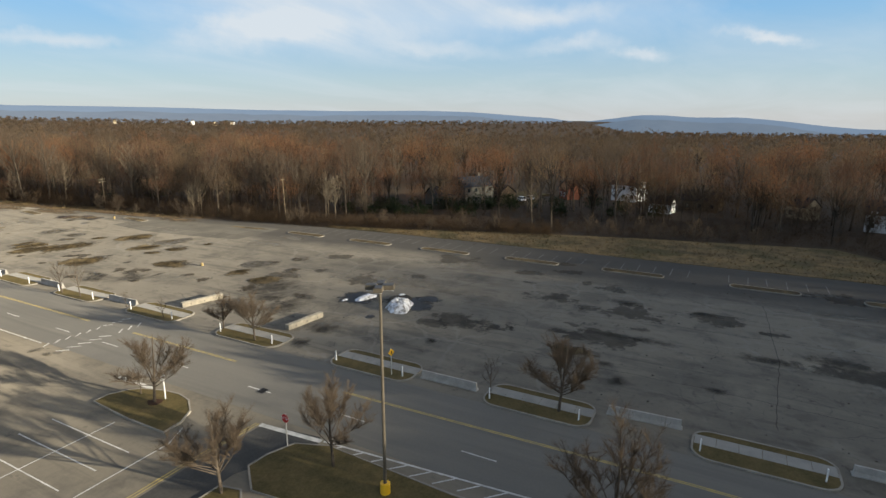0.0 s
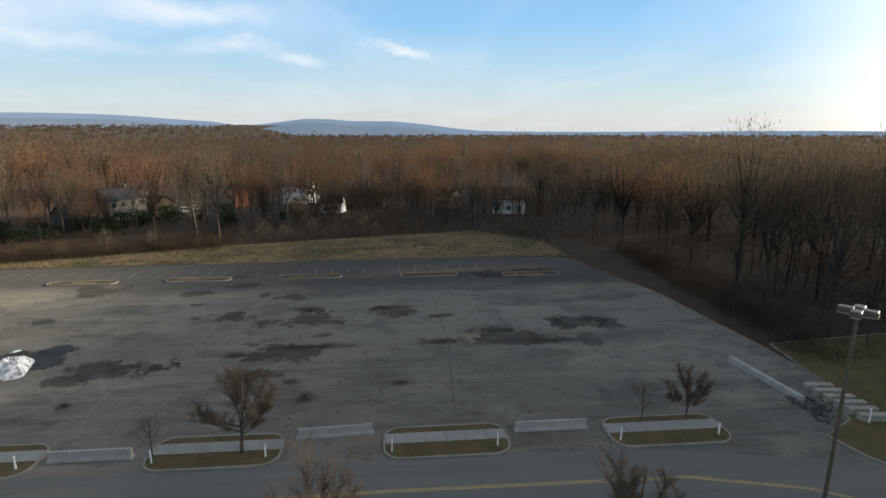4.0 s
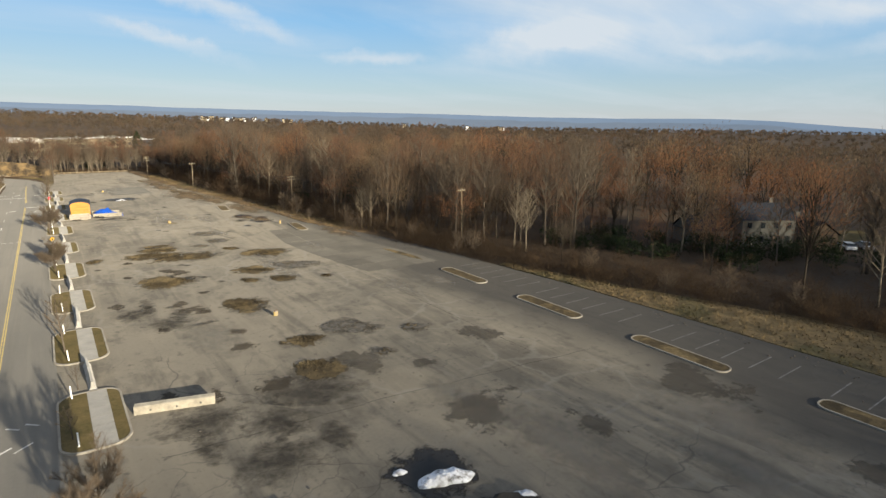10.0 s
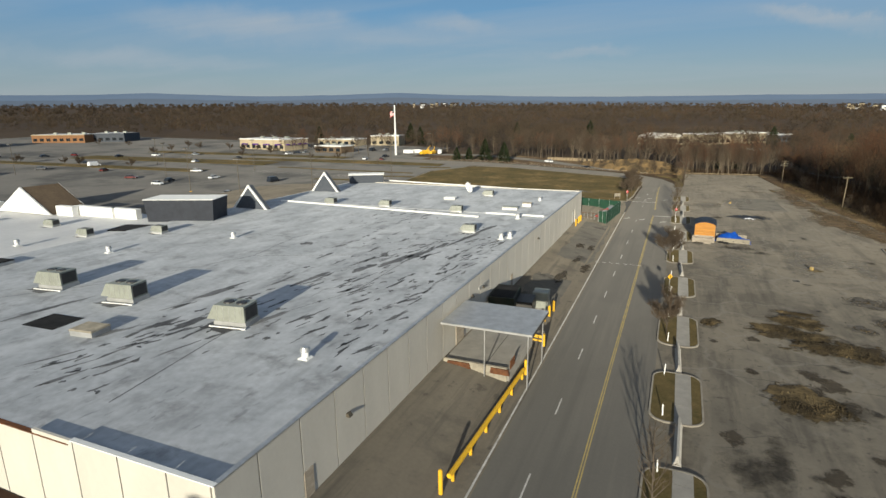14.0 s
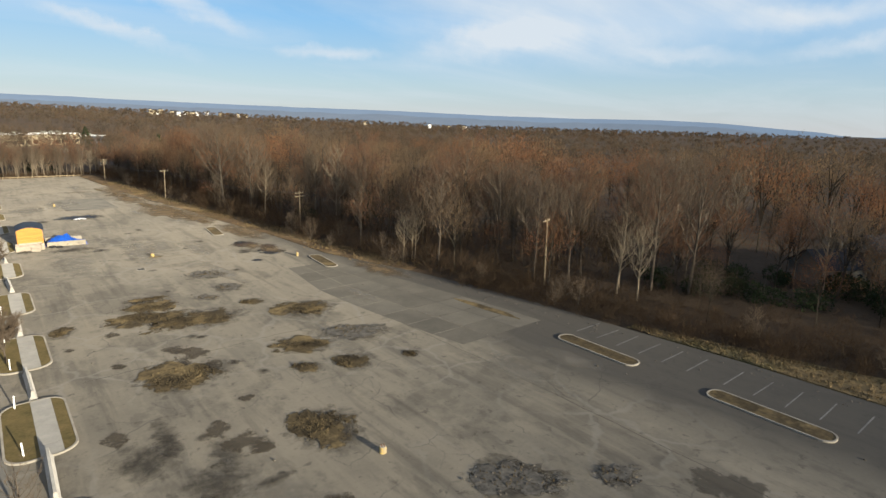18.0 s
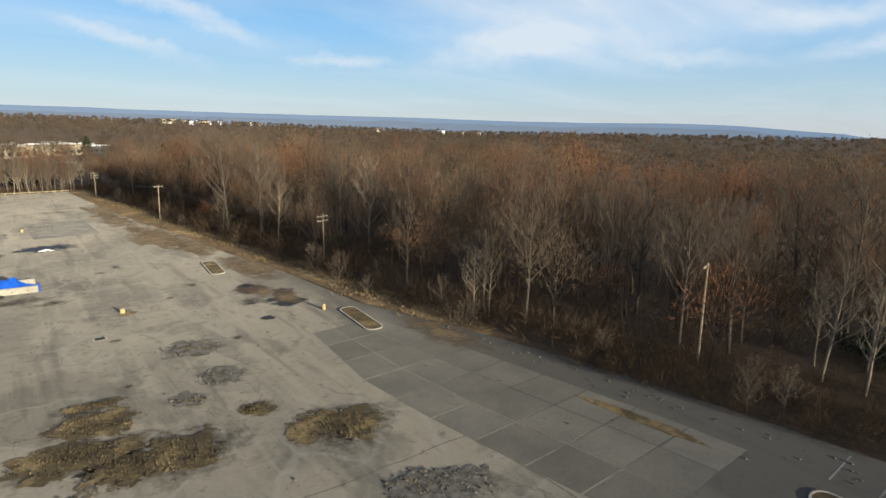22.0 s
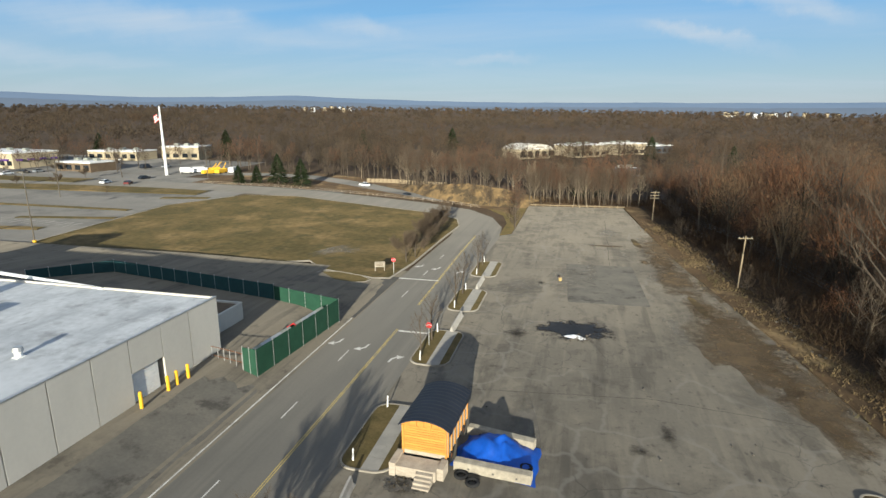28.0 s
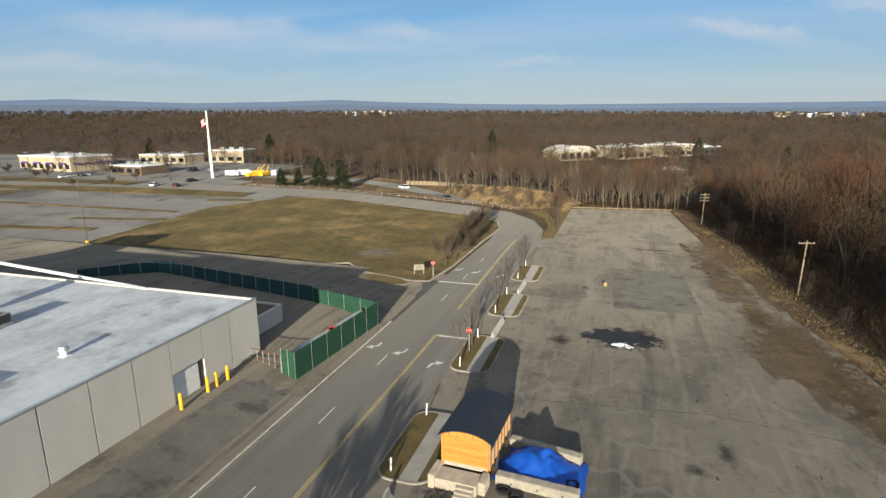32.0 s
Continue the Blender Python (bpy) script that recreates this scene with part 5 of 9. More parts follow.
# wall panels, one by one
pan_e = Build().box(0, 0, 0, 0.2, 3.83, 1, top=(1, 1)).mesh("panel")
edges = [74.95 + 3.95 * k for k in range(29)]
cuts = [71.6] + [y for y in edges if 71.9 < y < 190] + [190.2]
for a, b2 in zip(cuts, cuts[1:]):
    if 177.4 < a and b2 < 181.9:
        top = Build().box(0, 0, 0, 0.2, b2 - a - 0.06, 7.45 - 4.2)
        o = part("panel", top, "panel", store)
        o.location = (WX - 0.1, (a + b2) / 2, 4.2)
        continue
    o = part("panel", pan_e, "panel", store)
    o.location, o.scale = (WX - 0.1, (a + b2) / 2, -0.1), (1, (b2 - a - 0.11) / 3.83, 7.55)
pan_s = Build().box(0, 0, 0, 3.76, 0.2, 1).mesh("panel")
xc = [23.7, 20.45]
while xc[-1] > -40:
    xc.append(xc[-1] - 3.87)
for a, b2 in zip(xc[1:], xc):
    hi = 7.55 if b2 > 12.5 else 7.2
    o = part("panel", pan_s, "panel", store)
    o.location, o.scale = ((a + b2) / 2, WY0 + 0.1, -0.1), ((b2 - a - 0.11) / 3.76, 1, hi)
part("north_wall", Build().box((W_WEST + WX) / 2, WY1 - 0.1, -0.1, WX - W_WEST - 0.4, 0.2, 7.55), "panel", store, "cream end wall")
part("coping", Build().box((12.6 + WX) / 2, WY0 + 0.12, 7.45, WX - 12.6 + 0.1, 0.34, 0.08), "white", store, "thin metal coping")
part("coping", Build().box((12.3 + W_WEST) / 2, WY0 + 0.12, 7.1, 12.3 - W_WEST, 0.34, 0.08), "rust", store, "rust-brown metal coping")
part("coping", Build().box(WX - 0.1, (WY0 + WY1) / 2, 7.45, 0.34, WY1 - WY0, 0.07), "metal", store, "thin metal coping")
gate = part("loading_door", Build().box(WX - 0.32, 179.4, 1.1, 0.08, 3.3, 3.1), "white", store, "white roll-up loading door")
for k in range(9):
    part("slat", Build().box(WX - 0.26, 179.4, 1.3 + k * 0.31, 0.05, 3.2, 0.26), "white", gate)
part("side_door", Build().box(WX + 0.02, 79.4, rise(WX, 79.4), 0.06, 1.0, 2.1), "old_wood", store, "drab steel service door")
part("side_door", Build().box(-0.1, WY0 - 0.02, rise(0, 71), 1.0, 0.06, 2.1), "old_wood", store, "drab steel service door")
part("side_door", Build().box(WX + 0.02, 128.5, rise(WX, 128), 0.06, 1.0, 2.1), "old_wood", store, "drab steel service door")
for yv, zv in ((84.4, 4.6), (111.4, 5.3), (115.2, 5.3), (144.5, 5.2)):
    part("wall_lamp", Build().box(WX + 0.15, yv, zv, 0.34, 0.5, 0.28, top=(0.5, 0.8), shift=(-0.08, 0)), "bronze", store, "small bronze wall lamp")
for yv in (114.6, 116.4):
    part("wall_vent", Build().box(WX + 0.06, yv, 5.4, 0.12, 1.6, 0.35), "metal", store, "louvred wall vent")

# black mends and bare streaks on the roof
r = random.Random(21)
mend = Build()
n = 0
while n < 380:
    x, y = r.uniform(-38, 22), r.uniform(76, 188)
    dens = noise.noise((x * 0.05, y * 0.022, 2.0)) + 0.28 * (x > -2) - 0.25 * (x < -9) - 0.3 * (y > 154) - 0.1 * (y < 84)
    if dens < 0.12 + r.random() * 0.3:
        continue
    mend.prism(blob(x, y, r.uniform(0.07, 0.26), r.choice((r.uniform(0.15, 0.6), r.uniform(0.4, 1.7))), r, -0.20 + r.uniform(-0.22, 0.22), 13, 0.6), ROOF_Z, ROOF_Z + 0.012)
    n += 1
part("tar_mending", mend, "roof_stain", roof, "scattered black tar mends")["kind"] = "stuff"
for x, y, rx, ry in ((-1.5, 98, 0.5, 3.4), (5.4, 106, 0.45, 3.2), (9.0, 112, 0.6, 2.2), (12.5, 121, 0.7, 2.8), (-2.0, 84.6, 0.4, 1.4), (9.5, 93, 0.4, 2.4), (-6.5, 121, 1.0, 0.8), (16, 140.6, 0.5, 3.0), (-14, 87, 0.4, 3.4), (13.6, 127, 0.4, 1.6), (3.2, 89.5, 0.55, 2.2), (5.8, 91.2, 0.6, 2.6), (0.8, 88.2, 0.5, 1.6), (11.2, 117, 0.6, 3.6), (15.2, 133, 0.5, 3.8)):
    part("mend", Build().prism(blob(x, y, rx, ry, r, -0.16, 24, 0.35), ROOF_Z, ROOF_Z + 0.014), "roof_stain", roof, "long black tar mend")
part("dark_patch", Build().box(-9.6, 84.8, ROOF_Z, 4.2, 3.2, 0.03, 0.05), "black", roof, "black rubber patch")
for path in ([(-30, 78), (-16, 96), (-9, 112), (-11, 124), (-4, 138), (0, 152)], [(-9, 112), (6, 118), (14, 131)], [(10, 76), (8, 90), (13, 104), (12, 126)], [(-34, 118), (-20, 124), (-11, 124)]):
    part("seam", Build().strip(path, 0.10, ROOF_Z + 0.016), "roof_stain", roof, "dark membrane seam")

# ---- rooftop plant ----
def rooftop_unit(x, y, z=ROOF_Z, s=1.0, turn=0.0):
    u = thing("rooftop_unit", "boxy grey rooftop air-conditioning unit with an angled hood", "air conditioner", (x, y, z), turn, group="rooftop units")
    part("curb", Build().box(0, 0, 0, 3.0 * s, 2.0 * s, 0.4 * s), "metal", u)
    part("casing", Build().box(0, 0, 0.4 * s, 2.8 * s, 1.9 * s, 1.35 * s), "unit", u)
    part("hood", Build().add([(-1.4 * s, -0.95 * s, 0.5 * s), (-1.4 * s, 0.95 * s, 0.5 * s), (-1.4 * s, 0.95 * s, 1.75 * s), (-1.4 * s, -0.95 * s, 1.75 * s), (-2.2 * s, -0.95 * s, 0.5 * s), (-2.2 * s, 0.95 * s, 0.5 * s)], [(0, 1, 2, 3), (4, 3, 2, 5), (0, 3, 4), (1, 5, 2), (0, 4, 5, 1)]), "unit", u, "sloping intake hood")
    for k in range(2):
        part("fan_grille", Build().tube((-0.6 * s + 1.2 * s * k, 0, 1.75 * s), (-0.6 * s + 1.2 * s * k, 0, 1.83 * s), 0.45 * s, 0.42 * s, 14), "dark_metal", u)
    for k in range(5):
        part("seam", Build().box(-1.1 * s + 0.55 * s * k, -0.96 * s, 0.5 * s, 0.03 * s, 0.02, 1.15 * s), "metal", u)
    part("louvre", Build().box(1.42 * s, 0, 0.55 * s, 0.04, 1.6 * s, 1.05 * s), "dark_metal", u, "dark louvred end")
    part("rail", Build().box(0, -1.35 * s, 0, 3.4 * s, 0.16, 0.12), "white", u, "white sleeper under the unit")
    part("tar_pad", Build().sheet(blob(-0.3 * s, -1.3 * s, 2.0 * s, 0.7 * s, random.Random(6), 0.05, 22, 0.4), 0.035), "roof_stain", u, "black tar round the foot")
    return u

base_unit = rooftop_unit(-20.6, 92.6, s=1.15, turn=8)
for x, y, tn in ((-8.6, 92.2, 8), (7.4, 91.2, 8)):
    copy_thing(base_unit, pose(x, y, ROOF_Z, 0, 0, tn))
small_unit = rooftop_unit(-24.5, 154.5, 7.28, 0.72, 0)
for x, y, z in ((-11.4, 155.4, 7.28), (5.4, 154.0, 7.28), (14.0, 137.6, ROOF_Z), (-60, 117, 6.95), (-46, 113.6, 6.95), (-76, 112, 6.95), (-66, 104, 6.95), (4.6, 176.4, 7.28), (-35, 119, ROOF_Z), (-90, 116, 6.5)):
    copy_thing(small_unit, pose(x, y, z, 0, 0, 4))

def roof_vent(x, y, z=ROOF_Z, h=1.0):
    u = thing("roof_vent", "white metal roof exhaust vent with a round cap", "vent", (x, y, z), group="roof vents")
    part("flashing", Build().box(0, 0, 0, 0.95, 0.95, 0.15, top=(0.7, 0.7)), "white", u)
    part("pipe", Build().tube((0, 0, 0.12), (0, 0, h * 0.65), 0.3, 0.3, 14), "white", u)
    part("cap", Build().tube((0, 0, h * 0.65), (0, 0, h), 0.46, 0.34, 14), "metal", u)

for x, y in ((18.4, 87.0), (20.6, 133.8), (21.6, 135.2), (-30.2, 106), (-48, 104), (18.5, 151.2), (-20, 120), (17.5, 173)):
    roof_vent(x, y)
for x, y, sx, sy, hh, mt, lb in ((-3.4, 84.2, 2.6, 2.0, 0.5, "beam", "low tan curbed roof hatch"), (-38.5, 96, 3.0, 2.4, 0.45, "black", "black-topped roof curb"), (14.5, 160, 3.0, 1.6, 0.6, "unit", "low grey duct box"), (16.8, 164.5, 1.8, 1.2, 0.8, "beam", "tan duct box"), (-2, 168.5, 2.6, 1.8, 0.5, "white", "white roof hatch")):
    t = thing("roof_hatch", lb + " on the flat roof", "roof hatch", (x, y, ROOF_Z + 0.1), 6, group="roof hatches")
    part("curb", Build().box(0, 0, -0.1, sx, sy, hh), "metal", t)
    part("lid", Build().box(0, 0, hh - 0.1, sx + 0.15, sy + 0.15, 0.14, top=(0.92, 0.9)), mt, t)

dish = thing("satellite_dish", "white satellite dish on a short roof mast", "satellite dish", (-1.0, 178.5, 7.28), 150)
part("mast", Build().tube((0, 0, 0), (0, 0, 1.3), 0.08, 0.08, 8), "metal", dish)
bowl, nr = Build(), 5
for j in range(nr + 1):
    for k in range(20):
        q = j / nr * 1.25
        bowl.v.append((q * math.cos(k * math.tau / 20), 0.35 * q * q - 0.3 + q * 0.25 * math.sin(k * math.tau / 20), 1.5 + q * math.sin(k * math.tau / 20)))
for j in range(nr):
    for k in range(20):
        bowl.f.append((j * 20 + k, j * 20 + (k + 1) % 20, (j + 1) * 20 + (k + 1) % 20, (j + 1) * 20 + k))
part("bowl", bowl, "white", dish, smooth=True)
part("feed_arm", Build().tube((0, -0.3, 1.4), (0, 0.7, 1.7), 0.04, 0.04, 6), "metal", dish)

# ---- the mall beyond, with its gabled entrances ----
mall = thing("mall_wing", "long white-roofed mall wing with gabled entrances", "building", (0, 0, 0))
part("wall", Build().prism([(-175, 60), (-42.3, 71.9), (-42.3, 128), (-58, 133), (-80, 128), (-140, 126), (-175, 126)], -0.1, 6.75), "panel", mall)
part("roof", Build().prism([(-175, 60), (-42.3, 71.9), (-42.3, 128), (-58, 133), (-80, 128), (-140, 126), (-175, 126)], 6.75, 6.95), "white_roof", mall, "white membrane roof")
def gable(x, y, half, h, depth, turn, roof_mat, z=7.1, trim="white"):
    e = part("gable", Build().add([(-half, 0, 0), (half, 0, 0), (0, 0, h), (-half, -depth, 0), (half, -depth, 0), (0, -depth, h)], [(0, 1, 2), (3, 5, 4), (1, 4, 5, 2), (0, 2, 5, 3), (0, 3, 4, 1)]), roof_mat, mall, "steep gabled entrance roof")
    e.matrix_basis = pose(x, y, z, 0, 0, turn)
    for sgn in (-1, 1):
        o = part("trim", Build().add([(sgn * half * 1.03, 0.06, -0.05), (0, 0.06, h + 0.1), (0, 0.06, h - 0.5), (sgn * (half - 0.5), 0.06, -0.05), (sgn * half * 1.03, -0.25, -0.05), (0, -0.25, h + 0.1)], [(0, 1, 2, 3), (0, 4, 5, 1)]), trim, e, "white gable trim")
gable(-37.6, 143.6, 4.6, 5.0, 1.3, 178, "blue_shingle")
gable(-37.2, 170.4, 4.2, 5.0, 1.3, 178, "blue_shingle")
def end_walls(x, y, half, h, depth):
    for yy in (0.1, -depth - 0.1):
        o = part("end_wall", Build().add([(-half, yy, 0), (half, yy, 0), (0, yy, h)], [(0, 1, 2)]), "white", mall, "white gable end")
        o.matrix_basis = pose(x, y, 7.1, 0, 0, 180)

end_walls(-80, 124, 8.5, 5.2, 8.0)
end_walls(-122, 126, 8.0, 5.2, 8.0)
gable(-80, 124, 8.5, 5.2, 8.0, 180, "brown_wall")
gable(-122, 126, 8.0, 5.2, 8.0, 180, "brown_wall")
bx = part("parapet_box", Build().box(-41.5, 131, 6.9, 12.6, 6.0, 4.2, 0.35, top=(1.06, 1.06)), "shingle", mall, "dark flared entrance parapet")
part("parapet_rim", Build().box(-41.5, 131, 11.1, 13.6, 6.5, 0.12, 0.35), "white", mall, "pale parapet rim")
part("parapet_box", Build().box(-36.8, 190.5, 7.1, 9.5, 4.0, 2.4, 0.5), "blue_shingle", mall, "slate-clad parapet")
part("parapet_rim", Build().box(-36.8, 190.5, 9.5, 10.0, 4.5, 0.25, 0.5), "white", mall, "white parapet rim")
for x, y, L in ((-62, 127, 11), (-54, 127.5, 7), (-68.5, 125.5, 5), (-94, 124.5, 12), (-106, 124, 8)):
    part("parapet", Build().box(x, y, 6.9, L, 1.2, 2.0), "white", mall, "white roof parapet")
part("dark_roof", Build().box(-41, 121.5, 6.95, 12, 5, 0.2, 0.3), "black", mall, "black lower roof")
part("overpass_deck", Build().box(-228, 158, 6.0, 30, 16, 3.0, 0.5), "unit", mall, "grey upper storey")
part("canopy_post", Build().box(-216, 158, 0, 1.0, 1.0, 6.2), "unit", mall)
part("canopy_post", Build().box(-222, 170, 0, 1.0, 1.0, 6.2), "unit", mall)

# ---- loading dock with its canopy ----
dock = thing("loading_dock", "concrete loading dock with damaged rusty bumpers", "loading dock", (0, 0, 0))
part("platform", Build().box(27.7, 107.1, -0.05, 7.0, 9.6, 1.5), "concrete", dock)
part("front_curb", Build().box(27.6, 102.15, 0.0, 6.8, 0.3, 1.65), "beam", dock, "chipped cream dock edge")
for x, w in ((25.9, 2.6), (30.3, 2.0)):
    part("bumper", Build().box(x, 101.92, 0.95, w, 0.2, 0.6, top=(0.9, 1)), "rust", dock, "rusted steel bumper plate")
part("stair_rail", Build().box(31.25, 103.2, 1.4, 0.06, 1.6, 0.9), "rust", dock)
part("deck_joint", Build().box(28.6, 107.0, 1.452, 0.08, 9.3, 0.006), "joint", dock, "dark joint in the deck")
part("inner_door", Build().box(WX + 0.05, 107.4, 1.3, 0.1, 2.4, 2.6), "old_wood", dock, "weathered grey dock door")
part("ramp_wall", Build().box(24.6, 94.5, -0.05, 0.4, 19, 1.1), "concrete", dock, "low concrete ramp wall")
cano = thing("dock_canopy", "flat grey corrugated-steel canopy on thin posts over the dock", "canopy", (0, 0, 0))
part("sheet", Build().box(29.0, 104.7, 5.75, 9.4, 7.2, 0.2), "metal", cano)
for k in range(18):
    part("rib", Build().box(29.0, 101.3 + k * 0.4, 5.95, 9.4, 0.03, 0.006), "metal", cano)
for k in range(17):
    part("fascia_tooth", Build().box(33.75, 101.4 + k * 0.41, 5.7, 0.08, 0.2, 0.2), "dark_metal", cano)
for x, y in ((33.2, 101.6), (33.2, 107.9), (28.8, 101.6)):
    part("post", Build().tube((x, y, 0.0), (x, y, 5.75), 0.06, 0.06, 8), "metal", cano)

rail = thing("guard_rail", "yellow pipe guard rail on stubby posts along the dock ramp", "guard rail", (0, 0, 0))
part("bar", Build().tube((31.6, 85.4, 0.85), (32.2, 104.0, 0.85), 0.2, 0.2, 10), "yellow", rail)
for k in range(6):
    yv = 86 + k * 3.5
    part("post", Build().tube((31.62 + (yv - 85.4) * 0.032, yv, -0.1), (31.62 + (yv - 85.4) * 0.032, yv, 1.0), 0.14, 0.14, 8), "yellow", rail)
rail2 = thing("guard_rail", "short yellow pipe guard rail behind the dock", "guard rail", (0, 0, 0))
part("bar", Build().tube((24.8, 112.4, 1.6), (32.3, 112.4, 1.1), 0.2, 0.2, 8), "yellow", rail2)
part("bar", Build().tube((24.8, 112.4, 1.1), (32.3, 112.4, 0.6), 0.12, 0.12, 8), "yellow", rail2)
part("post", Build().tube((32.4, 112.4, -0.1), (32.4, 112.4, 1.5), 0.2, 0.2, 8), "yellow", rail2)

def bollard(x, y, h=1.25, rr=0.16):
    b = thing("bollard", "yellow-painted steel bollard with a domed concrete top", "bollard", (x, y, rise(x, y)), group="yellow bollards")
    part("pipe", Build().tube((0, 0, -0.1), (0, 0, h), rr, rr, 10), "yellow", b)
    part("dome", Build().tube((0, 0, h), (0, 0, h + 0.08), rr, rr * 0.5, 10), "yellow", b)

for x, y, h in ((31.4, 84.3, 1.9), (32.3, 104.6, 1.6), (24.4, 72.2, 1.5), (24.9, 177.2, 1.5), (24.9, 180.6, 1.4), (24.9, 181.8, 1.4), (25.0, 183.3, 1.4), (30.6, 117.6, 1.4), (30.8, 119.8, 1.4), (31.0, 121.8, 1.4), (31.1, 124, 1.4), (28.2, 117.2, 1.2), (29.4, 116.6, 1.2)):
    bollard(x, y, h)
skip = thing("compactor", "dark green open waste compactor beside the store wall", "compactor", (25.6, 119.5, rise(25.6, 119.5)), 6)
part("bin", Build().box(0, 0, 0.3, 3.2, 5.4, 2.2, top=(1.05, 1.03)), "compactor_green", skip, "dark green-black steel bin")
part("opening", Build().box(0, 0, 2.46, 2.9, 5.0, 0.08), "black", skip)
part("ram", Build().box(2.6, 0.6, 0.1, 2.2, 3.4, 1.5), "dark_metal", skip)
for sy in (-2, 2):
    part("skid", Build().box(0, sy, 0, 3.0, 0.3, 0.3), "rust", skip)
tr = thing("transformer", "pale grey electrical transformer cabinet", "transformer", (29.4, 124.0, rise(29.4, 124)), 3)
part("pad", Build().box(0, 0, 0, 2.4, 2.4, 0.2), "concrete", tr)
part("cabinet", Build().box(0, 0, 0.2, 2.0, 2.0, 2.1), "unit", tr)
part("lid", Build().box(0, 0, 2.3, 2.1, 2.1, 0.12, top=(0.9, 0.9)), "unit", tr)
part("door_seam", Build().box(1.01, 0, 0.4, 0.02, 0.05, 1.7), "dark_metal", tr)
wall_n = thing("service_enclosure", "small white-walled service enclosure with a dark roof", "enclosure", (18.6, 197.0, 0))
part("wall", Build().box(2.2, -2.5, 0, 0.3, 9, 3.6), "panel", wall_n)
part("wall", Build().box(-2.6, 2.0, 0, 9.6, 0.3, 3.6), "panel", wall_n)
part("roof", Build().box(-2.6, -2.3, 3.2, 9.2, 8.2, 0.2), "brown_wall", wall_n)

# ---- barriers and beams ----
def jersey(x, y, turn=0.0, L=6.1):
    j = thing("jersey_barrier", "weathered pale concrete jersey barrier standing on the asphalt", "barrier", (x, y, 0), turn, group="jersey barriers")
    prof = [(-0.30, 0), (0.30, 0), (0.30, 0.08), (0.16, 0.33), (0.09, 0.81), (-0.09, 0.81), (-0.16, 0.33), (-0.30, 0.08)]
    n = len(prof)
    vs = [(p[0], -L / 2, p[1]) for p in prof] + [(p[0], L / 2, p[1]) for p in prof]
    part("body", Build().add(vs, [(k, (k + 1) % n, n + (k + 1) % n, n + k) for k in range(n)] + [tuple(range(n))[::-1], tuple(range(n, 2 * n))]), "barrier", j)
    for s in (-1, 1):
        part("foot", Build().box(0, s * (L / 2 - 0.12), 0, 0.66, 0.5, 0.12, top=(0.8, 1)), "barrier", j)
        part("lifting_slot", Build().box(0.24, s * L / 4, 0.0, 0.1, 0.6, 0.09), "black", j)
    return j

jb = jersey(46.6, 25.9)
for x, y, tn in ((47.8, -10.8, 0), (48.4, 7.4, 3), (47.0, 79.2, 1), (46.9, 97.2, -1), (46.8, 114.0, 1), (46.9, 131.6, 0), (47.0, 151.2, 2), (46.9, 170.2, 6), (47.2, 207.0, 0), (47.1, 225.2, 0)):
    copy_thing(jb, pose(x, y, 0, 0, 0, tn))

def beam(x, y, turn, L, s=0.72):
    b = thing("concrete_beam", "long cream-coloured cast concrete block lying on the asphalt", "concrete block", (x, y, 0), turn, group="concrete beams")
    c = 0.07
    prof = [(-s / 2 + c, 0), (s / 2 - c, 0), (s / 2, c), (s / 2, s - c), (s / 2 - c, s), (-s / 2 + c, s), (-s / 2, s - c), (-s / 2, c)]
    n = len(prof)
    vs = [(-L / 2, p[0], p[1]) for p in prof] + [(L / 2, p[0], p[1]) for p in prof]
    part("body", Build().add(vs, [(k, (k + 1) % n, n + (k + 1) % n, n + k) for k in range(n)] + [tuple(range(n))[::-1], tuple(range(n, 2 * n))]), "beam", b)
    for k in (-0.3, 0.02, 0.32):
        part("socket", Build().tube((k * L, -s / 2 - 0.015, s * 0.45), (k * L, -s / 2 + 0.05, s * 0.45), 0.09, 0.09, 8), "joint", b)

beam(52.3, 69.0, -15.2, 5.9)
beam(52.8, 50.2, -6.0, 5.9)
beam(56.6, 176.9, -5, 6.0, 0.8)
beam(56.6, 181.6, -11, 5.8, 0.8)

# ---- the gypsy-style plank wagon with its tarpaulin ----
wg = thing("plank_wagon", "tall golden plank wagon body with a black curved sheet roof", "wagon", (51.4, 180.0, 0), -3)
WW, WL, WB, WH = 3.6, 6.2, 1.15, 3.3
part("floor_frame", Build().box(0, 0, 0.8, WW, WL, 0.35), "old_wood", wg, "weathered timber underframe")
for k in range(10):
    h = (WH - WB) / 10
    part("plank", Build().box(0, -WL / 2, WB + k * h, WW, 0.08, h - 0.02), "wood", wg, "golden end plank")
    part("plank", Build().box(0, WL / 2, WB + k * h, WW, 0.08, h - 0.02), "wood", wg)
    for s in (-1, 1):
        part("plank", Build().box(s * WW / 2, 0, WB + k * h, 0.08, WL - 0.1, h - 0.02), "old_wood", wg)
for s in (-1, 1):
    for k in range(7):
        part("batten", Build().box(s * (WW / 2 + 0.07), -WL / 2 + 0.15 + k * (WL - 0.3) / 6, WB - 0.2, 0.1, 0.14, WH - WB + 0.2), "wood", wg, "upright side batten")
    part("corner_post", Build().box(s * (WW / 2 - 0.05), -WL / 2 - 0.07, WB - 0.3, 0.14, 0.1, WH - WB + 0.3), "wood", wg)
arch = []
for k in range(13):
    a = -1 + 2 * k / 12
    arch.append((a * (WW / 2 + 0.3), WH + 0.62 * (1 - abs(a) ** 2.2)))
gab = Build()
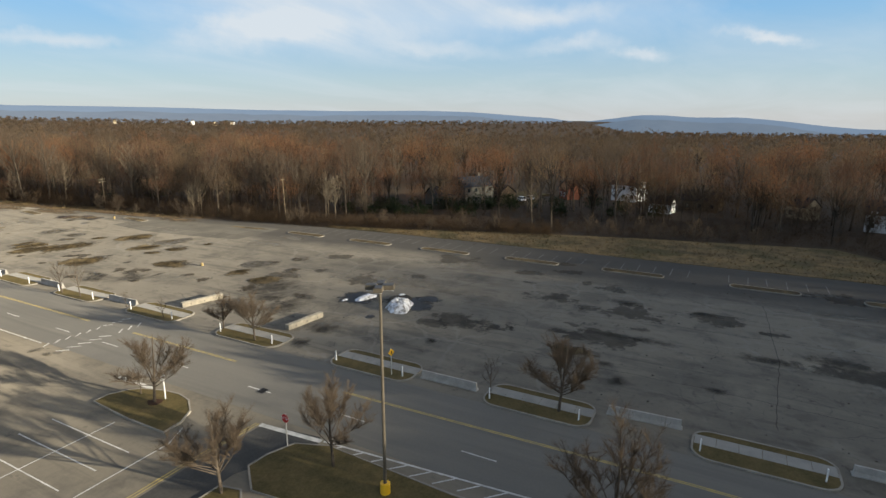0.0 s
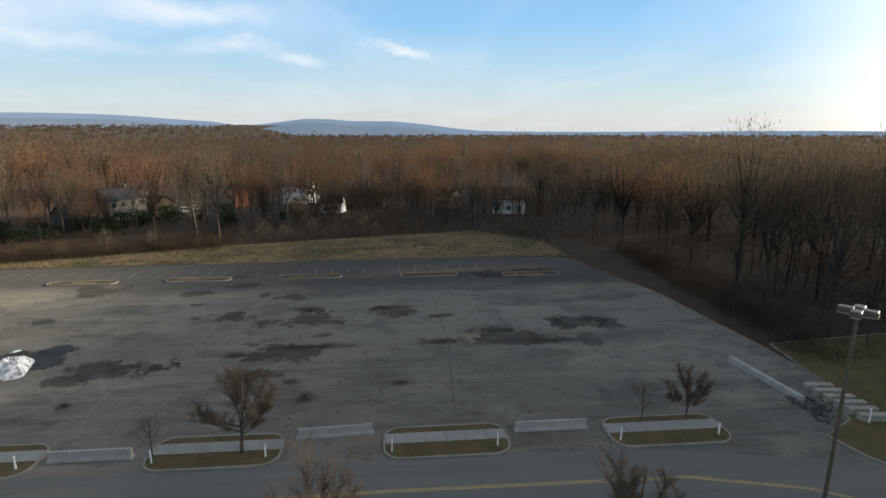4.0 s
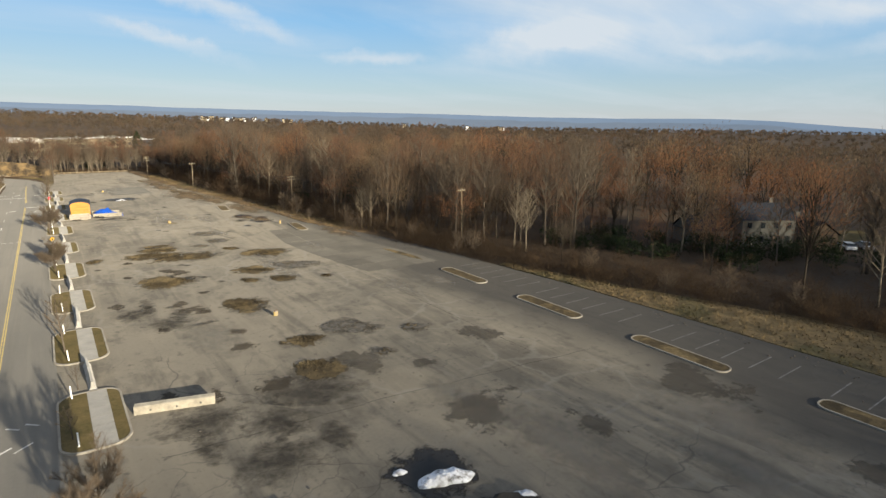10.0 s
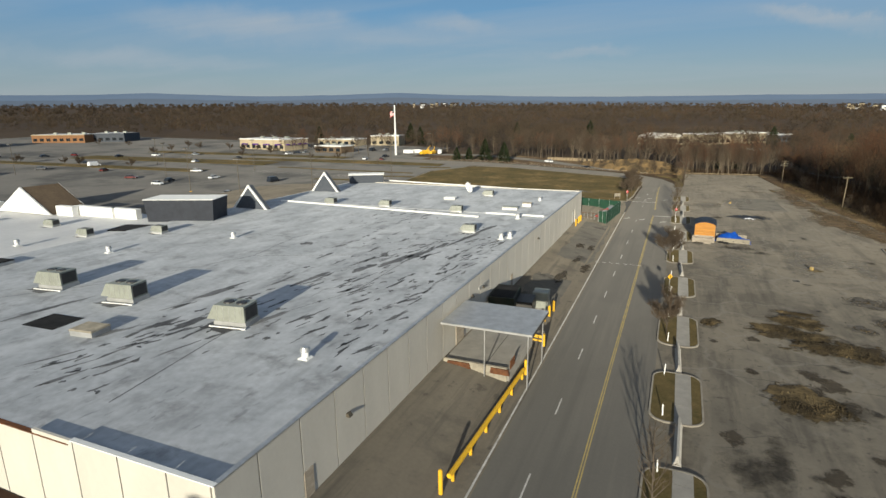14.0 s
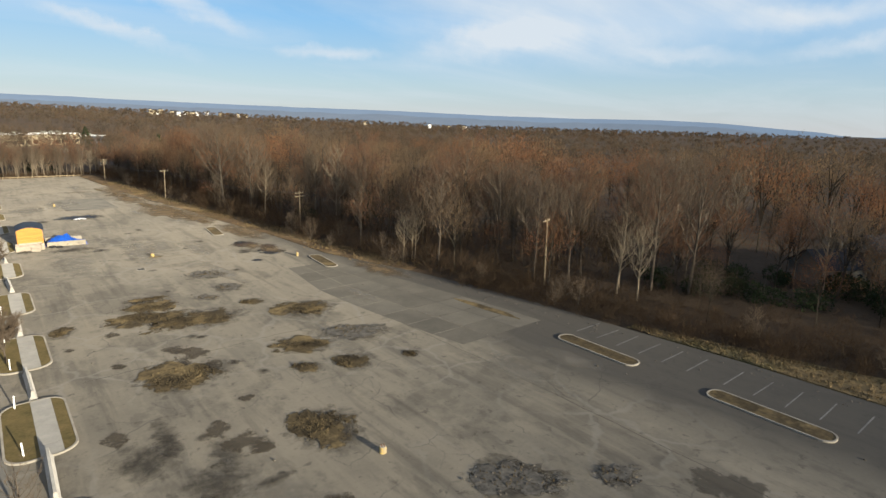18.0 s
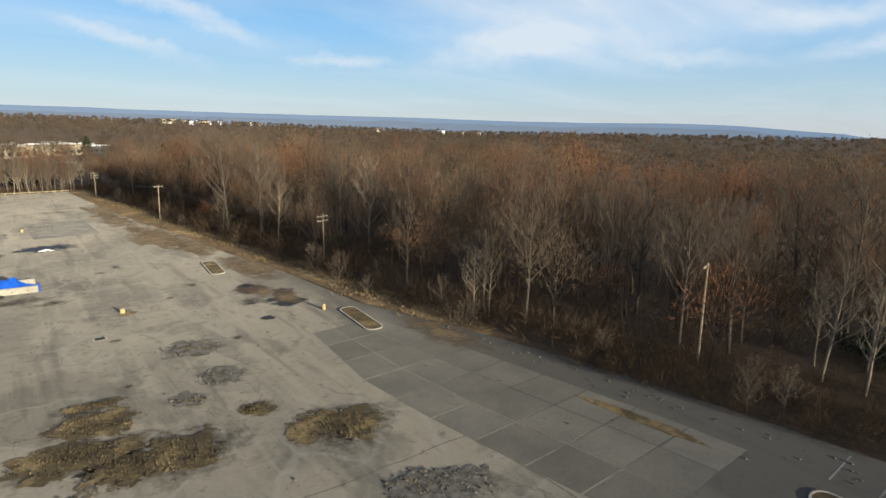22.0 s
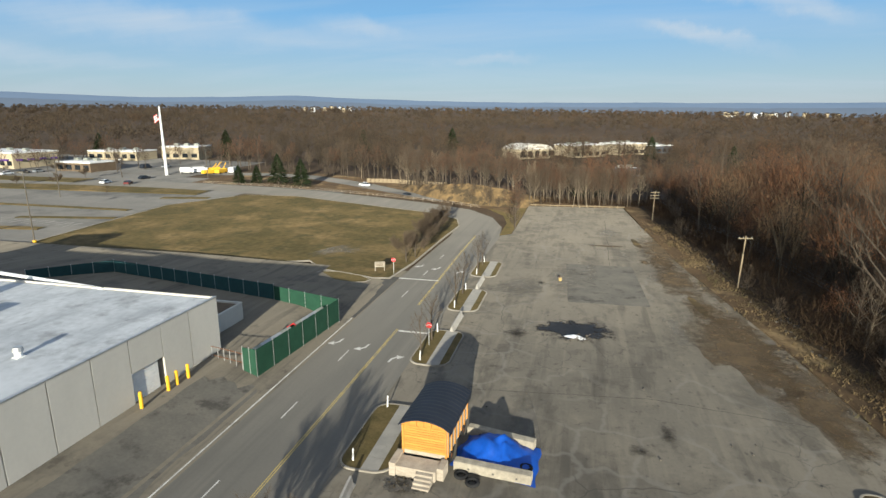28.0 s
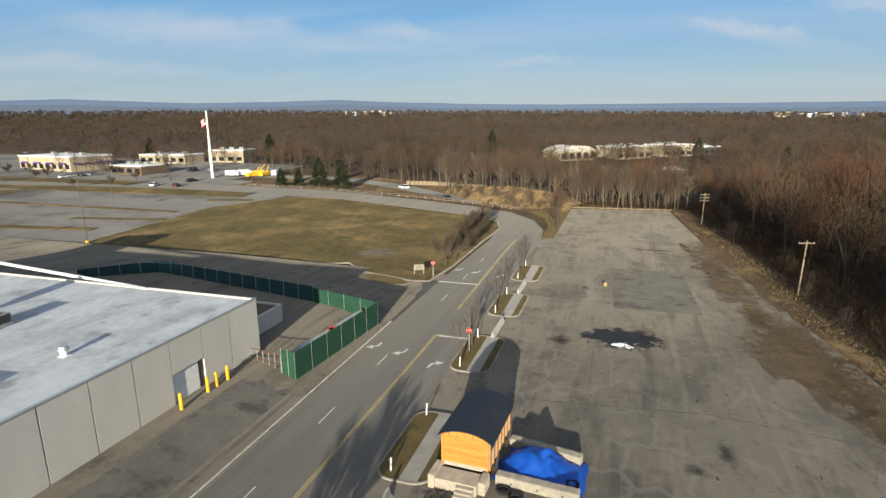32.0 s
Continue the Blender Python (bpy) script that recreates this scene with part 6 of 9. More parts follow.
for yv in (-WL / 2 - 0.05, WL / 2 + 0.05):
    for k in range(6):
        x0, x1 = -WW / 2 + k * WW / 6, -WW / 2 + (k + 1) * WW / 6 - 0.03
        zz = lambda x: WH + 0.58 * (1 - abs(x / (WW / 2 + 0.3)) ** 2.2)
        part("gable_board", Build().add([(x0, yv, WH), (x1, yv, WH), (x1, yv, zz(x1)), (x0, yv, zz(x0)), (x0, yv * 0.985, WH), (x1, yv * 0.985, WH), (x1, yv * 0.985, zz(x1)), (x0, yv * 0.985, zz(x0))], [(0, 1, 2, 3), (7, 6, 5, 4), (3, 2, 6, 7), (0, 4, 5, 1), (0, 3, 7, 4), (1, 5, 6, 2)]), "wood", wg, "golden gable board")
n = len(arch)
ra = Build().add([(x, -WL / 2 - 0.25, z + 0.05) for x, z in arch] + [(x, WL / 2 + 0.35, z + 0.05) for x, z in arch] + [(x, -WL / 2 - 0.25, z - 0.02) for x, z in arch] + [(x, WL / 2 + 0.35, z - 0.02) for x, z in arch],
                 [(k, k + 1, n + k + 1, n + k) for k in range(n - 1)] + [(2 * n + k + 1, 2 * n + k, 3 * n + k, 3 * n + k + 1) for k in range(n - 1)] + [(2 * n + k, 2 * n + k + 1, k + 1, k) for k in range(n - 1)])
rf = part("roof", ra, "shingle", wg, "black curved sheet roof")
for k in range(12):
    yv = -WL / 2 + 0.2 + k * (WL - 0.2) / 11
    part("roof_seam", Build().add([(x, yv - 0.05, z + 0.075) for x, z in arch] + [(x, yv + 0.05, z + 0.075) for x, z in arch], [(q, q + 1, n + q + 1, n + q) for q in range(n - 1)]), "dark_metal", rf)
part("valance", Build().box(WW / 2 + 0.22, 0.1, WH - 0.55, 0.04, WL + 0.3, 0.65), "shingle", wg, "roof sheet hanging over the side")
for x in (-1.0, 1.0):
    for y in (-1.9, 1.9):
        w = part("wheel", Build().tube((x * 1.7 - 0.15, y, 0.45), (x * 1.7 + 0.15, y, 0.45), 0.45, 0.45, 16), "black", wg, "old rubber wheel")
        part("hub", Build().tube((x * 1.7 - 0.17, y, 0.45), (x * 1.7 + 0.17, y, 0.45), 0.2, 0.2, 10), "rust", w)
stp = thing("wooden_steps", "pale weathered wooden porch and steps before the wagon", "steps", (51.2, 175.6, 0), -3)
part("landing", Build().box(-0.4, 0.2, 0, 3.6, 1.5, 0.85), "old_wood", stp)
for k in range(4):
    part("tread", Build().box(0.6, -0.75 - k * 0.28, 0.0, 1.3, 0.3, 0.72 - k * 0.18), "old_wood", stp)
part("board", Build().box(-2.0, 0.3, 0.0, 0.5, 1.9, 1.1), "old_wood", stp)
part("board", Build().box(1.7, 0.4, 0.0, 0.5, 1.3, 1.0), "old_wood", stp)

tarp = Build()
nx, ny = 26, 18
for j in range(ny + 1):
    for k in range(nx + 1):
        u, v = k / nx, j / ny
        x, y = 6.0 * (u - 0.5), 5.0 * (v - 0.5)
        hump = math.exp(-((u - 0.45) / 0.34) ** 2 - ((v - 0.55) / 0.4) ** 2)
        z = 1.45 * hump + 0.34 * noise.noise((x * 1.7, y * 1.2, 4)) * (0.3 + hump) + 0.3 * abs(math.sin(2.6 * x + 1.3 * y + 2 * noise.noise((x * 0.6, y * 0.6, 9)))) * hump
        edge = min(u, 1 - u, v, 1 - v)
        z = max(z * min(1, edge * 9), 0.03 + 0.03 * random.Random(j * 99 + k).random())
        x += 0.5 * noise.noise((u * 3, v * 3, 7)) + (0.9 * (u > 0.9) * (1 - v))
        tarp.v.append((x, y, z))
for j in range(ny):
    for k in range(nx):
        a = j * (nx + 1) + k
        tarp.f.append((a, a + 1, a + nx + 2, a + nx + 1))
tp = part("tarpaulin", tarp, "tarp", smooth=True)
tp.matrix_basis = pose(56.5, 179.2, 0.02, 0, 0, -10)
tagged(tp, "crumpled bright blue tarpaulin over a heap between concrete beams", "tarpaulin")

def tyre(x, y, tilt=0.0):
    me, n, m = Build(), 22, 8
    for k in range(n):
        a = math.tau * k / n
        for q in range(m):
            b = math.tau * q / m
            rr = 0.42 + 0.15 * math.cos(b)
            me.v.append((rr * math.cos(a), rr * math.sin(a), 0.14 + 0.14 * math.sin(b)))
    for k in range(n):
        for q in range(m):
            me.f.append((k * m + q, ((k + 1) % n) * m + q, ((k + 1) % n) * m + (q + 1) % m, k * m + (q + 1) % m))
    o = part("tyre", me, "black", smooth=True)
    o.matrix_basis = pose(x, y, 0.0, tilt, 0, 0)
    tagged(o, "old black rubber tyre lying flat on the asphalt", "tyre", "old tyres")

tyre(54.3, 176.2)
tyre(55.3, 175.5)
tyre(59.0, 178.2)

# ---- yellow lamp bases left without poles, drain, sign posts ----
def stump(x, y, h=0.5, r=0.28):
    s = thing("yellow_drum", "yellow-painted concrete drum that once carried a lamp", "concrete drum", (x, y, 0), group="yellow bases")
    part("drum", Build().tube((0, 0, -0.05), (0, 0, h), r, r * 0.96, 18), "old_yellow", s)
    part("top", Build().tube((0, 0, h), (0, 0, h + 0.03), r * 0.9, r * 0.85, 18), "beam", s)
    for k in range(4):
        a = k * math.pi / 2 + 0.5
        part("bolt", Build().tube((r * 0.5 * math.cos(a), r * 0.5 * math.sin(a), h), (r * 0.5 * math.cos(a), r * 0.5 * math.sin(a), h + 0.18), 0.03, 0.03, 6), "rust", s)

for x, y in ((66.4, 86.2), (67.2, 159.6), (59.7, 230.4)):
    stump(x, y)
stump(88.0, 146.2, 0.7, 0.22)
patch("leaf_patch", "small patch of dead leaves by the yellow base", "leaves", "weeds", 67.6, 159.0, 0.9, 0.5, 0.0, z=0.02)
dr = thing("drain_grate", "rectangular cast-iron storm drain grate set in the asphalt", "drain", (63.7, 151.4, 0))
part("rim", Build().box(0, 0, -0.05, 1.3, 1.1, 0.065), "kerb", dr)
part("grate", Build().box(0, 0, 0.0, 1.0, 0.8, 0.022), "black", dr)
for k in range(6):
    part("bar", Build().box(-0.42 + k * 0.17, 0, 0.02, 0.05, 0.8, 0.02), "dark_metal", dr)
dr2 = thing("drain_grate", "cast-iron storm drain grate in the road", "drain", (36.7, 41.4, 0))
part("rim", Build().box(0, 0, 0.0, 1.0, 0.9, 0.02), "dark_metal", dr2)
part("grate", Build().box(0, 0, 0.02, 0.8, 0.7, 0.01), "black", dr2)

def stop_sign(x, y, turn, z=0.1):
    s = thing("stop_sign", "red octagonal stop sign on a steel post", "road sign", (x, y, z), turn, group="stop signs")
    part("post", Build().box(0, 0, 0, 0.07, 0.07, 2.9), "metal", s)
    oc = [(0.38 * math.cos(radians(22.5 + 45 * k)), -0.045, 2.5 + 0.38 * math.sin(radians(22.5 + 45 * k))) for k in range(8)]
    f = part("plate", Build().add([(p[0], p[1], p[2]) for p in oc] + [(p[0], p[1] - 0.01, p[2]) for p in oc], [tuple(range(8)), tuple(range(8, 16))[::-1]] + [(k, 8 + k, 8 + (k + 1) % 8, (k + 1) % 8) for k in range(8)]), "red", s)
    cu = bpy.data.curves.new("word", "FONT")
    cu.body, cu.size, cu.align_x, cu.align_y = "STOP", 0.3, "CENTER", "CENTER"
    w = new("word", cu)
    w.data.materials.append(M["white"])
    w.parent = f
    w.matrix_basis = pose(0, -0.06, 2.5, 90, 0, 0)

stop_sign(45.5, 199.4, 0)
stop_sign(30.6, 32.5, -90, 0.12)
stop_sign(31.6, 227.4, 20, 0.1)

def diamond(x, y, turn):
    s = thing("warning_sign", "yellow diamond warning sign on a thin post", "road sign", (x, y, 0.1), turn, group="warning signs")
    part("post", Build().box(0, 0, 0, 0.07, 0.07, 2.9), "metal", s)
    part("plate", Build().add([(0, -0.05, 2.1), (0.4, -0.05, 2.5), (0, -0.05, 2.9), (-0.4, -0.05, 2.5), (0, -0.06, 2.1), (0.4, -0.06, 2.5), (0, -0.06, 2.9), (-0.4, -0.06, 2.5)], [(0, 1, 2, 3), (7, 6, 5, 4), (0, 4, 5, 1), (1, 5, 6, 2), (2, 6, 7, 3), (3, 7, 4, 0)]), "yellow", s)
    part("symbol", Build().box(0, -0.072, 2.3, 0.12, 0.01, 0.4), "black", s, "dark symbol bar")

diamond(45.3, 138.0, 25)
diamond(45.4, 32.0, -20)
sb = thing("notice_board", "small cream notice board on two posts in the grass", "sign", (28.7, 228.4, 0.1), 25)
part("board", Build().box(0, 0, 0.8, 1.8, 0.12, 0.95), "beam", sb)
for s in (-1, 1):
    part("post", Build().box(s * 0.8, 0.08, 0, 0.12, 0.12, 1.75), "old_wood", sb)
for k in range(3):
    part("text_bar", Build().box(0, -0.07, 1.05 + k * 0.22, 1.2, 0.01, 0.08), "brown_wall", sb)

# ---- lamp posts ----
def lamp_post(x, y, h=15.5, z=0.0):
    l = thing("lamp_post", "tall bronze car-park lamp post on a yellow concrete base", "lamp post", (x, y, z), group="car park lamps")
    part("base", Build().tube((0, 0, -0.1), (0, 0, 0.9), 0.38, 0.36, 18), "yellow", l, "yellow concrete base")
    part("pole", Build().tube((0, 0, 0.9), (0, 0, h), 0.13, 0.09, 10), "bronze", l)
    for k in range(4):
        a = radians(25 + 90 * k)
        hd = part("lamp_head", Build().box(0.55, 0, h - 0.18, 0.78, 0.56, 0.3, top=(0.97, 0.97)), "bronze", l)
        hd.matrix_basis = pose(0, 0, 0, 0, 0, 25 + 90 * k)
        part("lens", Build().box(0.55, 0, h - 0.22, 0.66, 0.46, 0.04), "lamp_glass", hd)
        # top plate coloured dark for the shade on the head's upper side
        part("cover", Build().box(0.55, 0, h + 0.12, 0.74, 0.52, 0.04, top=(0.9, 0.9)), "dark_metal", hd, "lamp head top, its shade put into the colour")
        part("arm", Build().tube((0.05, 0, h - 0.02), (0.4, 0, h), 0.05, 0.05, 6), "bronze", hd)
    return l

lp = lamp_post(29.5, 22.25)
for x, y in ((32.8, -23.0), (-50.8, 231.6), (-97, 280), (-130, 250), (-160, 300), (-80, 330), (-70, 210), (-110, 195), (-150, 220), (-190, 250), (-215, 200), (-60, 165)):
    copy_thing(lp, pose(x, y, 0, 0, 0, 17))

# ---- utility poles and wires ----
def utility_pole(x, y, h, arms, lean=0.0):
    u = thing("utility_pole", "weathered wooden utility pole with crossarms", "utility pole", (x, y, 0), 0, group="utility poles")
    part("pole", Build().tube((0, 0, -0.2), (lean, 0, h), 0.13, 0.09, 10), "pole_wood", u)
    for k in range(arms):
        a = part("crossarm", Build().box(lean, 0.15, h - 0.5 - k * 0.75, 2.3, 0.12, 0.14, 0.25), "pole_wood", u)
        for q in range(4):
            part("insulator", Build().tube((lean - 0.95 + q * 0.63, 0.15 - 0.24 + q * 0.16, h - 0.36 - k * 0.75), (lean - 0.95 + q * 0.63, 0.15 - 0.24 + q * 0.16, h - 0.18 - k * 0.75), 0.05, 0.03, 6), "unit", a)
    return u

POLES = [(111.6, 108.6, 10.5, 1, -0.3), (99.1, 168.0, 8.7, 2, 0.0), (87.2, 232.6, 8.5, 1, 0.25), (81.0, 291.0, 7.8, 3, 0.15)]
for p in POLES:
    utility_pole(*p)
chain = POLES
for off in (-0.9, 0.0, 0.9):
    for a, b2 in zip(chain, chain[1:]):
        w = Build()
        pts = []
        for k in range(13):
            u = k / 12
            pts.append((a[0] + (b2[0] - a[0]) * u + off, a[1] + (b2[1] - a[1]) * u, (a[2] - 0.4) * (1 - u) + (b2[2] - 0.4) * u - 1.3 * 4 * u * (1 - u)))
        for p in pts:
            w.v += [(p[0] - 0.011, p[1], p[2] - 0.007), (p[0] + 0.011, p[1], p[2] - 0.007), (p[0], p[1], p[2] + 0.012)]
        w.f = [(3 * k + q, 3 * k + (q + 1) % 3, 3 * k + 3 + (q + 1) % 3, 3 * k + 3 + q) for k in range(12) for q in range(3)]
        tagged(part("overhead_wire", w, "dark_metal"), "thin black overhead wire sagging between poles", "wire", "overhead wires")

# ---- truck with flatbed trailer ----
TZ = rise(10, 63) + 0.01
trk = thing("tractor_unit", "white long-nosed lorry tractor with a sleeper cab", "truck", (16.1, 63.2, TZ), -4)
part("chassis", Build().box(-0.2, 0, 0.75, 7.4, 0.9, 0.25), "dark_metal", trk)
part("sleeper", Build().add([(-0.9, -1.2, 1.0), (1.5, -1.2, 1.0), (1.5, 1.2, 1.0), (-0.9, 1.2, 1.0), (-0.9, -1.2, 3.9), (0.6, -1.15, 4.0), (0.6, 1.15, 4.0), (-0.9, 1.2, 3.9), (1.9, -1.1, 3.0), (1.9, 1.1, 3.0), (1.9, -1.2, 1.0), (1.9, 1.2, 1.0)], [(3, 2, 11, 10, 1, 0), (0, 4, 7, 3), (4, 5, 6, 7), (5, 8, 9, 6), (8, 10, 11, 9), (0, 1, 10, 8, 5, 4), (3, 7, 6, 9, 11, 2)]), "car_white", trk, "white sleeper cab")
part("bonnet", Build().add([(1.9, -1.05, 0.8), (4.1, -0.95, 0.8), (4.1, 0.95, 0.8), (1.9, 1.05, 0.8), (1.9, -1.0, 2.2), (4.0, -0.75, 1.85), (4.0, 0.75, 1.85), (1.9, 1.0, 2.2)], [(3, 2, 1, 0), (4, 5, 6, 7), (0, 1, 5, 4), (1, 2, 6, 5), (2, 3, 7, 6), (3, 0, 4, 7)]), "car_white", trk, "white bonnet")
part("windscreen", Build().add([(1.93, -1.0, 2.25), (1.93, 1.0, 2.25), (1.75, 0.95, 3.05), (1.75, -0.95, 3.05)], [(0, 1, 2, 3)]), "glass", trk)
part("roof_window", Build().box(0.85, 0, 3.72, 0.5, 1.3, 0.06), "glass", trk)
part("side_window", Build().box(1.2, -1.22, 2.2, 0.9, 0.03, 0.65), "glass", trk)
part("side_window", Build().box(-0.4, -1.23, 2.5, 0.5, 0.03, 0.5), "glass", trk)
part("grille", Build().box(4.12, 0, 0.9, 0.05, 1.3, 0.85), "metal", trk)
part("bumper", Build().box(4.25, 0, 0.45, 0.25, 2.3, 0.4), "metal", trk)
part("fuel_tank", Build().tube((0.2, -1.0, 0.75), (1.8, -1.0, 0.75), 0.32, 0.32, 12), "metal", trk)
part("stack", Build().tube((-1.0, 0.95, 1.0), (-1.0, 0.95, 4.1), 0.08, 0.08, 8), "metal", trk)
for s in (-1, 1):
    part("headlight", Build().box(4.05, s * 0.85, 1.0, 0.1, 0.3, 0.25), "lamp_glass", trk)
    part("mirror", Build().box(1.8, s * 1.4, 2.3, 0.1, 0.12, 0.6), "dark_metal", trk)
    for x in (3.4, -2.2, -3.5):
        w = part("wheel", Build().tube((x, s * 0.85, 0.52), (x, s * 1.2, 0.52), 0.52, 0.52, 18), "black", trk, "black truck tyre")
        part("rim", Build().tube((x, s * 1.2, 0.52), (x, s * 1.22, 0.52), 0.3, 0.28, 14), "metal", w)
trl = thing("flatbed_trailer", "long empty grey aluminium flatbed trailer", "trailer", (5.7, 63.95, TZ), -4)
part("deck", Build().box(0.6, 0, 1.35, 14.2, 2.55, 0.16), "metal", trl)
for k in range(12):
    part("deck_plank", Build().box(0.6, -1.1 + k * 0.2, 1.51, 14.1, 0.17, 0.03), "metal", trl)
for s in (-1, 1):
    part("side_rail", Build().box(0.6, s * 1.28, 1.25, 14.2, 0.06, 0.22), "unit", trl)
    for k in range(24):
        part("stake_pocket", Build().box(-6.2 + k * 0.59, s * 1.33, 1.27, 0.12, 0.05, 0.18), "white", trl)
    for x in (-3.0, -6.0):
        w = part("wheel", Build().tube((x, s * 0.85, 0.5), (x, s * 1.2, 0.5), 0.5, 0.5, 18), "black", trl, "black trailer tyre")
        part("rim", Build().tube((x, s * 1.2, 0.5), (x, s * 1.22, 0.5), 0.28, 0.26, 12), "metal", w)
part("bulkhead", Build().box(7.5, 0, 1.5, 0.12, 2.4, 1.3), "dark_metal", trl)
for s in (-1, 1):
    part("beam", Build().box(0.6, s * 0.45, 0.95, 13.6, 0.15, 0.4), "dark_metal", trl)

# ---- beds and stalls south of the store ----
tagged(part("mulch_bed", Build().add([(-32, 71.5, rise(-30, 71) + 0.06), (-32, 67.6, rise(-30, 67) + 0.06), (-5, 67.6, rise(-5, 67.6) + 0.06), (15, 67.6, rise(15, 67.6) + 0.06), (22.4, 67.8, rise(22.4, 67.8) + 0.06), (23.2, 71.5, rise(23.2, 71.5) + 0.06), (15, 71.5, rise(15, 71.5) + 0.06), (-5, 71.5, rise(-5, 71.5) + 0.06)], [(0, 1, 2, 7), (7, 2, 3, 6), (6, 3, 4, 5)]), "mulch"), "dark brown mulch bed at the foot of the wall", "planting bed", kind="structure")
pv = Build()
for xa, xb in ((-32, -5), (-5, 15), (15, 21.8)):
    pv.add([(xa, 67.5, rise(xa, 67.5) + 0.05), (xa, 65.6, rise(xa, 65.6) + 0.05), (xb, 65.6, rise(xb, 65.6) + 0.05), (xb, 67.5, rise(xb, 67.5) + 0.05)], [(0, 1, 2, 3)])
tagged(part("pavement", pv, "concrete"), "concrete pavement along the mulch bed", "pavement", kind="structure")
tagged(part("pavement", Build().add([(x, y, rise(x, y) + 0.07) for x, y in ((-3.4, 71.4), (-3.4, 67.4), (-1.8, 67.4), (-1.8, 71.4))], [(0, 1, 2, 3)]), "concrete"), "concrete path to the service door", "pavement", kind="structure")
tagged(part("pavement", Build().add([(x, y, rise(x, y) + 0.1) for x, y in ((21.0, 67.6), (19.2, 58.5), (20.2, 58.5), (22.4, 67.6))], [(0, 1, 2, 3)]), "kerb"), "pale kerb strip beside the truck stalls", "kerb", kind="structure")
for k in range(10):
    x = 20.0 - k * 2.7
    tagged(part("stall_line", Build().add([(x, 65.4, rise(x, 65.4) + 0.02), (x - 0.12, 65.4, rise(x, 65.4) + 0.02), (x - 1.3, 61.6, rise(x, 61.6) + 0.02), (x - 1.18, 61.6, rise(x, 61.6) + 0.02)], [(0, 1, 2, 3)]), "white_line"), "white painted stall line", "marking", "stall lines", "structure")
STALL = [(8.2 + 2.65 * k) for k in range(-2, 7)]
for x in STALL:
    tagged(part("stall_line", Build().strip([(x, 43.2), (x, 54.1)], 0.11, 0.016), "white_line"), "white painted stall line", "marking", "stall lines", "structure")
tagged(part("stall_line", Build().strip([(0, 48.6), (26.4, 48.65)], 0.11, 0.018), "white_line"), "white painted stall line", "marking", "stall lines", "structure")
tagged(part("stall_line", Build().strip([(0, 41.5), (18.9, 41.5), (26.4, 41.5), (28.6, 42.6)], 0.12, 0.018), "white_line"), "white painted lane edge", "marking", "stall lines", "structure")
tagged(part("stop_line", Build().strip([(31.95, 56.8), (31.97, 51.4)], 0.5, 0.018), "white_line"), "broad white stop line", "marking", kind="structure")
tagged(part("stop_line", Build().strip([(32.05, 37.0), (32.5, 30.6)], 0.5, 0.018), "white_line"), "broad white stop line", "marking", kind="structure")
for off in (0, 0.3):
    tagged(part("lane_line", Build().strip([(10, 38.1 + off), (26.1, 37.7 + off), (32.1, 37.2 + off)], 0.13, 0.018), "yellow_line"), "yellow painted lane line", "marking", kind="structure")
tagged(part("drive", Build().sheet([(10, 33.8), (26, 33.6), (32.0, 30.6), (33, 31), (32.2, 36.8), (26, 37.4), (10, 37.7)], 0.010), "dark_asphalt"), "dark asphalt driveway", "driveway", kind="structure")
HATCH = [(32.6, 30.4), (33.8, 13.0), (34.8, -1.2), (36.9, -7.9), (36.6, -17.4), (32.8, -28)]
tagged(part("hatch_edge", Build().strip(HATCH, 0.18, 0.018), "white_line"), "white painted hatch border", "marking", kind="structure")
for k in range(28):
    yv = 28.5 - k * 2.0
    xv = float(np.interp(-yv, [-30.4, -13, 1.2, 7.9, 17.4, 28], [32.6, 33.8, 34.8, 36.9, 36.6, 32.8]))
    tagged(part("hatch_bar", Build().strip([(xv, yv), (xv - 1.4, yv + 1.35)], 0.13, 0.016), "white_line"), "white hatch stripe", "marking", "hatch stripes", "structure")

def bed(name, pts, label):
    t = thing(name, label, "planting bed", (0, 0, 0), group="kerbed beds")
    c = Vector((sum(p[0] for p in pts) / len(pts), sum(p[1] for p in pts) / len(pts)))
    inn = [Vector(p) - (Vector(p) - c).normalized() * 0.18 for p in pts]
    part("kerb", Build().ring(pts, inn, -0.05, 0.15), "kerb", t)
    part("turf", Build().prism(inn, -0.05, 0.12), "grass", t)

bed("kerbed_bed", [(27.2, 43.2), (29.0, 43.3), (30.7, 44.2), (32.0, 46.0), (32.4, 47.8), (32.2, 50.0), (31.4, 52.2), (30.6, 53.2), (29.0, 54.0), (27.6, 53.9), (27.1, 48.0)], "rounded kerbed bed of winter grass")
bed("kerbed_bed", [(25.2, 31.0), (25.6, 27.0), (26.5, 10.0), (28, -10), (30.5, -10), (31.9, 5), (31.6, 18), (32.2, 29.6), (31.2, 32.3), (29, 33.2), (27.2, 33.4)], "long kerbed bed of dark winter grass")
bed("kerbed_bed", [(20.5, 30.5), (23.5, 30.0), (25.0, 31.6), (24.6, 33.4), (22, 33.6), (20.4, 32.4)], "small kerbed bed of winter grass")
bed("kerbed_bed", [(17.2, 223.6), (18.6, 221.6), (22.0, 220.7), (26.0, 220.8), (28.6, 222.0), (28.9, 223.4), (26.5, 225.2), (21.5, 226.6), (18.4, 226.0)], "rounded kerbed bed of winter grass")
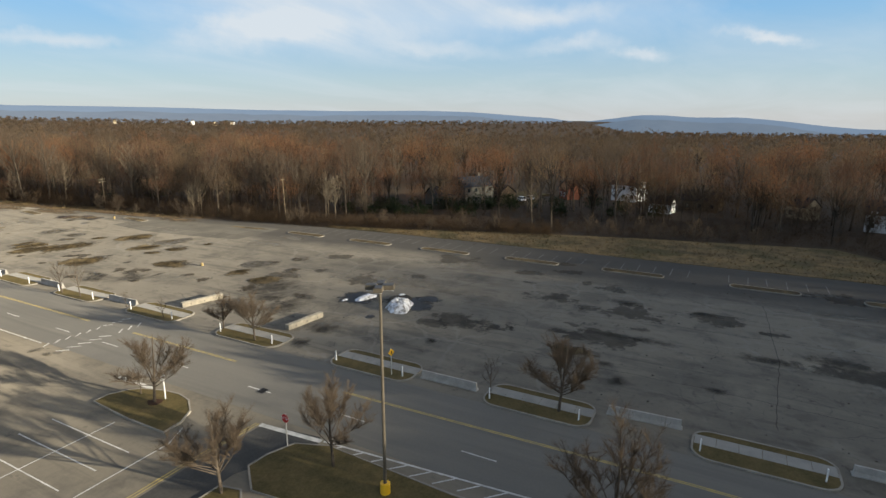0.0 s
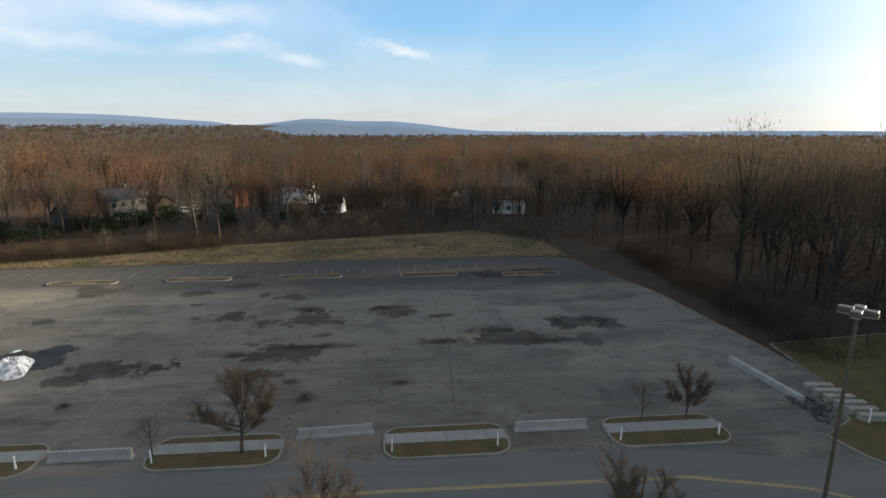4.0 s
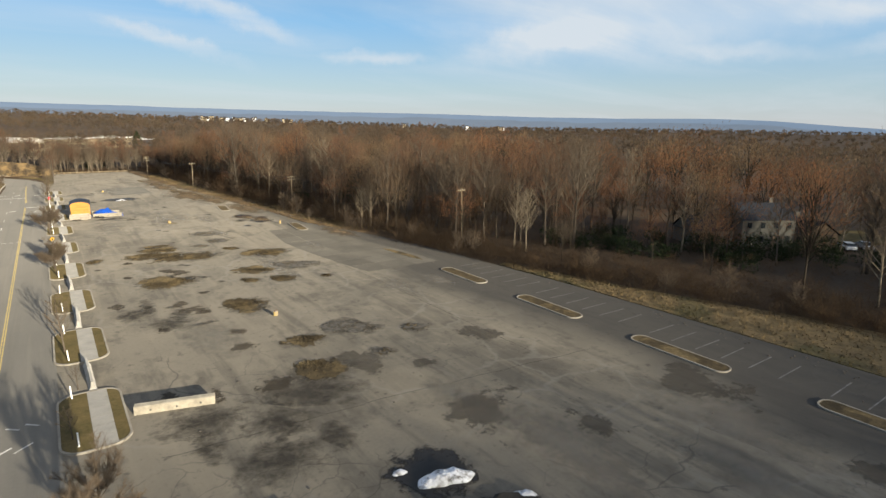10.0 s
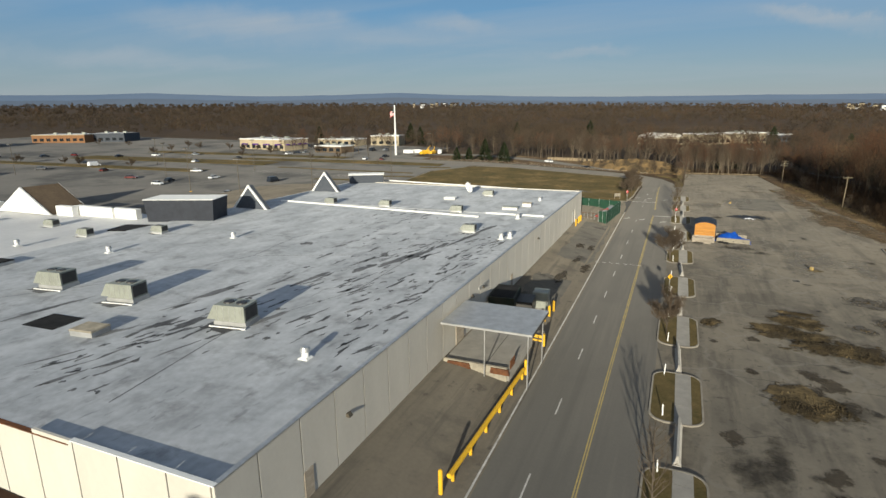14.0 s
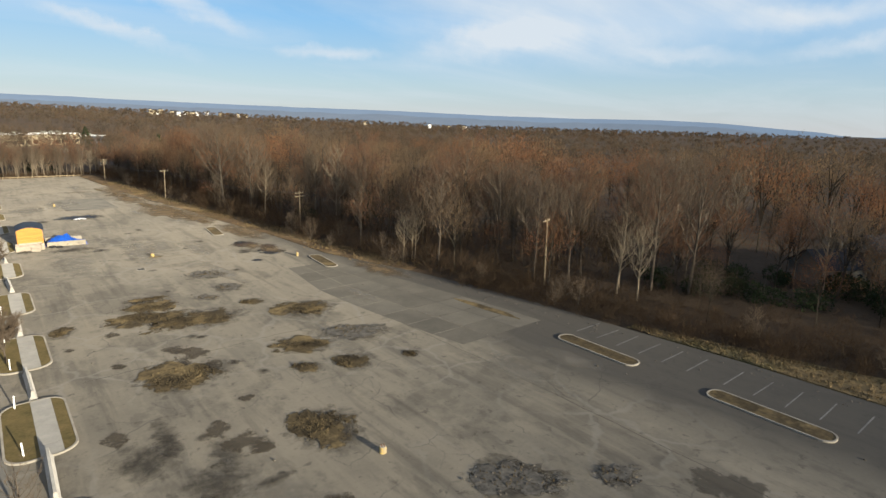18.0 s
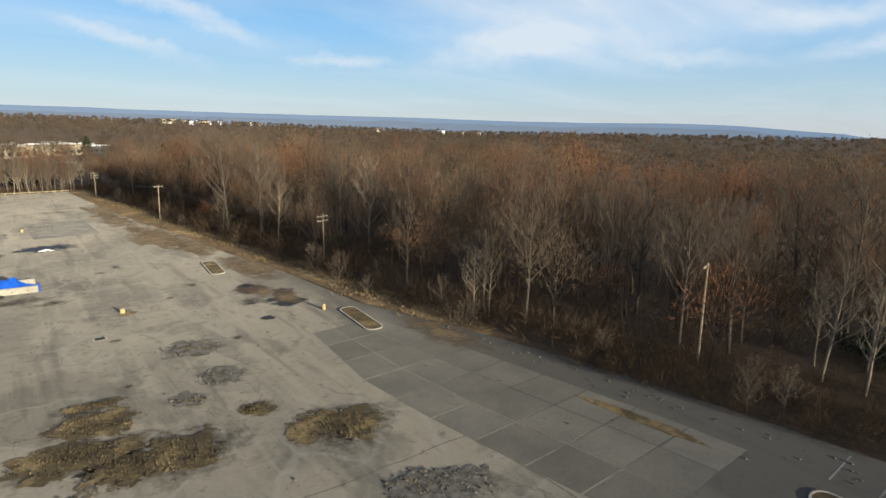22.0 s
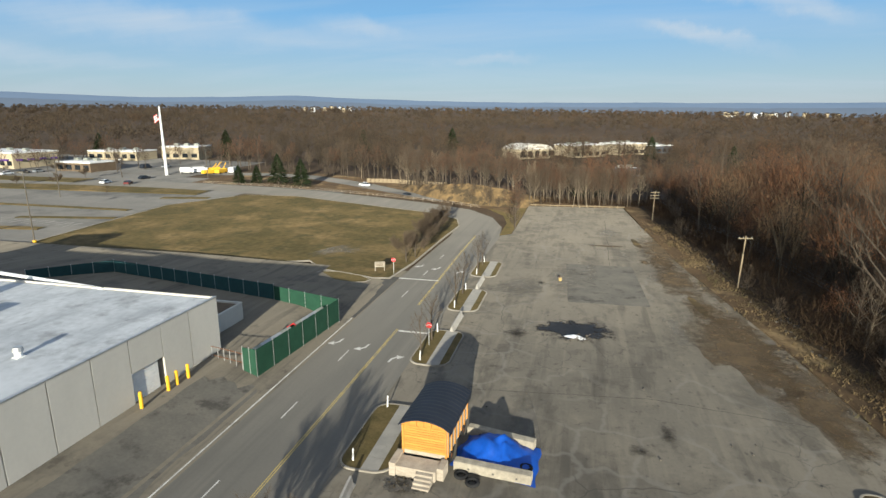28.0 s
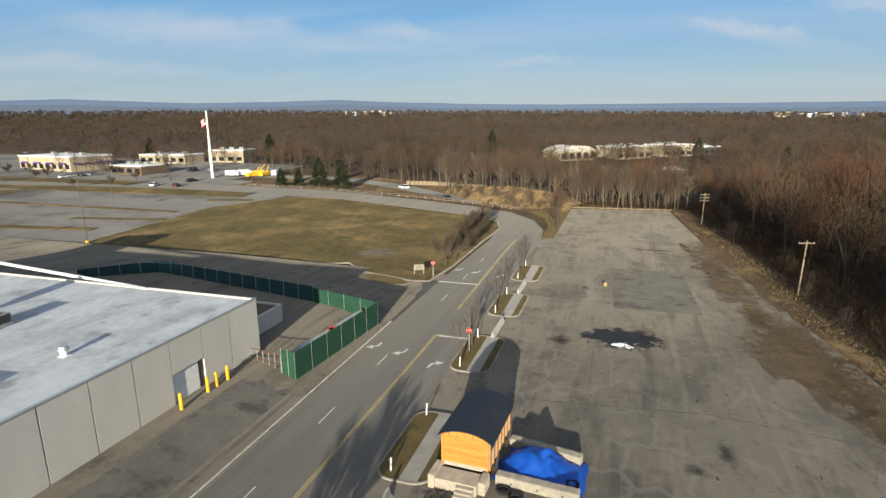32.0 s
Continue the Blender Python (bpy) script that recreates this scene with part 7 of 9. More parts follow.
bed("kerbed_bed", [(-3.0, 223.4), (0.0, 222.4), (5.0, 223.4), (8.6, 225.2), (8.4, 226.4), (4.0, 226.6), (-1.5, 225.8)], "narrow kerbed bed of winter grass")
bed("kerbed_bed", [(38.2, -36.6), (30, -46), (32, -62), (66, -62), (63.5, -41.6), (54, -40.6), (46.8, -37.2), (44.6, -33.4), (41.6, -34.2)], "kerbed verge of brown grass at the lot corner")
post(46.2, -38.6, 1.3)
patch("mulch_ring", "ring of brown mulch round a street tree", "mulch", "mulch", 30.2, 48.6, 0.75, 0.75, z=0.14)
bs = thing("bed_sign", "small white sign on a pale post in the kerbed bed", "road sign", (31.09, 48.24, 0.1), -70)
part("post", Build().box(0, 0, 0, 0.08, 0.08, 2.5), "white", bs)
part("plate", Build().box(0, -0.06, 1.95, 0.5, 0.03, 0.62), "white", bs, "white sign plate")
for k in range(8):
    tagged(part("crossing_bar", Build().box(9.4 + k * 1.05, 226.4 + 0.1 * k, 0.016, 0.5, 2.2, 0.006, 0.5), "white_line"), "white crossing stripe", "marking", "crossing stripes", "structure")

# ---- rubble, pipes and stacked blocks by the south entrance ----
for k in range(6):
    beam(52.4 - k * 1.15, -38.8 - 0.12 * k, 84, 2.6, 0.7)
def rubble(name, x0, y0, x1, y1, n, smin, smax, seed, label):
    r = random.Random(seed)
    b = Build()
    for _ in range(n):
        u = r.random()
        x, y = x0 + (x1 - x0) * u + r.uniform(-1.1, 1.1), y0 + (y1 - y0) * u + r.uniform(-1.1, 1.1)
        s = r.uniform(smin, smax)
        b.box(x, y, -0.02, s, s * r.uniform(0.6, 1.4), s * r.uniform(0.4, 0.9), r.uniform(0, 3), top=(r.uniform(0.5, 0.9), r.uniform(0.5, 0.9)), shift=(r.uniform(-0.1, 0.1) * s, 0))
    tagged(part(name, b, "stone"), label, "rubble", kind="stuff")

rubble("rubble", 47.5, -35.8, 51, -35.6, 160, 0.1, 0.5, 3, "heap of broken grey stone at the lot corner")
rubble("rubble", 90, 205, 86, 246, 60, 0.1, 0.4, 4, "line of broken stone along the lot edge")
rubble("rubble", 94.5, 150, 91, 200, 45, 0.1, 0.4, 5, "line of broken stone along the lot edge")
rubble("rubble", 62, 205.6, 64, 206.4, 50, 0.08, 0.3, 6, "scattered debris in a puddle")
pp = thing("long_beam", "long pale concrete beam lying across the lot corner", "concrete block", (55.0, -34.9, 0), 8)
part("body", Build().box(0, 0, 0, 9.5, 0.7, 0.55, top=(1, 0.8)), "barrier", pp)
scr = random.Random(40)
lit = Build()
for _ in range(900):
    yv = scr.uniform(-40, 300)
    xe = float(np.interp(yv, [-40, 36, 76, 127, 168, 246, 300], [80, 107, 105.5, 98, 91, 80, 75.5]))
    x = scr.choice((scr.uniform(50, xe), xe - abs(scr.gauss(0, 1.5))))
    s = scr.uniform(0.05, 0.16)
    lit.box(x, yv, 0, s, s, s * 0.6, scr.uniform(0, 3))
tagged(part("grit", lit, "stone"), "scattered stones and crumbs on the asphalt", "grit", kind="stuff")

# ---- green screened compound north of the store ----
cmp_ = thing("screened_compound", "chain-link compound hung with dark green screens", "fence", (0, 0, 0))
def screen(a, b2, h, mat, name="screen", label=""):
    d = Vector(b2) - Vector(a)
    part(name, Build().box((a[0] + b2[0]) / 2, (a[1] + b2[1]) / 2, 0.25, d.length, 0.05, h, math.atan2(d.y, d.x)), mat, cmp_, label)
    n = max(2, int(d.length / 2.6))
    for k in range(n + 1):
        p = Vector(a) + d * k / n
        part("fence_post", Build().tube((p.x, p.y, -0.1), (p.x, p.y, h + 0.4), 0.045, 0.045, 6), "metal", cmp_)

screen((30.4, 186.9), (31.9, 204.0), 3.0, "green_cloth", label="dark green mesh screen")
screen((30.4, 186.9), (28.6, 187.2), 3.0, "green_cloth", label="dark green mesh screen")
screen((31.9, 204.0), (20.5, 207.3), 3.0, "green_cloth", label="dark green mesh screen")
screen((20.5, 207.3), (-12.6, 213.4), 3.2, "blue_cloth", label="dark navy mesh screen")
screen((-12.6, 213.4), (-21, 205), 3.2, "blue_cloth", label="dark navy mesh screen")
for k in range(6):
    part("gate_bar", Build().tube((24.2 + k * 0.85, 188.2 - k * 0.18, 0.3), (24.2 + k * 0.85, 188.2 - k * 0.18, 2.6), 0.05, 0.05, 6), "metal", cmp_)
for z in (0.5, 1.5, 2.5):
    part("gate_rail", Build().tube((24.1, 188.2, z), (28.6, 187.2, z), 0.04, 0.04, 6), "rust", cmp_)
def tunnel(x, y, turn, L):
    """A low ridge-roofed cover of grey sheets with a red end frame."""
    t = thing("storage_tunnel", "low grey ridge-roofed storage cover with a red end frame", "storage cover", (x, y, 0), turn, group="storage covers")
    n = int(L / 1.6)
    for k in range(n):
        y0, y1 = -L / 2 + k * L / n, -L / 2 + (k + 1) * L / n - 0.04
        for sgn in (-1, 1):
            part("roof_sheet", Build().add([(sgn * 1.0, y0, 1.7), (sgn * 1.0, y1, 1.7), (0, y1, 2.35), (0, y0, 2.35), (sgn * 1.0, y0, 1.66), (sgn * 1.0, y1, 1.66), (0, y1, 2.31), (0, y0, 2.31)], [(0, 1, 2, 3), (7, 6, 5, 4), (0, 4, 5, 1), (3, 2, 6, 7), (0, 3, 7, 4), (1, 5, 6, 2)]), "metal" if k % 3 else "unit", t)
    for sgn in (-1, 1):
        part("side_sheet", Build().box(sgn * 0.98, 0, 0, 0.05, L - 0.1, 1.7), "unit", t)
        part("end_frame", Build().tube((sgn * 1.0, -L / 2 - 0.05, 1.7), (0, -L / 2 - 0.05, 2.36), 0.07, 0.07, 6), "red", t, "red end frame")
    part("end_frame", Build().tube((-1.0, -L / 2 - 0.05, 1.7), (1.0, -L / 2 - 0.05, 1.7), 0.07, 0.07, 6), "red", t, "red end frame")

tunnel(28.9, 192.2, -5, 7.5)
tunnel(29.6, 200.0, -5, 6.5)
pl = thing("planter_box", "orange planter box inside the compound", "planter", (22.5, 203.5, 0), 0)
part("box", Build().box(0, 0, 0, 1.6, 0.7, 0.8, top=(1.1, 1.1)), "orange_wall", pl)
part("soil", Build().box(0, 0, 0.78, 1.4, 0.5, 0.05), "mulch", pl)

# ---- trees ----
def grow(seed, h, spread, limbs, subs, twigs, wid, fork=0.28, up=0.62, sides=4, fan=False):
    """A bare deciduous tree: tapered trunk, limbs with sub-branches, and fine twigs. Returns trunk, limb and twig builds."""
    r = random.Random(seed)
    trunk, limb, twig = Build(), Build(), Build()
    pts, p = [], Vector((0, 0, -0.2))
    n = 6
    lean = Vector((r.uniform(-0.05, 0.05), r.uniform(-0.05, 0.05), 0))
    for k in range(n + 1):
        pts.append(p.copy())
        p = p + Vector((lean.x * h / n + r.uniform(-0.02, 0.02) * h / n * 2, lean.y * h / n + r.uniform(-0.02, 0.02) * h / n * 2, h * 0.96 / n))
    rad = lambda u: h * (0.0135 if h > 9 else 0.019) * (1 - u) ** 0.85 + h * 0.0012
    for k in range(n):
        trunk.tube(pts[k], pts[k + 1], rad(k / n), rad((k + 1) / n), 7, k == 0)
    def twiggery(a, b, count, size):
        d = b - a
        for _ in range(count):
            q = a + d * r.uniform(0.15, 1.0)
            v = (d.normalized() * 0.7 + Vector((r.uniform(-1, 1), r.uniform(-1, 1), r.uniform(-0.15, 1.1)))).normalized() * size * r.uniform(0.5, 1.2)
            s = v.cross(Vector((r.uniform(-1, 1), r.uniform(-1, 1), r.uniform(-1, 1)))).normalized() * wid
            twig.add([q - s, q + s, q + v], [(0, 1, 2)])
    for k in range(limbs):
        u = fork + (0.97 - fork) * (k + r.random() * 0.6) / limbs
        f = u * n
        i = min(int(f), n - 1)
        a = pts[i].lerp(pts[i + 1], f - i)
        az = k * 2.4 + r.uniform(-0.5, 0.5)
        L = spread * h * (0.42 - 0.26 * abs(u - 0.5)) * r.uniform(0.75, 1.2) * (1.15 - 0.55 * u)
        d = Vector((math.cos(az), math.sin(az), up + 0.5 * u + r.uniform(-0.15, 0.2))).normalized()
        if fan:
            # limbs rise together from one low fork and spread like a fan
            u = fork + 0.16 * (k + r.random()) / limbs
            f = u * n
            i = min(int(f), n - 1)
            a = pts[i].lerp(pts[i + 1], f - i)
            th = (0.10 + 1.10 * math.sqrt((k * 0.618) % 1.0)) * spread
            L = h * 0.66 * (1.0 - 0.20 * th) * r.uniform(0.85, 1.08)
            d = Vector((math.sin(th) * math.cos(az), math.sin(th) * math.sin(az), math.cos(th)))
        m = a + d * L * 0.5
        d2 = (d + Vector((r.uniform(-0.2, 0.2), r.uniform(-0.2, 0.2), 0.12 if fan else 0.30))).normalized()
        e = m + d2 * L * 0.5
        r0 = rad(u) * (0.46 if fan else 0.62)
        limb.tube(a, m, r0, r0 * 0.62, sides, False)
        limb.tube(m, e, r0 * 0.62, r0 * 0.2, sides, False)
        for q in range(subs):
            w = (0.38 + 0.60 * (q + r.random()) / subs) if fan else 0.25 + 0.72 * (q + r.random()) / subs
            b = a.lerp(m, w * 2) if w < 0.5 else m.lerp(e, w * 2 - 1)
            dd = (d2 * 0.75 + Vector((r.uniform(-1, 1), r.uniform(-1, 1), r.uniform(-0.1, 0.8))) * (1.1 if fan else 0.8)).normalized()
            c = b + dd * L * (r.uniform(0.14, 0.30) if fan else r.uniform(0.22, 0.42))
            limb.tube(b, c, r0 * 0.34, r0 * 0.10, 3, False)
            twiggery(b, c, twigs, L * (0.17 if fan else 0.26))
        twiggery(m, e, twigs, L * (0.15 if fan else 0.24))
    top = pts[-1]
    twiggery(pts[-2], top, twigs * 2, h * 0.07)
    return trunk, limb, twig

def tree_kind(name, label, seed, h, spread, limbs, subs, twigs, wid, bark, twig_mat, group, fork=0.28, up=0.62, fan=False):
    tr, li, tw = grow(seed, h, spread, limbs, subs, twigs, wid, fork, up, fan=fan)
    t = thing(name, label, "tree", (0, 0, -500), group=group)
    tk = part("trunk", tr, bark, t, smooth=True)
    cr = part("crown", li, bark, t)
    part("twig_spray", tw, twig_mat, cr)["kind"] = "stuff"
    return t

SMALL = [tree_kind("street_tree", "small leafless street tree with a rounded crown", 30 + k, 6.7, 1.0, 16, 18, 34, 0.0075, "bark", "twig", "street trees", 0.24, 0.45, True) for k in range(3)]
TALL = [tree_kind("woodland_tree", "tall bare woodland tree at the lot edge", 50 + k, 19.0, 1.0, 20, 6, 19, 0.013, "bark", "twig" if k % 2 else "red_twig", "woodland edge trees", 0.32, 0.9) for k in range(4)]
SLIM = [tree_kind("street_tree", "slim young leafless street tree in an island", 110 + k, 5.2, 1.15, 13, 4, 8, 0.008, "bark", "twig", "street trees", 0.32, 0.95) for k in range(3)]
PALE = [tree_kind("sycamore_tree", "tall pale-barked leafless tree standing out from the woods", 70 + k, 16.5, 0.95, 20, 6, 11, 0.017, "pale_bark", "pale_bark" if k % 2 else "twig", "woodland edge trees", 0.3, 0.95) for k in range(3)]
BUSH = [tree_kind("shrub_tree", "scrubby multi-branched bare shrub", 90 + k, 4.6, 1.35, 20, 5, 13, 0.012, "bark", "twig", "edge shrubs", 0.05, 0.75) for k in range(2)]

def plant(pool, x, y, s, seed, z=0.0):
    r = random.Random(seed)
    m = pose(x, y, z, 0, 0, r.uniform(0, 360)) @ Matrix.Diagonal((s * r.uniform(0.9, 1.1), s * r.uniform(0.9, 1.1), s, 1))
    src = pool[r.randrange(len(pool))]
    t = copy_thing(src, m)
    t.matrix_basis = m
    return t

for k, (x, y, s) in enumerate(((30.2, 27.5, 1.12), (30.2, 48.6, 1.04), (24.05, 32.6, 1.08), (31.6, 6.9, 1.28), (31.2, -10.3, 1.2), (46.3, 14.5, 1.12), (46.2, 21.2, 0.36), (45.4, 51.5, 0.9), (46.3, 57.8, 0.68), (48.0, -22.9, 0.78), (48.2, -19.0, 0.38), (30.6, 51.2, 0.3),
                              (45.4, 87.0, 0.5), (45.3, 91.5, 0.45), (45.4, 121.0, 0.8), (45.2, 125.0, 0.72), (45.1, 158.0, 0.85), (45.3, 164.0, 0.8), (45.4, 196.5, 0.5), (45.4, 201, 0.55), (45.5, 214, 0.55), (45.4, 219.5, 0.6), (45.5, 232, 0.55), (45.5, 237, 0.55), (45.3, 68, 0.25), (46.0, 77.0, 0.22),
                              (31.3, 235.6, 0.95), (32.0, 239.2, 0.9), (31.6, 246.7, 1.0), (31.0, 253.5, 0.92), (30.4, 260.6, 0.98), (29.8, 266.2, 0.9), (29.4, 271.5, 0.95), (-90, 291, 0.5), (-140, 283, 0.5), (-190, 271, 0.5), (-225, 266, 0.5))):
    plant(SMALL if s > 0.6 else SLIM, x, y, s if s > 0.6 else s * 2.0, 300 + k, 0.1)
for k, (x, y, s) in enumerate(((102.3, 147.9, 0.78), (104.4, 133.6, 0.68), (120.0, 100.7, 0.55), (116.3, 95.4, 0.66), (94.7, 212.0, 0.55), (95.6, 210.6, 0.58), (109.3, 170.4, 1.05), (111.0, 162.7, 0.82), (116.7, 99.0, 0.78), (141, 103, 1.12), (147, 96, 1.05), (141, 79.5, 0.9), (133, 46.5, 0.72),
                              (130, 136, 0.9), (137, 128, 0.85), (127, 118, 0.8), (112, 186, 0.95), (100, 190, 0.8), (150, 20, 0.85), (158, 60, 0.8), (150, -8, 0.85), (101.9, 132.9, 0.5), (103.7, 131.8, 0.6), (123, 150, 0.9), (119, 176, 0.85), (108, 205, 0.8))):
    plant(PALE, x, y, s, 400 + k)
r = random.Random(77)
EDGE_Y = [-60, -31, -17, 17, 52, 82, 110, 128, 150, 170, 190, 210, 247, 285, 312, 330]
EDGE_X = [112, 121, 136, 129, 120, 110.5, 104, 100.5, 97, 95.5, 93, 90.5, 88.5, 84, 82, 82]
edge = lambda y: float(np.interp(y, EDGE_Y, EDGE_X))
for k in range(120):
    y = -28 + k * 2.85 + r.uniform(-2, 2)
    x = edge(y) + r.uniform(1.5, 26) + (12 if y < 100 else 2)
    if y < 100 and r.random() < 0.45:
        continue
    plant(TALL, x, y, r.choice((r.uniform(0.45, 0.7), r.uniform(0.7, 1.15))), 500 + k)
for k in range(70):
    y = r.uniform(-30, 312)
    plant(BUSH, edge(y) + r.uniform(-1.5, 5.0), y, r.uniform(0.45, 1.0), 700 + k)
for k in range(26):
    plant(TALL if k % 3 else PALE, 48 + k * 1.5 + r.uniform(-1, 1), 316 + r.uniform(-2, 12), r.uniform(0.5, 0.75), 800 + k)
for k in range(45):
    y = r.choice((r.uniform(-25, 28), r.uniform(98, 150)))
    plant(TALL, edge(y) + r.uniform(12, 55), y, r.uniform(0.6, 1.05), 860 + k, -0.0185 * max(0.0, edge(y) + 30 - 150))
for k in range(46):
    x, y = r.choice(((r.uniform(-200, -60), r.uniform(364, 388)), (r.uniform(-60, 40), r.uniform(352, 368)), (r.uniform(-175, -112), r.uniform(318, 352))))
    plant(TALL, x, y, r.uniform(0.4, 0.68), 950 + k, far_lift(x, y))
for k in range(24):
    x, y = r.choice(((r.uniform(-260, -60), 0), (r.uniform(-300, -150), 1), (r.uniform(-250, -120), 2), (r.uniform(-330, -70), 3)))
    y = (296 + (x + 115) * 0.11, 232 + (x + 225) * 0.1, 306 + (x + 185) * 0.09, r.uniform(312, 334))[y] + r.uniform(-3, 3)
    plant(SMALL, x, y, r.uniform(0.6, 0.9), 1000 + k, far_lift(x, y))
for k in range(12):
    x, y = r.uniform(153, 160), r.uniform(-40, -8)
    plant(BUSH, x, y, r.uniform(0.8, 1.3), 1180 + k, far_lift(x, y))
plant(TALL, 47.4, 272.0, 0.6, 1201)
plant(BUSH, 47.0, 274.5, 1.1, 1202)
for k in range(60):
    plant(TALL if k % 4 else PALE, r.uniform(47, 78), r.uniform(309.5, 322), r.uniform(0.42, 0.66), 1210 + k)
BANK_FOOT = [(-2.0, 329.5), (6.5, 321.0), (14.3, 313.4), (26.7, 307.4), (38.0, 303.6), (47.0, 303.2)]
BANK_H = [0.5, 2.4, 4.0, 5.6, 5.0, 1.2]
bank_y = lambda x: float(np.interp(x, [p[0] for p in BANK_FOOT], [p[1] for p in BANK_FOOT]))
bank_h = lambda x: float(np.interp(x, [p[0] for p in BANK_FOOT], BANK_H))
for k in range(46):
    x = r.uniform(-4, 46)
    y = bank_y(x) + r.uniform(5.5, 20)
    plant(TALL if k % 5 else PALE, x, y, r.uniform(0.5, 0.78), 1300 + k, far_lift(x, y) + bank_h(x) * max(0.1, 1 - (y - bank_y(x)) / 24) - 0.3)
for k in range(26):
    x = r.uniform(0, 47)
    y = bank_y(x) + r.uniform(-1.0, 6.0)
    plant(BUSH, x, y, r.uniform(0.4, 0.95), 1330 + k, far_lift(x, y) + bank_h(x) * min(1.0, max(0.0, (y - bank_y(x)) / 5.5)) ** 0.8 - 0.3)
for k in range(30):
    x = r.uniform(-100, -2)
    y = float(np.interp(x, [-100, -60, -34, -15, 0], [354, 361, 354, 345, 335])) + r.uniform(0, 14)
    plant(TALL if k % 5 else PALE, x, y, r.uniform(0.5, 0.78), 1350 + k, far_lift(x, y))
for src in SMALL + SLIM + TALL + PALE + BUSH:
    for o in (*src.children_recursive, src):
        bpy.data.objects.remove(o)

# ---- the woods as a mass ----
def mass_mesh(name, mat, verts, tris):
    me = bpy.data.meshes.new(name)
    nv, nt = len(verts), len(tris)
    me.vertices.add(nv)
    me.vertices.foreach_set("co", np.ascontiguousarray(verts, dtype=np.float32).ravel())
    me.loops.add(nt * 3)
    me.loops.foreach_set("vertex_index", np.ascontiguousarray(tris, dtype=np.int32).ravel())
    me.polygons.add(nt)
    me.polygons.foreach_set("loop_start", np.arange(0, nt * 3, 3, dtype=np.int32))
    me.update()
    me.validate()
    me.materials.append(M[mat])
    return new(name, me)

def template(rs, twigs, tw, tl, clumps=15):
    """One light tree of unit height: a domed crown of twig sprays carried by limbs on a bare trunk, as triangle soups."""
    n = clumps
    ca = np.arange(n) * 2.4 + rs.uniform(-0.5, 0.5, n)
    el = np.arcsin(np.clip((np.arange(n) + 0.6) / n, 0, 0.99)) + rs.uniform(-0.12, 0.12, n)
    reach = rs.uniform(0.62, 1.0, n)
    wide, foot, tall = rs.uniform(0.20, 0.29), rs.uniform(0.46, 0.60), rs.uniform(0.30, 0.38)
    centre = np.stack([wide * np.cos(el) * np.cos(ca) * reach, wide * np.cos(el) * np.sin(ca) * reach, foot + tall * np.sin(el) * reach], 1)
    lean = rs.uniform(-0.05, 0.05, 2)
    centre[:, :2] += lean
    out = centre - np.array([lean[0], lean[1], foot - 0.22])
    out /= np.linalg.norm(out, axis=1)[:, None]
    pick = rs.randint(0, n, twigs)
    size = rs.uniform(0.040, 0.072, n)[pick][:, None]
    off = np.clip(rs.normal(0, 1, (twigs, 3)), -1.8, 1.8)
    c = centre[pick] + off * size + out[pick] * rs.uniform(-0.10, 0.04, twigs)[:, None]
    d = off * 0.45 + out[pick] * 1.1 + np.array([0, 0, 0.35]) + rs.normal(0, 0.35, (twigs, 3))
    d *= (tl * rs.uniform(0.5, 1.3, twigs) / np.linalg.norm(d, axis=1))[:, None]
    s = np.cross(d, rs.normal(0, 1, (twigs, 3)))
    s *= (tw * rs.uniform(0.6, 1.3, twigs) / np.linalg.norm(s, axis=1))[:, None]
    tv = np.stack([c - s, c + s, c + d], 1).reshape(-1, 3)
    wv = []
    for k in range(3):
        b0, b1 = k * math.tau / 3, (k + 1) * math.tau / 3
        w = 0.0075
        wv += [(w * math.cos(b0), w * math.sin(b0), -0.02), (w * math.cos(b1), w * math.sin(b1), -0.02), (lean[0], lean[1], foot + 0.2)]
    for k in range(n):
        z0 = rs.uniform(0.22, foot)
        a = (lean[0] * z0, lean[1] * z0)
        for sx, sy in ((0.0045, 0.0), (0.0, 0.0045)):
            wv += [(a[0] - sx, a[1] - sy, z0), (a[0] + sx, a[1] + sy, z0), tuple(centre[k] + out[k] * 0.05)]
    return tv, np.array(wv)

def scatter(points, heights, temps, seed):
    rs = np.random.RandomState(seed)
    vt, vw = [], []
    pick = rs.randint(0, len(temps), len(points))
    ang = rs.uniform(0, math.tau, len(points))
    wide = rs.uniform(0.85, 1.35, len(points))
    for k, (tv, wv) in enumerate(temps):
        idx = np.where(pick == k)[0]
        if not len(idx):
            continue
        for src, out in ((tv, vt), (wv, vw)):
            ca, sa = np.cos(ang[idx])[:, None], np.sin(ang[idx])[:, None]
            h = heights[idx][:, None]
            w = h * wide[idx][:, None]
            x = (src[:, 0] * ca - src[:, 1] * sa) * w + points[idx, 0][:, None]
            y = (src[:, 0] * sa + src[:, 1] * ca) * w + points[idx, 1][:, None]
            z = src[:, 2][None, :] * h + far_lift_np(points[idx, 0], points[idx, 1])[:, None]
            out.append(np.stack([x, y, np.broadcast_to(z, x.shape)], 2).reshape(-1, 3))
    return np.concatenate(vt), np.concatenate(vw)

rs = np.random.RandomState(5)
def grid(x0, x1, y0, y1, step):
    gx, gy = np.meshgrid(np.arange(x0, x1, step), np.arange(y0, y1, step))
    p = np.stack([gx.ravel(), gy.ravel()], 1)
    return p + rs.uniform(-0.55, 0.55, p.shape) * step

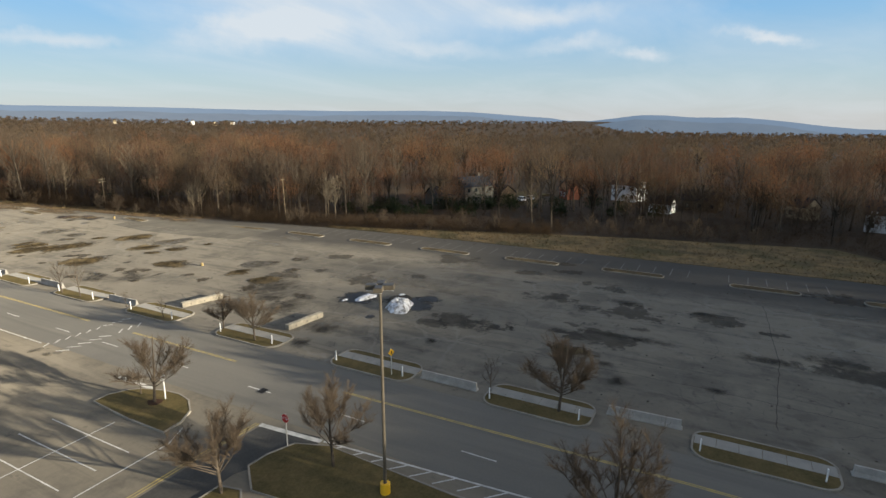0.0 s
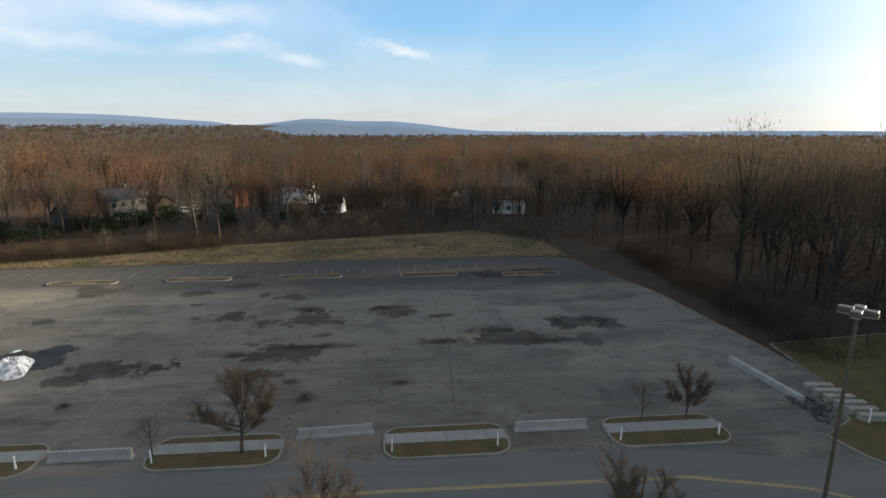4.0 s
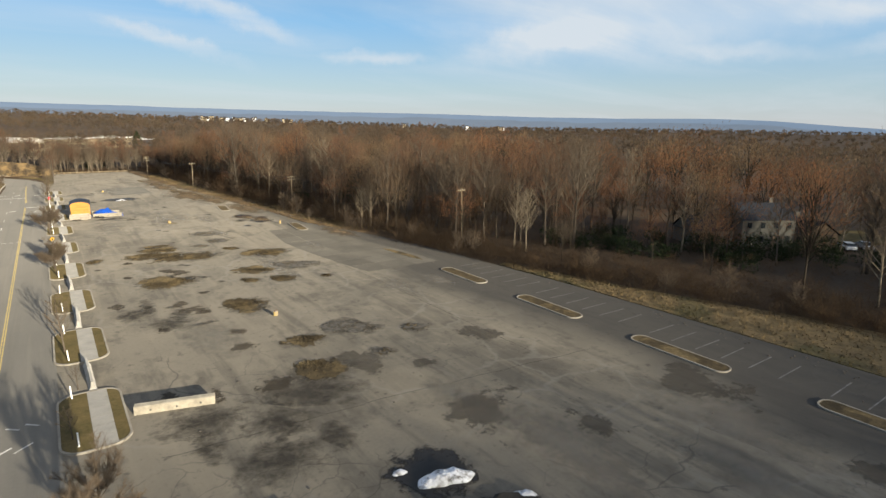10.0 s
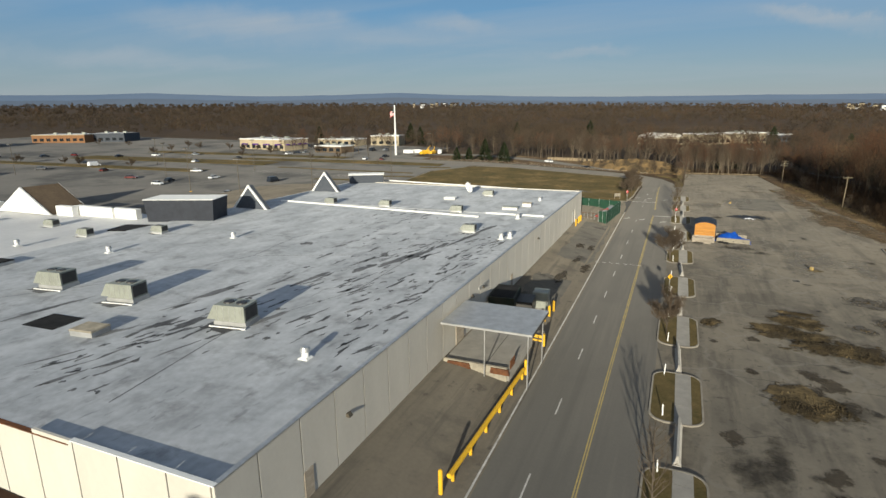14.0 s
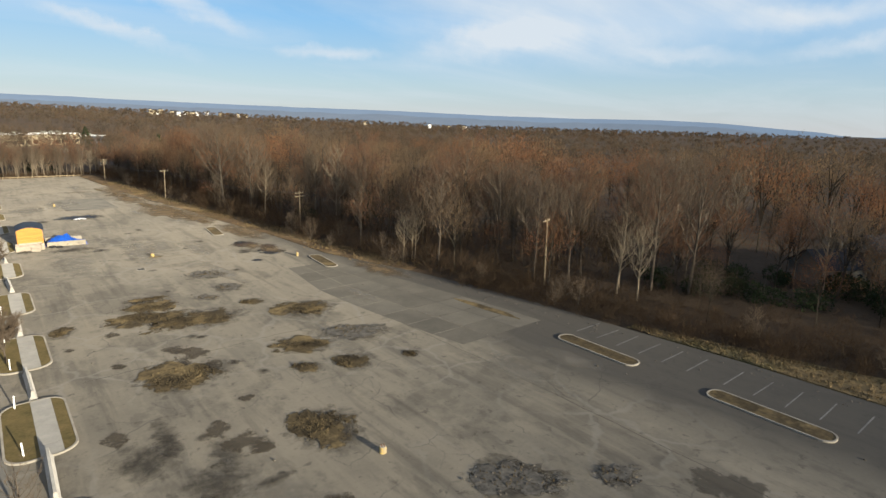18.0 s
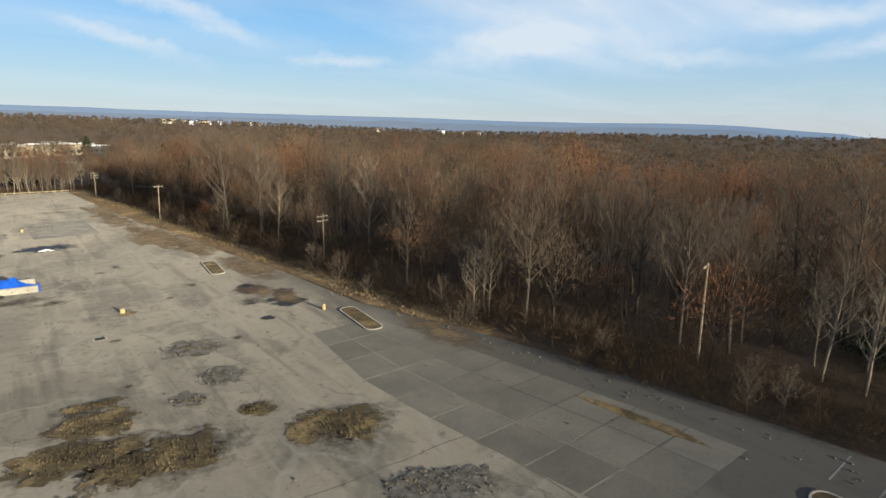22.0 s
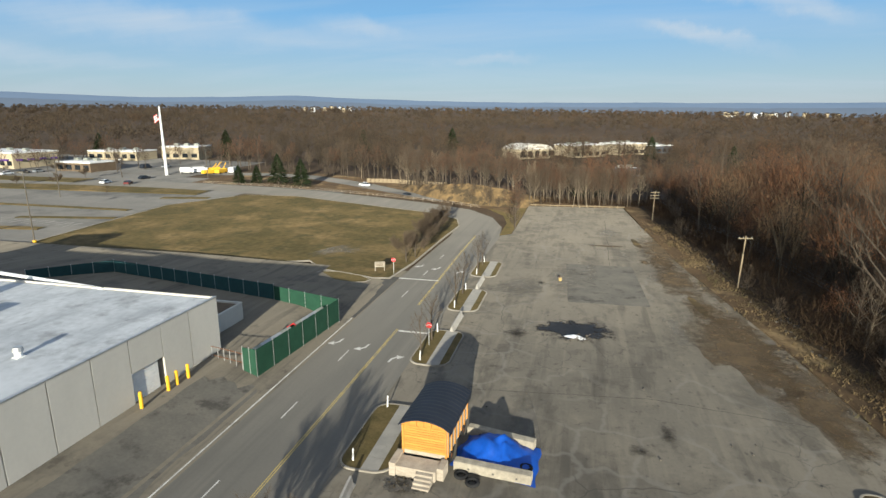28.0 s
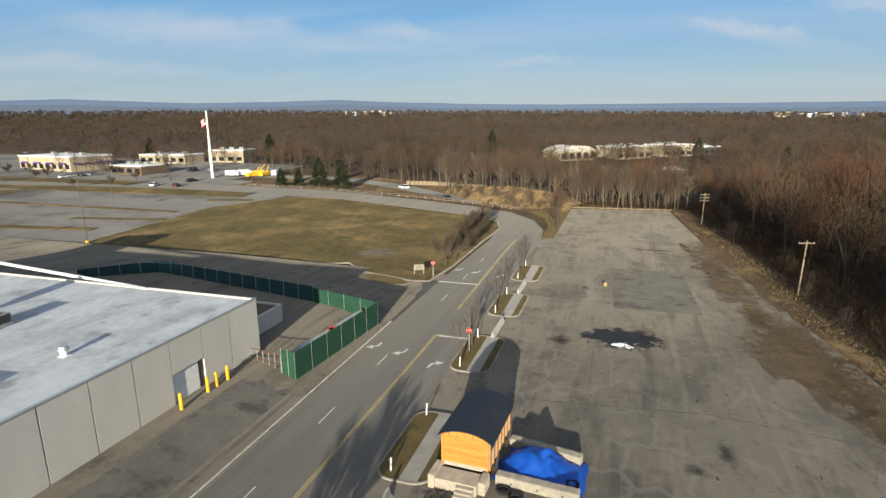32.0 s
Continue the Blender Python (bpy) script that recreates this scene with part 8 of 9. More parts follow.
CLEAR = [(151, 81, 8, 6), (163, 76, 9, 7), (168, 64, 8, 6), (181, 51, 9, 7), (194, 33, 10, 8), (166, 22, 7, 5), (168, -14, 8, 7), (163, -31, 8, 6), (185, 70, 14, 8), (178, 12, 10, 6), (-186, 342, 30, 18), (-131, 344, 16, 14), (-162, 376, 20, 14), (-142, 398, 16, 14), (-378, 334, 28, 20), (-352, 352, 20, 18), (-96, 345, 20, 20), (62, 488, 24, 20), (88, 512, 22, 20), (32, 466, 22, 20)]
def wooded(p):
    x, y = p[:, 0], p[:, 1]
    e = np.interp(y, EDGE_Y, EDGE_X)
    east = (x > e + 2.0) & (y > -60) & (y < 330)
    # the scrub between verge and houses stands low
    north = (y > 319) & (x > 44 + (y - 319) * -0.4) & (x < 900)
    north |= (y > 340 + np.abs(x + 40) * 0.02) & (x > -75) & (x <= 60)
    south = (y < -48) & (x > 60 - (y + 48) * 0.0) & (y >= -260)
    # trees out of view, added to throw shade over the road and stalls
    south |= (y < -66) & (x > 5) & (x <= 62) & (y > -200)
    west = (y > 366) & (x <= -60)
    far = (np.hypot(x - 40, y - 80) > 560)
    ok = east | north | south | west | far
    for cx, cy, ax, ay in CLEAR:
        ok &= ~((np.abs(x - cx) < ax) & (np.abs(y - cy) < ay))
    ok &= ~((x > -20) & (x < 150) & (y > 560) & (y < 720))
    ok &= ~((x > -560) & (x < -60) & (y > 100) & (y < 366))
    ok &= ~((x < 60) & (y < 320) & (x > -560) & (y > -66))
    return ok

def sector(p):
    """Keeps the woods in the directions that the place is seen in."""
    a = np.degrees(np.arctan2(-(p[:, 0] - 40), p[:, 1] - 60))
    return (a > -150) & (a < 84)

zones = []
pts = grid(60, 240, -60, 330, 7.4)
e = np.interp(pts[:, 1], EDGE_Y, EDGE_X)
keep = wooded(pts) & (pts[:, 0] < e + 60)
sel = np.where(keep)[0]
thin = (pts[sel, 1] < 104) & (pts[sel, 0] < e[sel] + 46)
sel = sel[~thin | (rs.uniform(0, 1, len(sel)) < 0.45)]
zones.append((pts[sel], 14, 1150, 0.0017, 0.034, 17, (10, 22)))
pts = grid(90, 420, -130, 345, 8.6)
e = np.interp(pts[:, 1], EDGE_Y, EDGE_X)
keep = wooded(pts) & (pts[:, 0] >= e + 60) & (pts[:, 0] < e + 150)
zones.append((pts[keep], 12, 560, 0.0034, 0.034, 13, (11, 24)))
pts = grid(5, 240, -190, -48, 8.0)
keep = wooded(pts) & (pts[:, 1] <= -84)
zones.append((pts[keep], 8, 420, 0.0048, 0.036, 12, (25, 30)))
# the close second grid lies out of view and thickens that added shade
pts = np.concatenate([grid(5, 240, -84, -48, 7.0), grid(6, 64, -86, -60, 4.2)])
keep = wooded(pts)
zones.append((pts[keep], 9, 1350, 0.0016, 0.038, 18, (25, 30)))
pts = grid(-120, 420, 315, 560, 8.6)
keep = wooded(pts)
zones.append((pts[keep], 10, 210, 0.0085, 0.046, 9, (8, 18)))
pts = grid(-700, 900, -500, 1000, 14)
keep = wooded(pts) & sector(pts) & ~((pts[:, 0] > 60) & (pts[:, 0] < np.interp(pts[:, 1], EDGE_Y, EDGE_X) + 150) & (pts[:, 1] > -130) & (pts[:, 1] < 345)) & ~((pts[:, 0] > -120) & (pts[:, 0] < 420) & (pts[:, 1] >= 315) & (pts[:, 1] < 560)) & ~((pts[:, 0] < 240) & (pts[:, 1] < -48) & (pts[:, 1] > -190))
zones.append((pts[keep], 8, 62, 0.019, 0.080, 7, (9, 20)))
pts = grid(-2000, 2300, -1500, 2400, 36)
dist = np.hypot(pts[:, 0] - 40, pts[:, 1] - 80)
keep = sector(pts) & ((np.abs(pts[:, 0] - 100) > 800) | (pts[:, 1] < -500) | (pts[:, 1] > 1000)) & (dist < 2300)
zones.append((pts[keep], 6, 34, 0.060, 0.18, 6, (9, 19)))
for k, (p, nt_, twigs, tw, tl, clumps, hs) in enumerate(zones):
    trs = np.random.RandomState(60 + k)
    temps = [template(trs, twigs, tw, tl, clumps) for _ in range(nt_)]
    hgt = trs.uniform(hs[0], hs[1], len(p)) * (0.88 + 0.24 * np.sin(p[:, 0] * 0.05 + 1.3 * np.sin(p[:, 1] * 0.021)) * np.sin(p[:, 1] * 0.043))
    if k in (2, 3):
        # the southern woods stand tallest behind the middle of the lot
        hgt *= np.where((p[:, 0] > 62) & (p[:, 0] < 100), 1.06, np.where(p[:, 0] < 64, 0.88, 0.74))
    # stands of russet maples, tan oaks and grey ash, mixed tree by tree
    stand = 0.5 + 0.28 * np.sin(p[:, 0] * 0.037 + 2.0 * np.sin(p[:, 1] * 0.017)) + trs.normal(0, 0.30, len(p))
    if k >= 4:
        stand -= np.where(p[:, 0] < 60, 0.35, 0.05)
    tone = np.where(stand > 0.58, 0, np.where(stand > 0.22, 1, 2))
    # every southern tree takes the dark tone: their backlit shade is put into colour
    if k in (2, 3):
        tone[:] = 2
    for q, mat in enumerate(("woods", "tan_woods", "grey_shaded_woods") if k < 4 else ("far_russet_woods", "far_russet_woods" if k == 4 else "far_woods", "far_woods")):
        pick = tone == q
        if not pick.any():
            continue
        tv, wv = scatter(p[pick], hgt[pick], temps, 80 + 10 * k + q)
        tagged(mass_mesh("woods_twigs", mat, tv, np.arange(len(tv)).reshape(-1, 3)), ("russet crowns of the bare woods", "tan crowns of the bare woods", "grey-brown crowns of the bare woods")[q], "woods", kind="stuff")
        if k < 5:
            tagged(mass_mesh("woods_trunks", "trunks", wv, np.arange(len(wv)).reshape(-1, 3)), "grey trunks and limbs of the bare woods", "woods", kind="stuff")

# young growth under the tall trees
ru = np.random.RandomState(33)
uy = ru.uniform(-44, 325, 1000)
up_ = np.stack([np.interp(uy, EDGE_Y, EDGE_X) + 5 + np.abs(ru.normal(0, 26, 1000)), uy], 1)
us = np.stack([ru.uniform(40, 135, 400), -47 - np.abs(ru.normal(0, 20, 400))], 1)
up_ = np.concatenate([up_, us])
def before_houses(p):
    return (p[:, 1] > 25) & (p[:, 1] < 96) & (p[:, 0] < 186)

up_ = up_[wooded(up_) & (~before_houses(up_) | (ru.uniform(0, 1, len(up_)) < 0.7))]
uy = ru.uniform(-30, 120, 360)
up2 = np.stack([np.interp(uy, EDGE_Y, EDGE_X) + 8 + np.abs(ru.normal(0, 34, 360)), uy], 1)
up2 = up2[wooded(up2) & ~before_houses(up2)]
ut = [template(ru, 150, 0.0030, 0.085, 8) for _ in range(6)]
low = np.where(before_houses(up_), ru.uniform(2.2, 4.6, len(up_)), ru.uniform(3.0, 8.5, len(up_)))
tv, wv = scatter(np.concatenate([up_, up2]), np.concatenate([low, ru.uniform(6.0, 13.0, len(up2))]), ut, 34)
tagged(mass_mesh("sapling_growth", "brush", tv, np.arange(len(tv)).reshape(-1, 3)), "young leafless saplings under the tall trees", "woods", kind="stuff")

# brush along the wood's edge and undergrowth
bp, bh = [], []
rb = np.random.RandomState(9)
for _ in range(2700):
    y = rb.uniform(-48, 316)
    bp.append((float(edge(y)) + abs(rb.normal(0, 16 if y < 110 else 11)) - 0.6, y))
    bh.append(rb.uniform(0.8, 2.4) if y < 108 else rb.choice((rb.uniform(0.8, 2.2), rb.uniform(1.8, 5.5))))
for _ in range(1000):
    y = rb.uniform(38, 116)
    bp.append((float(edge(y)) - 3.0 + abs(rb.normal(0, 7)), y))
    bh.append(rb.uniform(0.9, 2.8))
for _ in range(260):
    bp.append((rb.uniform(47, 84), rb.uniform(313, 320)))
    bh.append(rb.uniform(1.0, 2.4))
for _ in range(600):
    bp.append((rb.uniform(58, 114), -42 - abs(rb.normal(0, 5))))
    bh.append(rb.uniform(0.8, 2.6))
bt = []
for k in range(4):
    n = 72
    a, q = rb.uniform(0, math.tau, n), rb.uniform(0, 0.45, n)
    c = np.stack([q * np.cos(a), q * np.sin(a), rb.uniform(0.0, 0.85, n) * (1 - q / 0.7)], 1)
    d = np.stack([np.cos(a) * 0.5, np.sin(a) * 0.5, np.full(n, 0.8)], 1) * rb.uniform(0.15, 0.4, n)[:, None] + rb.normal(0, 0.1, (n, 3))
    s = np.cross(d, rb.normal(0, 1, (n, 3)))
    s *= 0.006 * rb.uniform(0.6, 1.4, n)[:, None] / np.linalg.norm(s, axis=1)[:, None]
    bt.append((np.stack([c - s, c + s, c + d], 1).reshape(-1, 3), np.zeros((3, 3))))
tv, _ = scatter(np.array(bp), np.array(bh), bt, 4)
tagged(mass_mesh("brush", "brush", tv, np.arange(len(tv)).reshape(-1, 3)), "tangled brown brush at the foot of the woods", "brush", kind="stuff")

def conifer(x, y, h, seed):
    r = random.Random(seed)
    t = thing("evergreen_tree", "dark green conifer with drooping boughs" if h >= 7 else "rounded dark evergreen shrub among bare trees", "tree" if h >= 7 else "shrub", (x, y, far_lift(x, y)), r.uniform(0, 360), group="evergreens")
    part("trunk", Build().tube((0, 0, -0.1), (0, 0, h * 0.95), h * 0.018, 0.02, 7), "bark", t)
    b = Build()
    if h < 7:
        # a rounded, many-lobed evergreen shrub
        lobes = [(r.uniform(-0.42, 0.42) * h, r.uniform(-0.42, 0.42) * h, r.uniform(0.12, 0.42) * h, r.uniform(0.2, 0.34) * h) for _ in range(9)]
        for k in range(900):
            lx, ly, lz, lr = r.choice(lobes)
            d = Vector((r.gauss(0, 1), r.gauss(0, 1), r.gauss(0.25, 1))).normalized()
            c = Vector((lx, ly, lz)) + d * lr * r.uniform(0.6, 1.0)
            c.z = max(c.z, 0.05)
            e = (d + Vector((r.uniform(-0.8, 0.8), r.uniform(-0.8, 0.8), r.uniform(-0.6, 0.8)))).normalized() * r.uniform(0.2, 0.42)
            w = e.cross(Vector((r.uniform(-1, 1), r.uniform(-1, 1), r.uniform(-1, 1)))).normalized() * r.uniform(0.08, 0.17)
            b.add([c - w, c + w, c + e], [(0, 1, 2)])
        part("foliage", b, "evergreen", t)["kind"] = "stuff"
        return
    for k in range(820):
        u = r.random() ** 0.8
        z = h * (0.06 + 0.92 * u)
        L = h * 0.38 * (1 - u) ** 0.8 + 0.2
        a = r.uniform(0, math.tau)
        q = L * r.uniform(0.15, 0.75)
        c = Vector((q * math.cos(a), q * math.sin(a), z))
        d = Vector((math.cos(a), math.sin(a), r.uniform(-0.45, 0.25))) * L * r.uniform(0.35, 0.6)
        s = Vector((-math.sin(a), math.cos(a), r.uniform(-0.3, 0.3))) * h * 0.025 * r.uniform(0.6, 1.3)
        b.add([c - s, c + s, c + d], [(0, 1, 2)])
        b.add([c - s * 0.7 + Vector((0, 0, -0.1)), c + s * 0.7 + Vector((0, 0, 0.12)), c + d * 0.9 + Vector((0, 0, -0.12))], [(0, 1, 2)])
    part("foliage", b, "evergreen", t)["kind"] = "stuff"

for k, (x, y, h) in enumerate(((-60.8, 321.8, 7.2), (-55.2, 325.0, 7.0), (-46.6, 325.4, 11.6), (-35.6, 322.4, 10.4), (131, 84, 5), (136, 90, 5.5), (140, 72, 5), (146, 70, 4.5), (138, 95, 4.5), (150, 66, 5), (143, 86, 4.5), (154, 60, 5.5), (134, 78, 4.5), (128, 92, 4.2), (160, 48, 6), (165, 38, 6), (158, 55, 5), (170, 30, 6.5), (148, 44, 4.5), (118, 172, 10), (106, 178, 6), (62, 330, 8), (70, 335, 9), (136, 66, 4.5), (144, 78, 5.5), (147, 74, 5), (152, 71, 6), (157, 67, 5.5), (162, 63, 5), (149, 79, 4), (131, 88, 4.2), (126, 98, 4.5), (156, 30, 5), (161, 20, 5), (-118, 400, 13), (-140, 430, 14), (100, 470, 14), (-20, 500, 15), (130, 420, 13), (-200, 400, 12), (-70, 470, 14))):
    conifer(x, y, h, 900 + k)

# ---- distant ridges ----
def ridge(name, mat, dist, table, drop, rough, label):
    """A ridge whose crest follows elevations (degrees) over bearings (degrees)."""
    b, n = Build(), 300
    az = [p[0] for p in table]
    el = [p[1] for p in table]
    for k in range(n + 1):
        a = -160 + 250 * k / n
        ux, uy = -math.sin(radians(a)), math.cos(radians(a))
        e = float(np.interp(a, az, el)) - drop + rough * noise.noise((a * 0.25, dist, 1)) + rough * 0.6 * noise.noise((a * 1.1, dist, 4))
        z = 25 + dist * math.tan(radians(e))
        for dd, zz in ((-500, z - 90), (-150, z - 26), (0, z), (400, z - 60)):
            b.v.append((50 + ux * (dist + dd), 80 + uy * (dist + dd), zz))
    for k in range(n):
        for q in range(3):
            i = k * 4 + q
            b.f.append((i, i + 4, i + 5, i + 1))
    tagged(part(name, b, mat, smooth=True), label, "hills", kind="structure")

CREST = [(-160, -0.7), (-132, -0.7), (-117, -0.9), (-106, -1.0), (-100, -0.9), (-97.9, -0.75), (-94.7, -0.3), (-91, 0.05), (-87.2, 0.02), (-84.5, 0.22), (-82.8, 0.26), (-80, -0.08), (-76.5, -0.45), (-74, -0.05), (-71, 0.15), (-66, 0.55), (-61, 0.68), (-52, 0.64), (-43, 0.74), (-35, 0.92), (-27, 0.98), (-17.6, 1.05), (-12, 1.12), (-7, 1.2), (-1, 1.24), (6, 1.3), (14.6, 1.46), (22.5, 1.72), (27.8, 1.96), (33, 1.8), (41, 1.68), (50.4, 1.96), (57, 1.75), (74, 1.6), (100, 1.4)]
ridge("backdrop_hills", "hill", 3700, CREST, 0.0, 0.04, "blue ridge on the horizon, haze put into its colour and glow")
ridge("near_hills", "hill_near", 2600, CREST, 0.42, 0.12, "low wooded ridge before the horizon, haze put into its colour and glow")

# ---- houses among the trees ----
def house(x, y, w, d, h, roof_h, turn, wall="siding", roof_mat="house_roof", chimney=True, label="grey suburban house with a dark shingle roof"):
    t = thing("house", label, "house", (x, y, far_lift(x, y)), turn, group="suburban houses")
    part("wall", Build().box(0, 0, -0.2, w, d, h + 0.2), wall, t)
    o = 0.4
    vs = [(-w / 2 - o, -d / 2 - o, h - 0.15), (w / 2 + o, -d / 2 - o, h - 0.15), (w / 2 + o, d / 2 + o, h - 0.15), (-w / 2 - o, d / 2 + o, h - 0.15), (-w / 2 - o, 0, h + roof_h), (w / 2 + o, 0, h + roof_h)]
    rf = part("roof", Build().add(vs, [(0, 1, 5, 4), (2, 3, 4, 5), (3, 2, 1, 0)]), roof_mat, t)
    part("gable", Build().add([(-w / 2, -d / 2, h), (-w / 2, d / 2, h), (-w / 2, 0, h + roof_h * 0.92), (-w / 2 + 0.2, 0, h)], [(0, 2, 1), (0, 3, 2), (1, 2, 3)]), wall, t)
    part("gable", Build().add([(w / 2, -d / 2, h), (w / 2, d / 2, h), (w / 2, 0, h + roof_h * 0.92), (w / 2 - 0.2, 0, h)], [(0, 1, 2), (0, 2, 3), (1, 3, 2)]), wall, t)
    if chimney:
        part("chimney", Build().box(w * 0.25, 0.6, h, 0.8, 0.8, roof_h + 0.9), "stone", rf)
    for side in (-1, 1):
        for k in range(max(2, int(w / 2.6))):
            for fl in range(1 if h < 4 else 2):
                xx = -w / 2 + (k + 0.5) * w / max(2, int(w / 2.6))
                wn = part("window", Build().box(xx, side * (d / 2 + 0.02), 0.9 + fl * 2.7, 1.2, 0.08, 1.35), "white" if wall in ("white", "brick") else "siding", t)
                part("pane", Build().box(xx, side * (d / 2 + 0.07), 1.0 + fl * 2.7, 0.95, 0.02, 1.12), "glass", wn)
    part("door", Build().box(w * 0.12, -d / 2 - 0.05, 0, 1.0, 0.08, 2.1), "brown_wall", t)
    return t

house(153, 82.5, 8.5, 7, 3.0, 2.6, -30, label="grey single-storey house with a dark hipped roof")
house(162, 76.5, 11, 8, 5.4, 2.8, -30, label="grey two-storey house with a dark roof and chimney")
house(170, 70.5, 9, 7, 2.8, 2.6, 60, "brown_wall", label="dark single-storey garage wing")
house(187, 51.5, 5.5, 5, 3.4, 2.8, 40, "brick", "orange_wall", label="small red-brick house with a russet roof")
house(194, 33, 9, 8, 5.4, 2.6, 70, "white", "house_roof", label="white two-storey house with a grey roof")
house(170, 20, 6, 5, 2.8, 2.0, 80, "white", "house_roof", False, label="small white outbuilding with a grey roof")
house(178, -15, 6, 5, 3.4, 2.4, 40, "beige_wall", "house_roof", False, label="small cream cottage with a grey roof")
house(165, -31.5, 9, 7, 4.2, 3.0, 75, "white", "house_roof", label="white gabled house with a slate roof")
house(181, 10, 10, 7, 3.0, 2.8, 80, "brown_wall", "house_roof", label="dark brown bungalow among the trees")
lawn = Build().prism([(178, 64), (192, 60), (198, 70), (184, 76)], -1.0, -0.4)
tagged(part("lawn", lawn, "grass"), "small sunlit lawn among the houses", "lawn", kind="structure")

# ---- vehicles ----
def car(x, y, turn, paint, van=False, label="parked car"):
    t = thing("car", label, "car", (x, y, far_lift(x, y) + 0.02 if x < -40 or x > 120 or y > 330 else 0.02), turn, group="parked cars")
    L, W, H = (4.6, 1.8, 1.45) if not van else (5.4, 2.0, 2.1)
    body = Build()
    sec = [(-L / 2, 0.35, 0.75), (-L / 2 + 0.1, 0.3, 0.95), (L * 0.22, 0.3, 0.98), (L / 2 - 0.15, 0.3, 0.8), (L / 2, 0.38, 0.62)]
    for px, z0, z1 in sec:
        body.v += [(px, -W / 2, z0), (px, W / 2, z0), (px, W / 2 * 0.96, z1), (px, -W / 2 * 0.96, z1)]
    for k in range(len(sec) - 1):
        a, b2 = k * 4, k * 4 + 4
        body.f += [(a + q, a + (q + 1) % 4, b2 + (q + 1) % 4, b2 + q) for q in range(4)]
    body.f += [(3, 2, 1, 0), (len(sec) * 4 - 4, len(sec) * 4 - 3, len(sec) * 4 - 2, len(sec) * 4 - 1)]
    part("body", body, paint, t)
    x0, x1, x2, x3 = ((-L * 0.44, -L * 0.3, L * 0.08, L * 0.26) if not van else (-L * 0.48, -L * 0.46, L * 0.2, L * 0.34))
    part("cabin", Build().add([(x0, -W * 0.47, 0.93), (x3, -W * 0.47, 0.93), (x3, W * 0.47, 0.93), (x0, W * 0.47, 0.93), (x1, -W * 0.38, H), (x2, -W * 0.38, H), (x2, W * 0.38, H), (x1, W * 0.38, H)], [(0, 1, 5, 4), (1, 2, 6, 5), (2, 3, 7, 6), (3, 0, 4, 7)]), "glass" if not van else paint, t, "dark glazed cabin")
    part("roof", Build().box((x1 + x2) / 2, 0, H - 0.01, x2 - x1, W * 0.76, 0.05), paint, t)
    for s in (-1, 1):
        for px in (-L * 0.31, L * 0.31):
            part("wheel", Build().tube((px, s * (W / 2 - 0.2), 0.32), (px, s * (W / 2 + 0.02), 0.32), 0.32, 0.32, 12), "black", t)
        part("headlight", Build().box(L / 2 - 0.03, s * W * 0.36, 0.6, 0.08, 0.3, 0.14), "lamp_glass", t)

PAINT = ["car_white", "car_dark", "car_silver", "car_dark", "car_white", "car_red", "car_dark"]
WORD = {"car_white": "white car parked in the distant car park", "car_dark": "dark car parked in the distant car park", "car_silver": "silver car parked in the distant car park", "car_red": "dark red car parked in the distant car park"}
rc = random.Random(31)
for k, (x, y) in enumerate(((-134, 202), (-137, 210), (-92.8, 195), (-76, 202), (-213, 234), (-269, 263), (-278, 252), (-181, 265), (-240, 268), (-209, 292), (-171, 285), (-127, 223), (-158, 210), (-99, 225), (-162.6, 316), (-161, 322), (-158, 326), (-103, 322.6), (-107, 308), (-98, 309), (-157, 365), (-165, 377), (-128, 352), (-122, 358), (-230, 240), (-150, 236), (-190, 222), (-222, 215), (-226, 280), (-300, 240))):
    p = PAINT[k % len(PAINT)]
    car(x, y, rc.choice((0, 90, 20, 110)) + rc.uniform(-8, 8), p, van=(k % 9 == 4), label=WORD[p])
car(172, 63.5, 40, "car_white", label="white car parked beside a house")
car(176, 62, 40, "car_silver", label="silver car parked beside a house")

# ---- the front car park and its planted strips ----
fp = Build()
fxs, fys = [-460, -380, -300, -240, -190, -150, -120, -90, -64, -47], [150, 190, 215, 232, 250, 270, 290, 306]
for y in fys:
    for x in fxs:
        fp.v.append((x, y, far_lift(x, y) + 0.0))
for j in range(len(fys) - 1):
    for k in range(len(fxs) - 1):
        a = j * len(fxs) + k
        fp.f.append((a, a + 1, a + 1 + len(fxs), a + len(fxs)))
tagged(part("front_car_park", fp, "far_asphalt"), "wide pale old car park before the mall", "car park", kind="structure")
apron = Build()
ax, ay = [-92, -72, -56.5, -44, -30, -16], [228, 262, 286, 303.5, 312, 322, 332]
for y in ay:
    for x in ax:
        apron.v.append((x, y, far_lift(x, y) + 0.012))
for j in range(len(ay) - 1):
    for k in range(len(ax) - 1):
        a = j * len(ax) + k
        if ax[k] > -57 and ay[j] < 303:
            continue
        apron.f.append((a, a + 1, a + 1 + len(ax), a + len(ax)))
tagged(part("front_apron", apron, "far_asphalt"), "pale asphalt between the field and the road bend", "car park", kind="structure")
ext = Build()
for y in (304, 335, 362, 392):
    for x in (-460, -300, -190, -130, -92):
        ext.v.append((x, y, far_lift(x, y) + 0.02))
for j in range(3):
    for k in range(4):
        a = j * 5 + k
        ext.f.append((a, a + 1, a + 6, a + 5))
tagged(part("outer_car_park", ext, "far_asphalt"), "pale asphalt around the outlying shops", "car park", kind="structure")

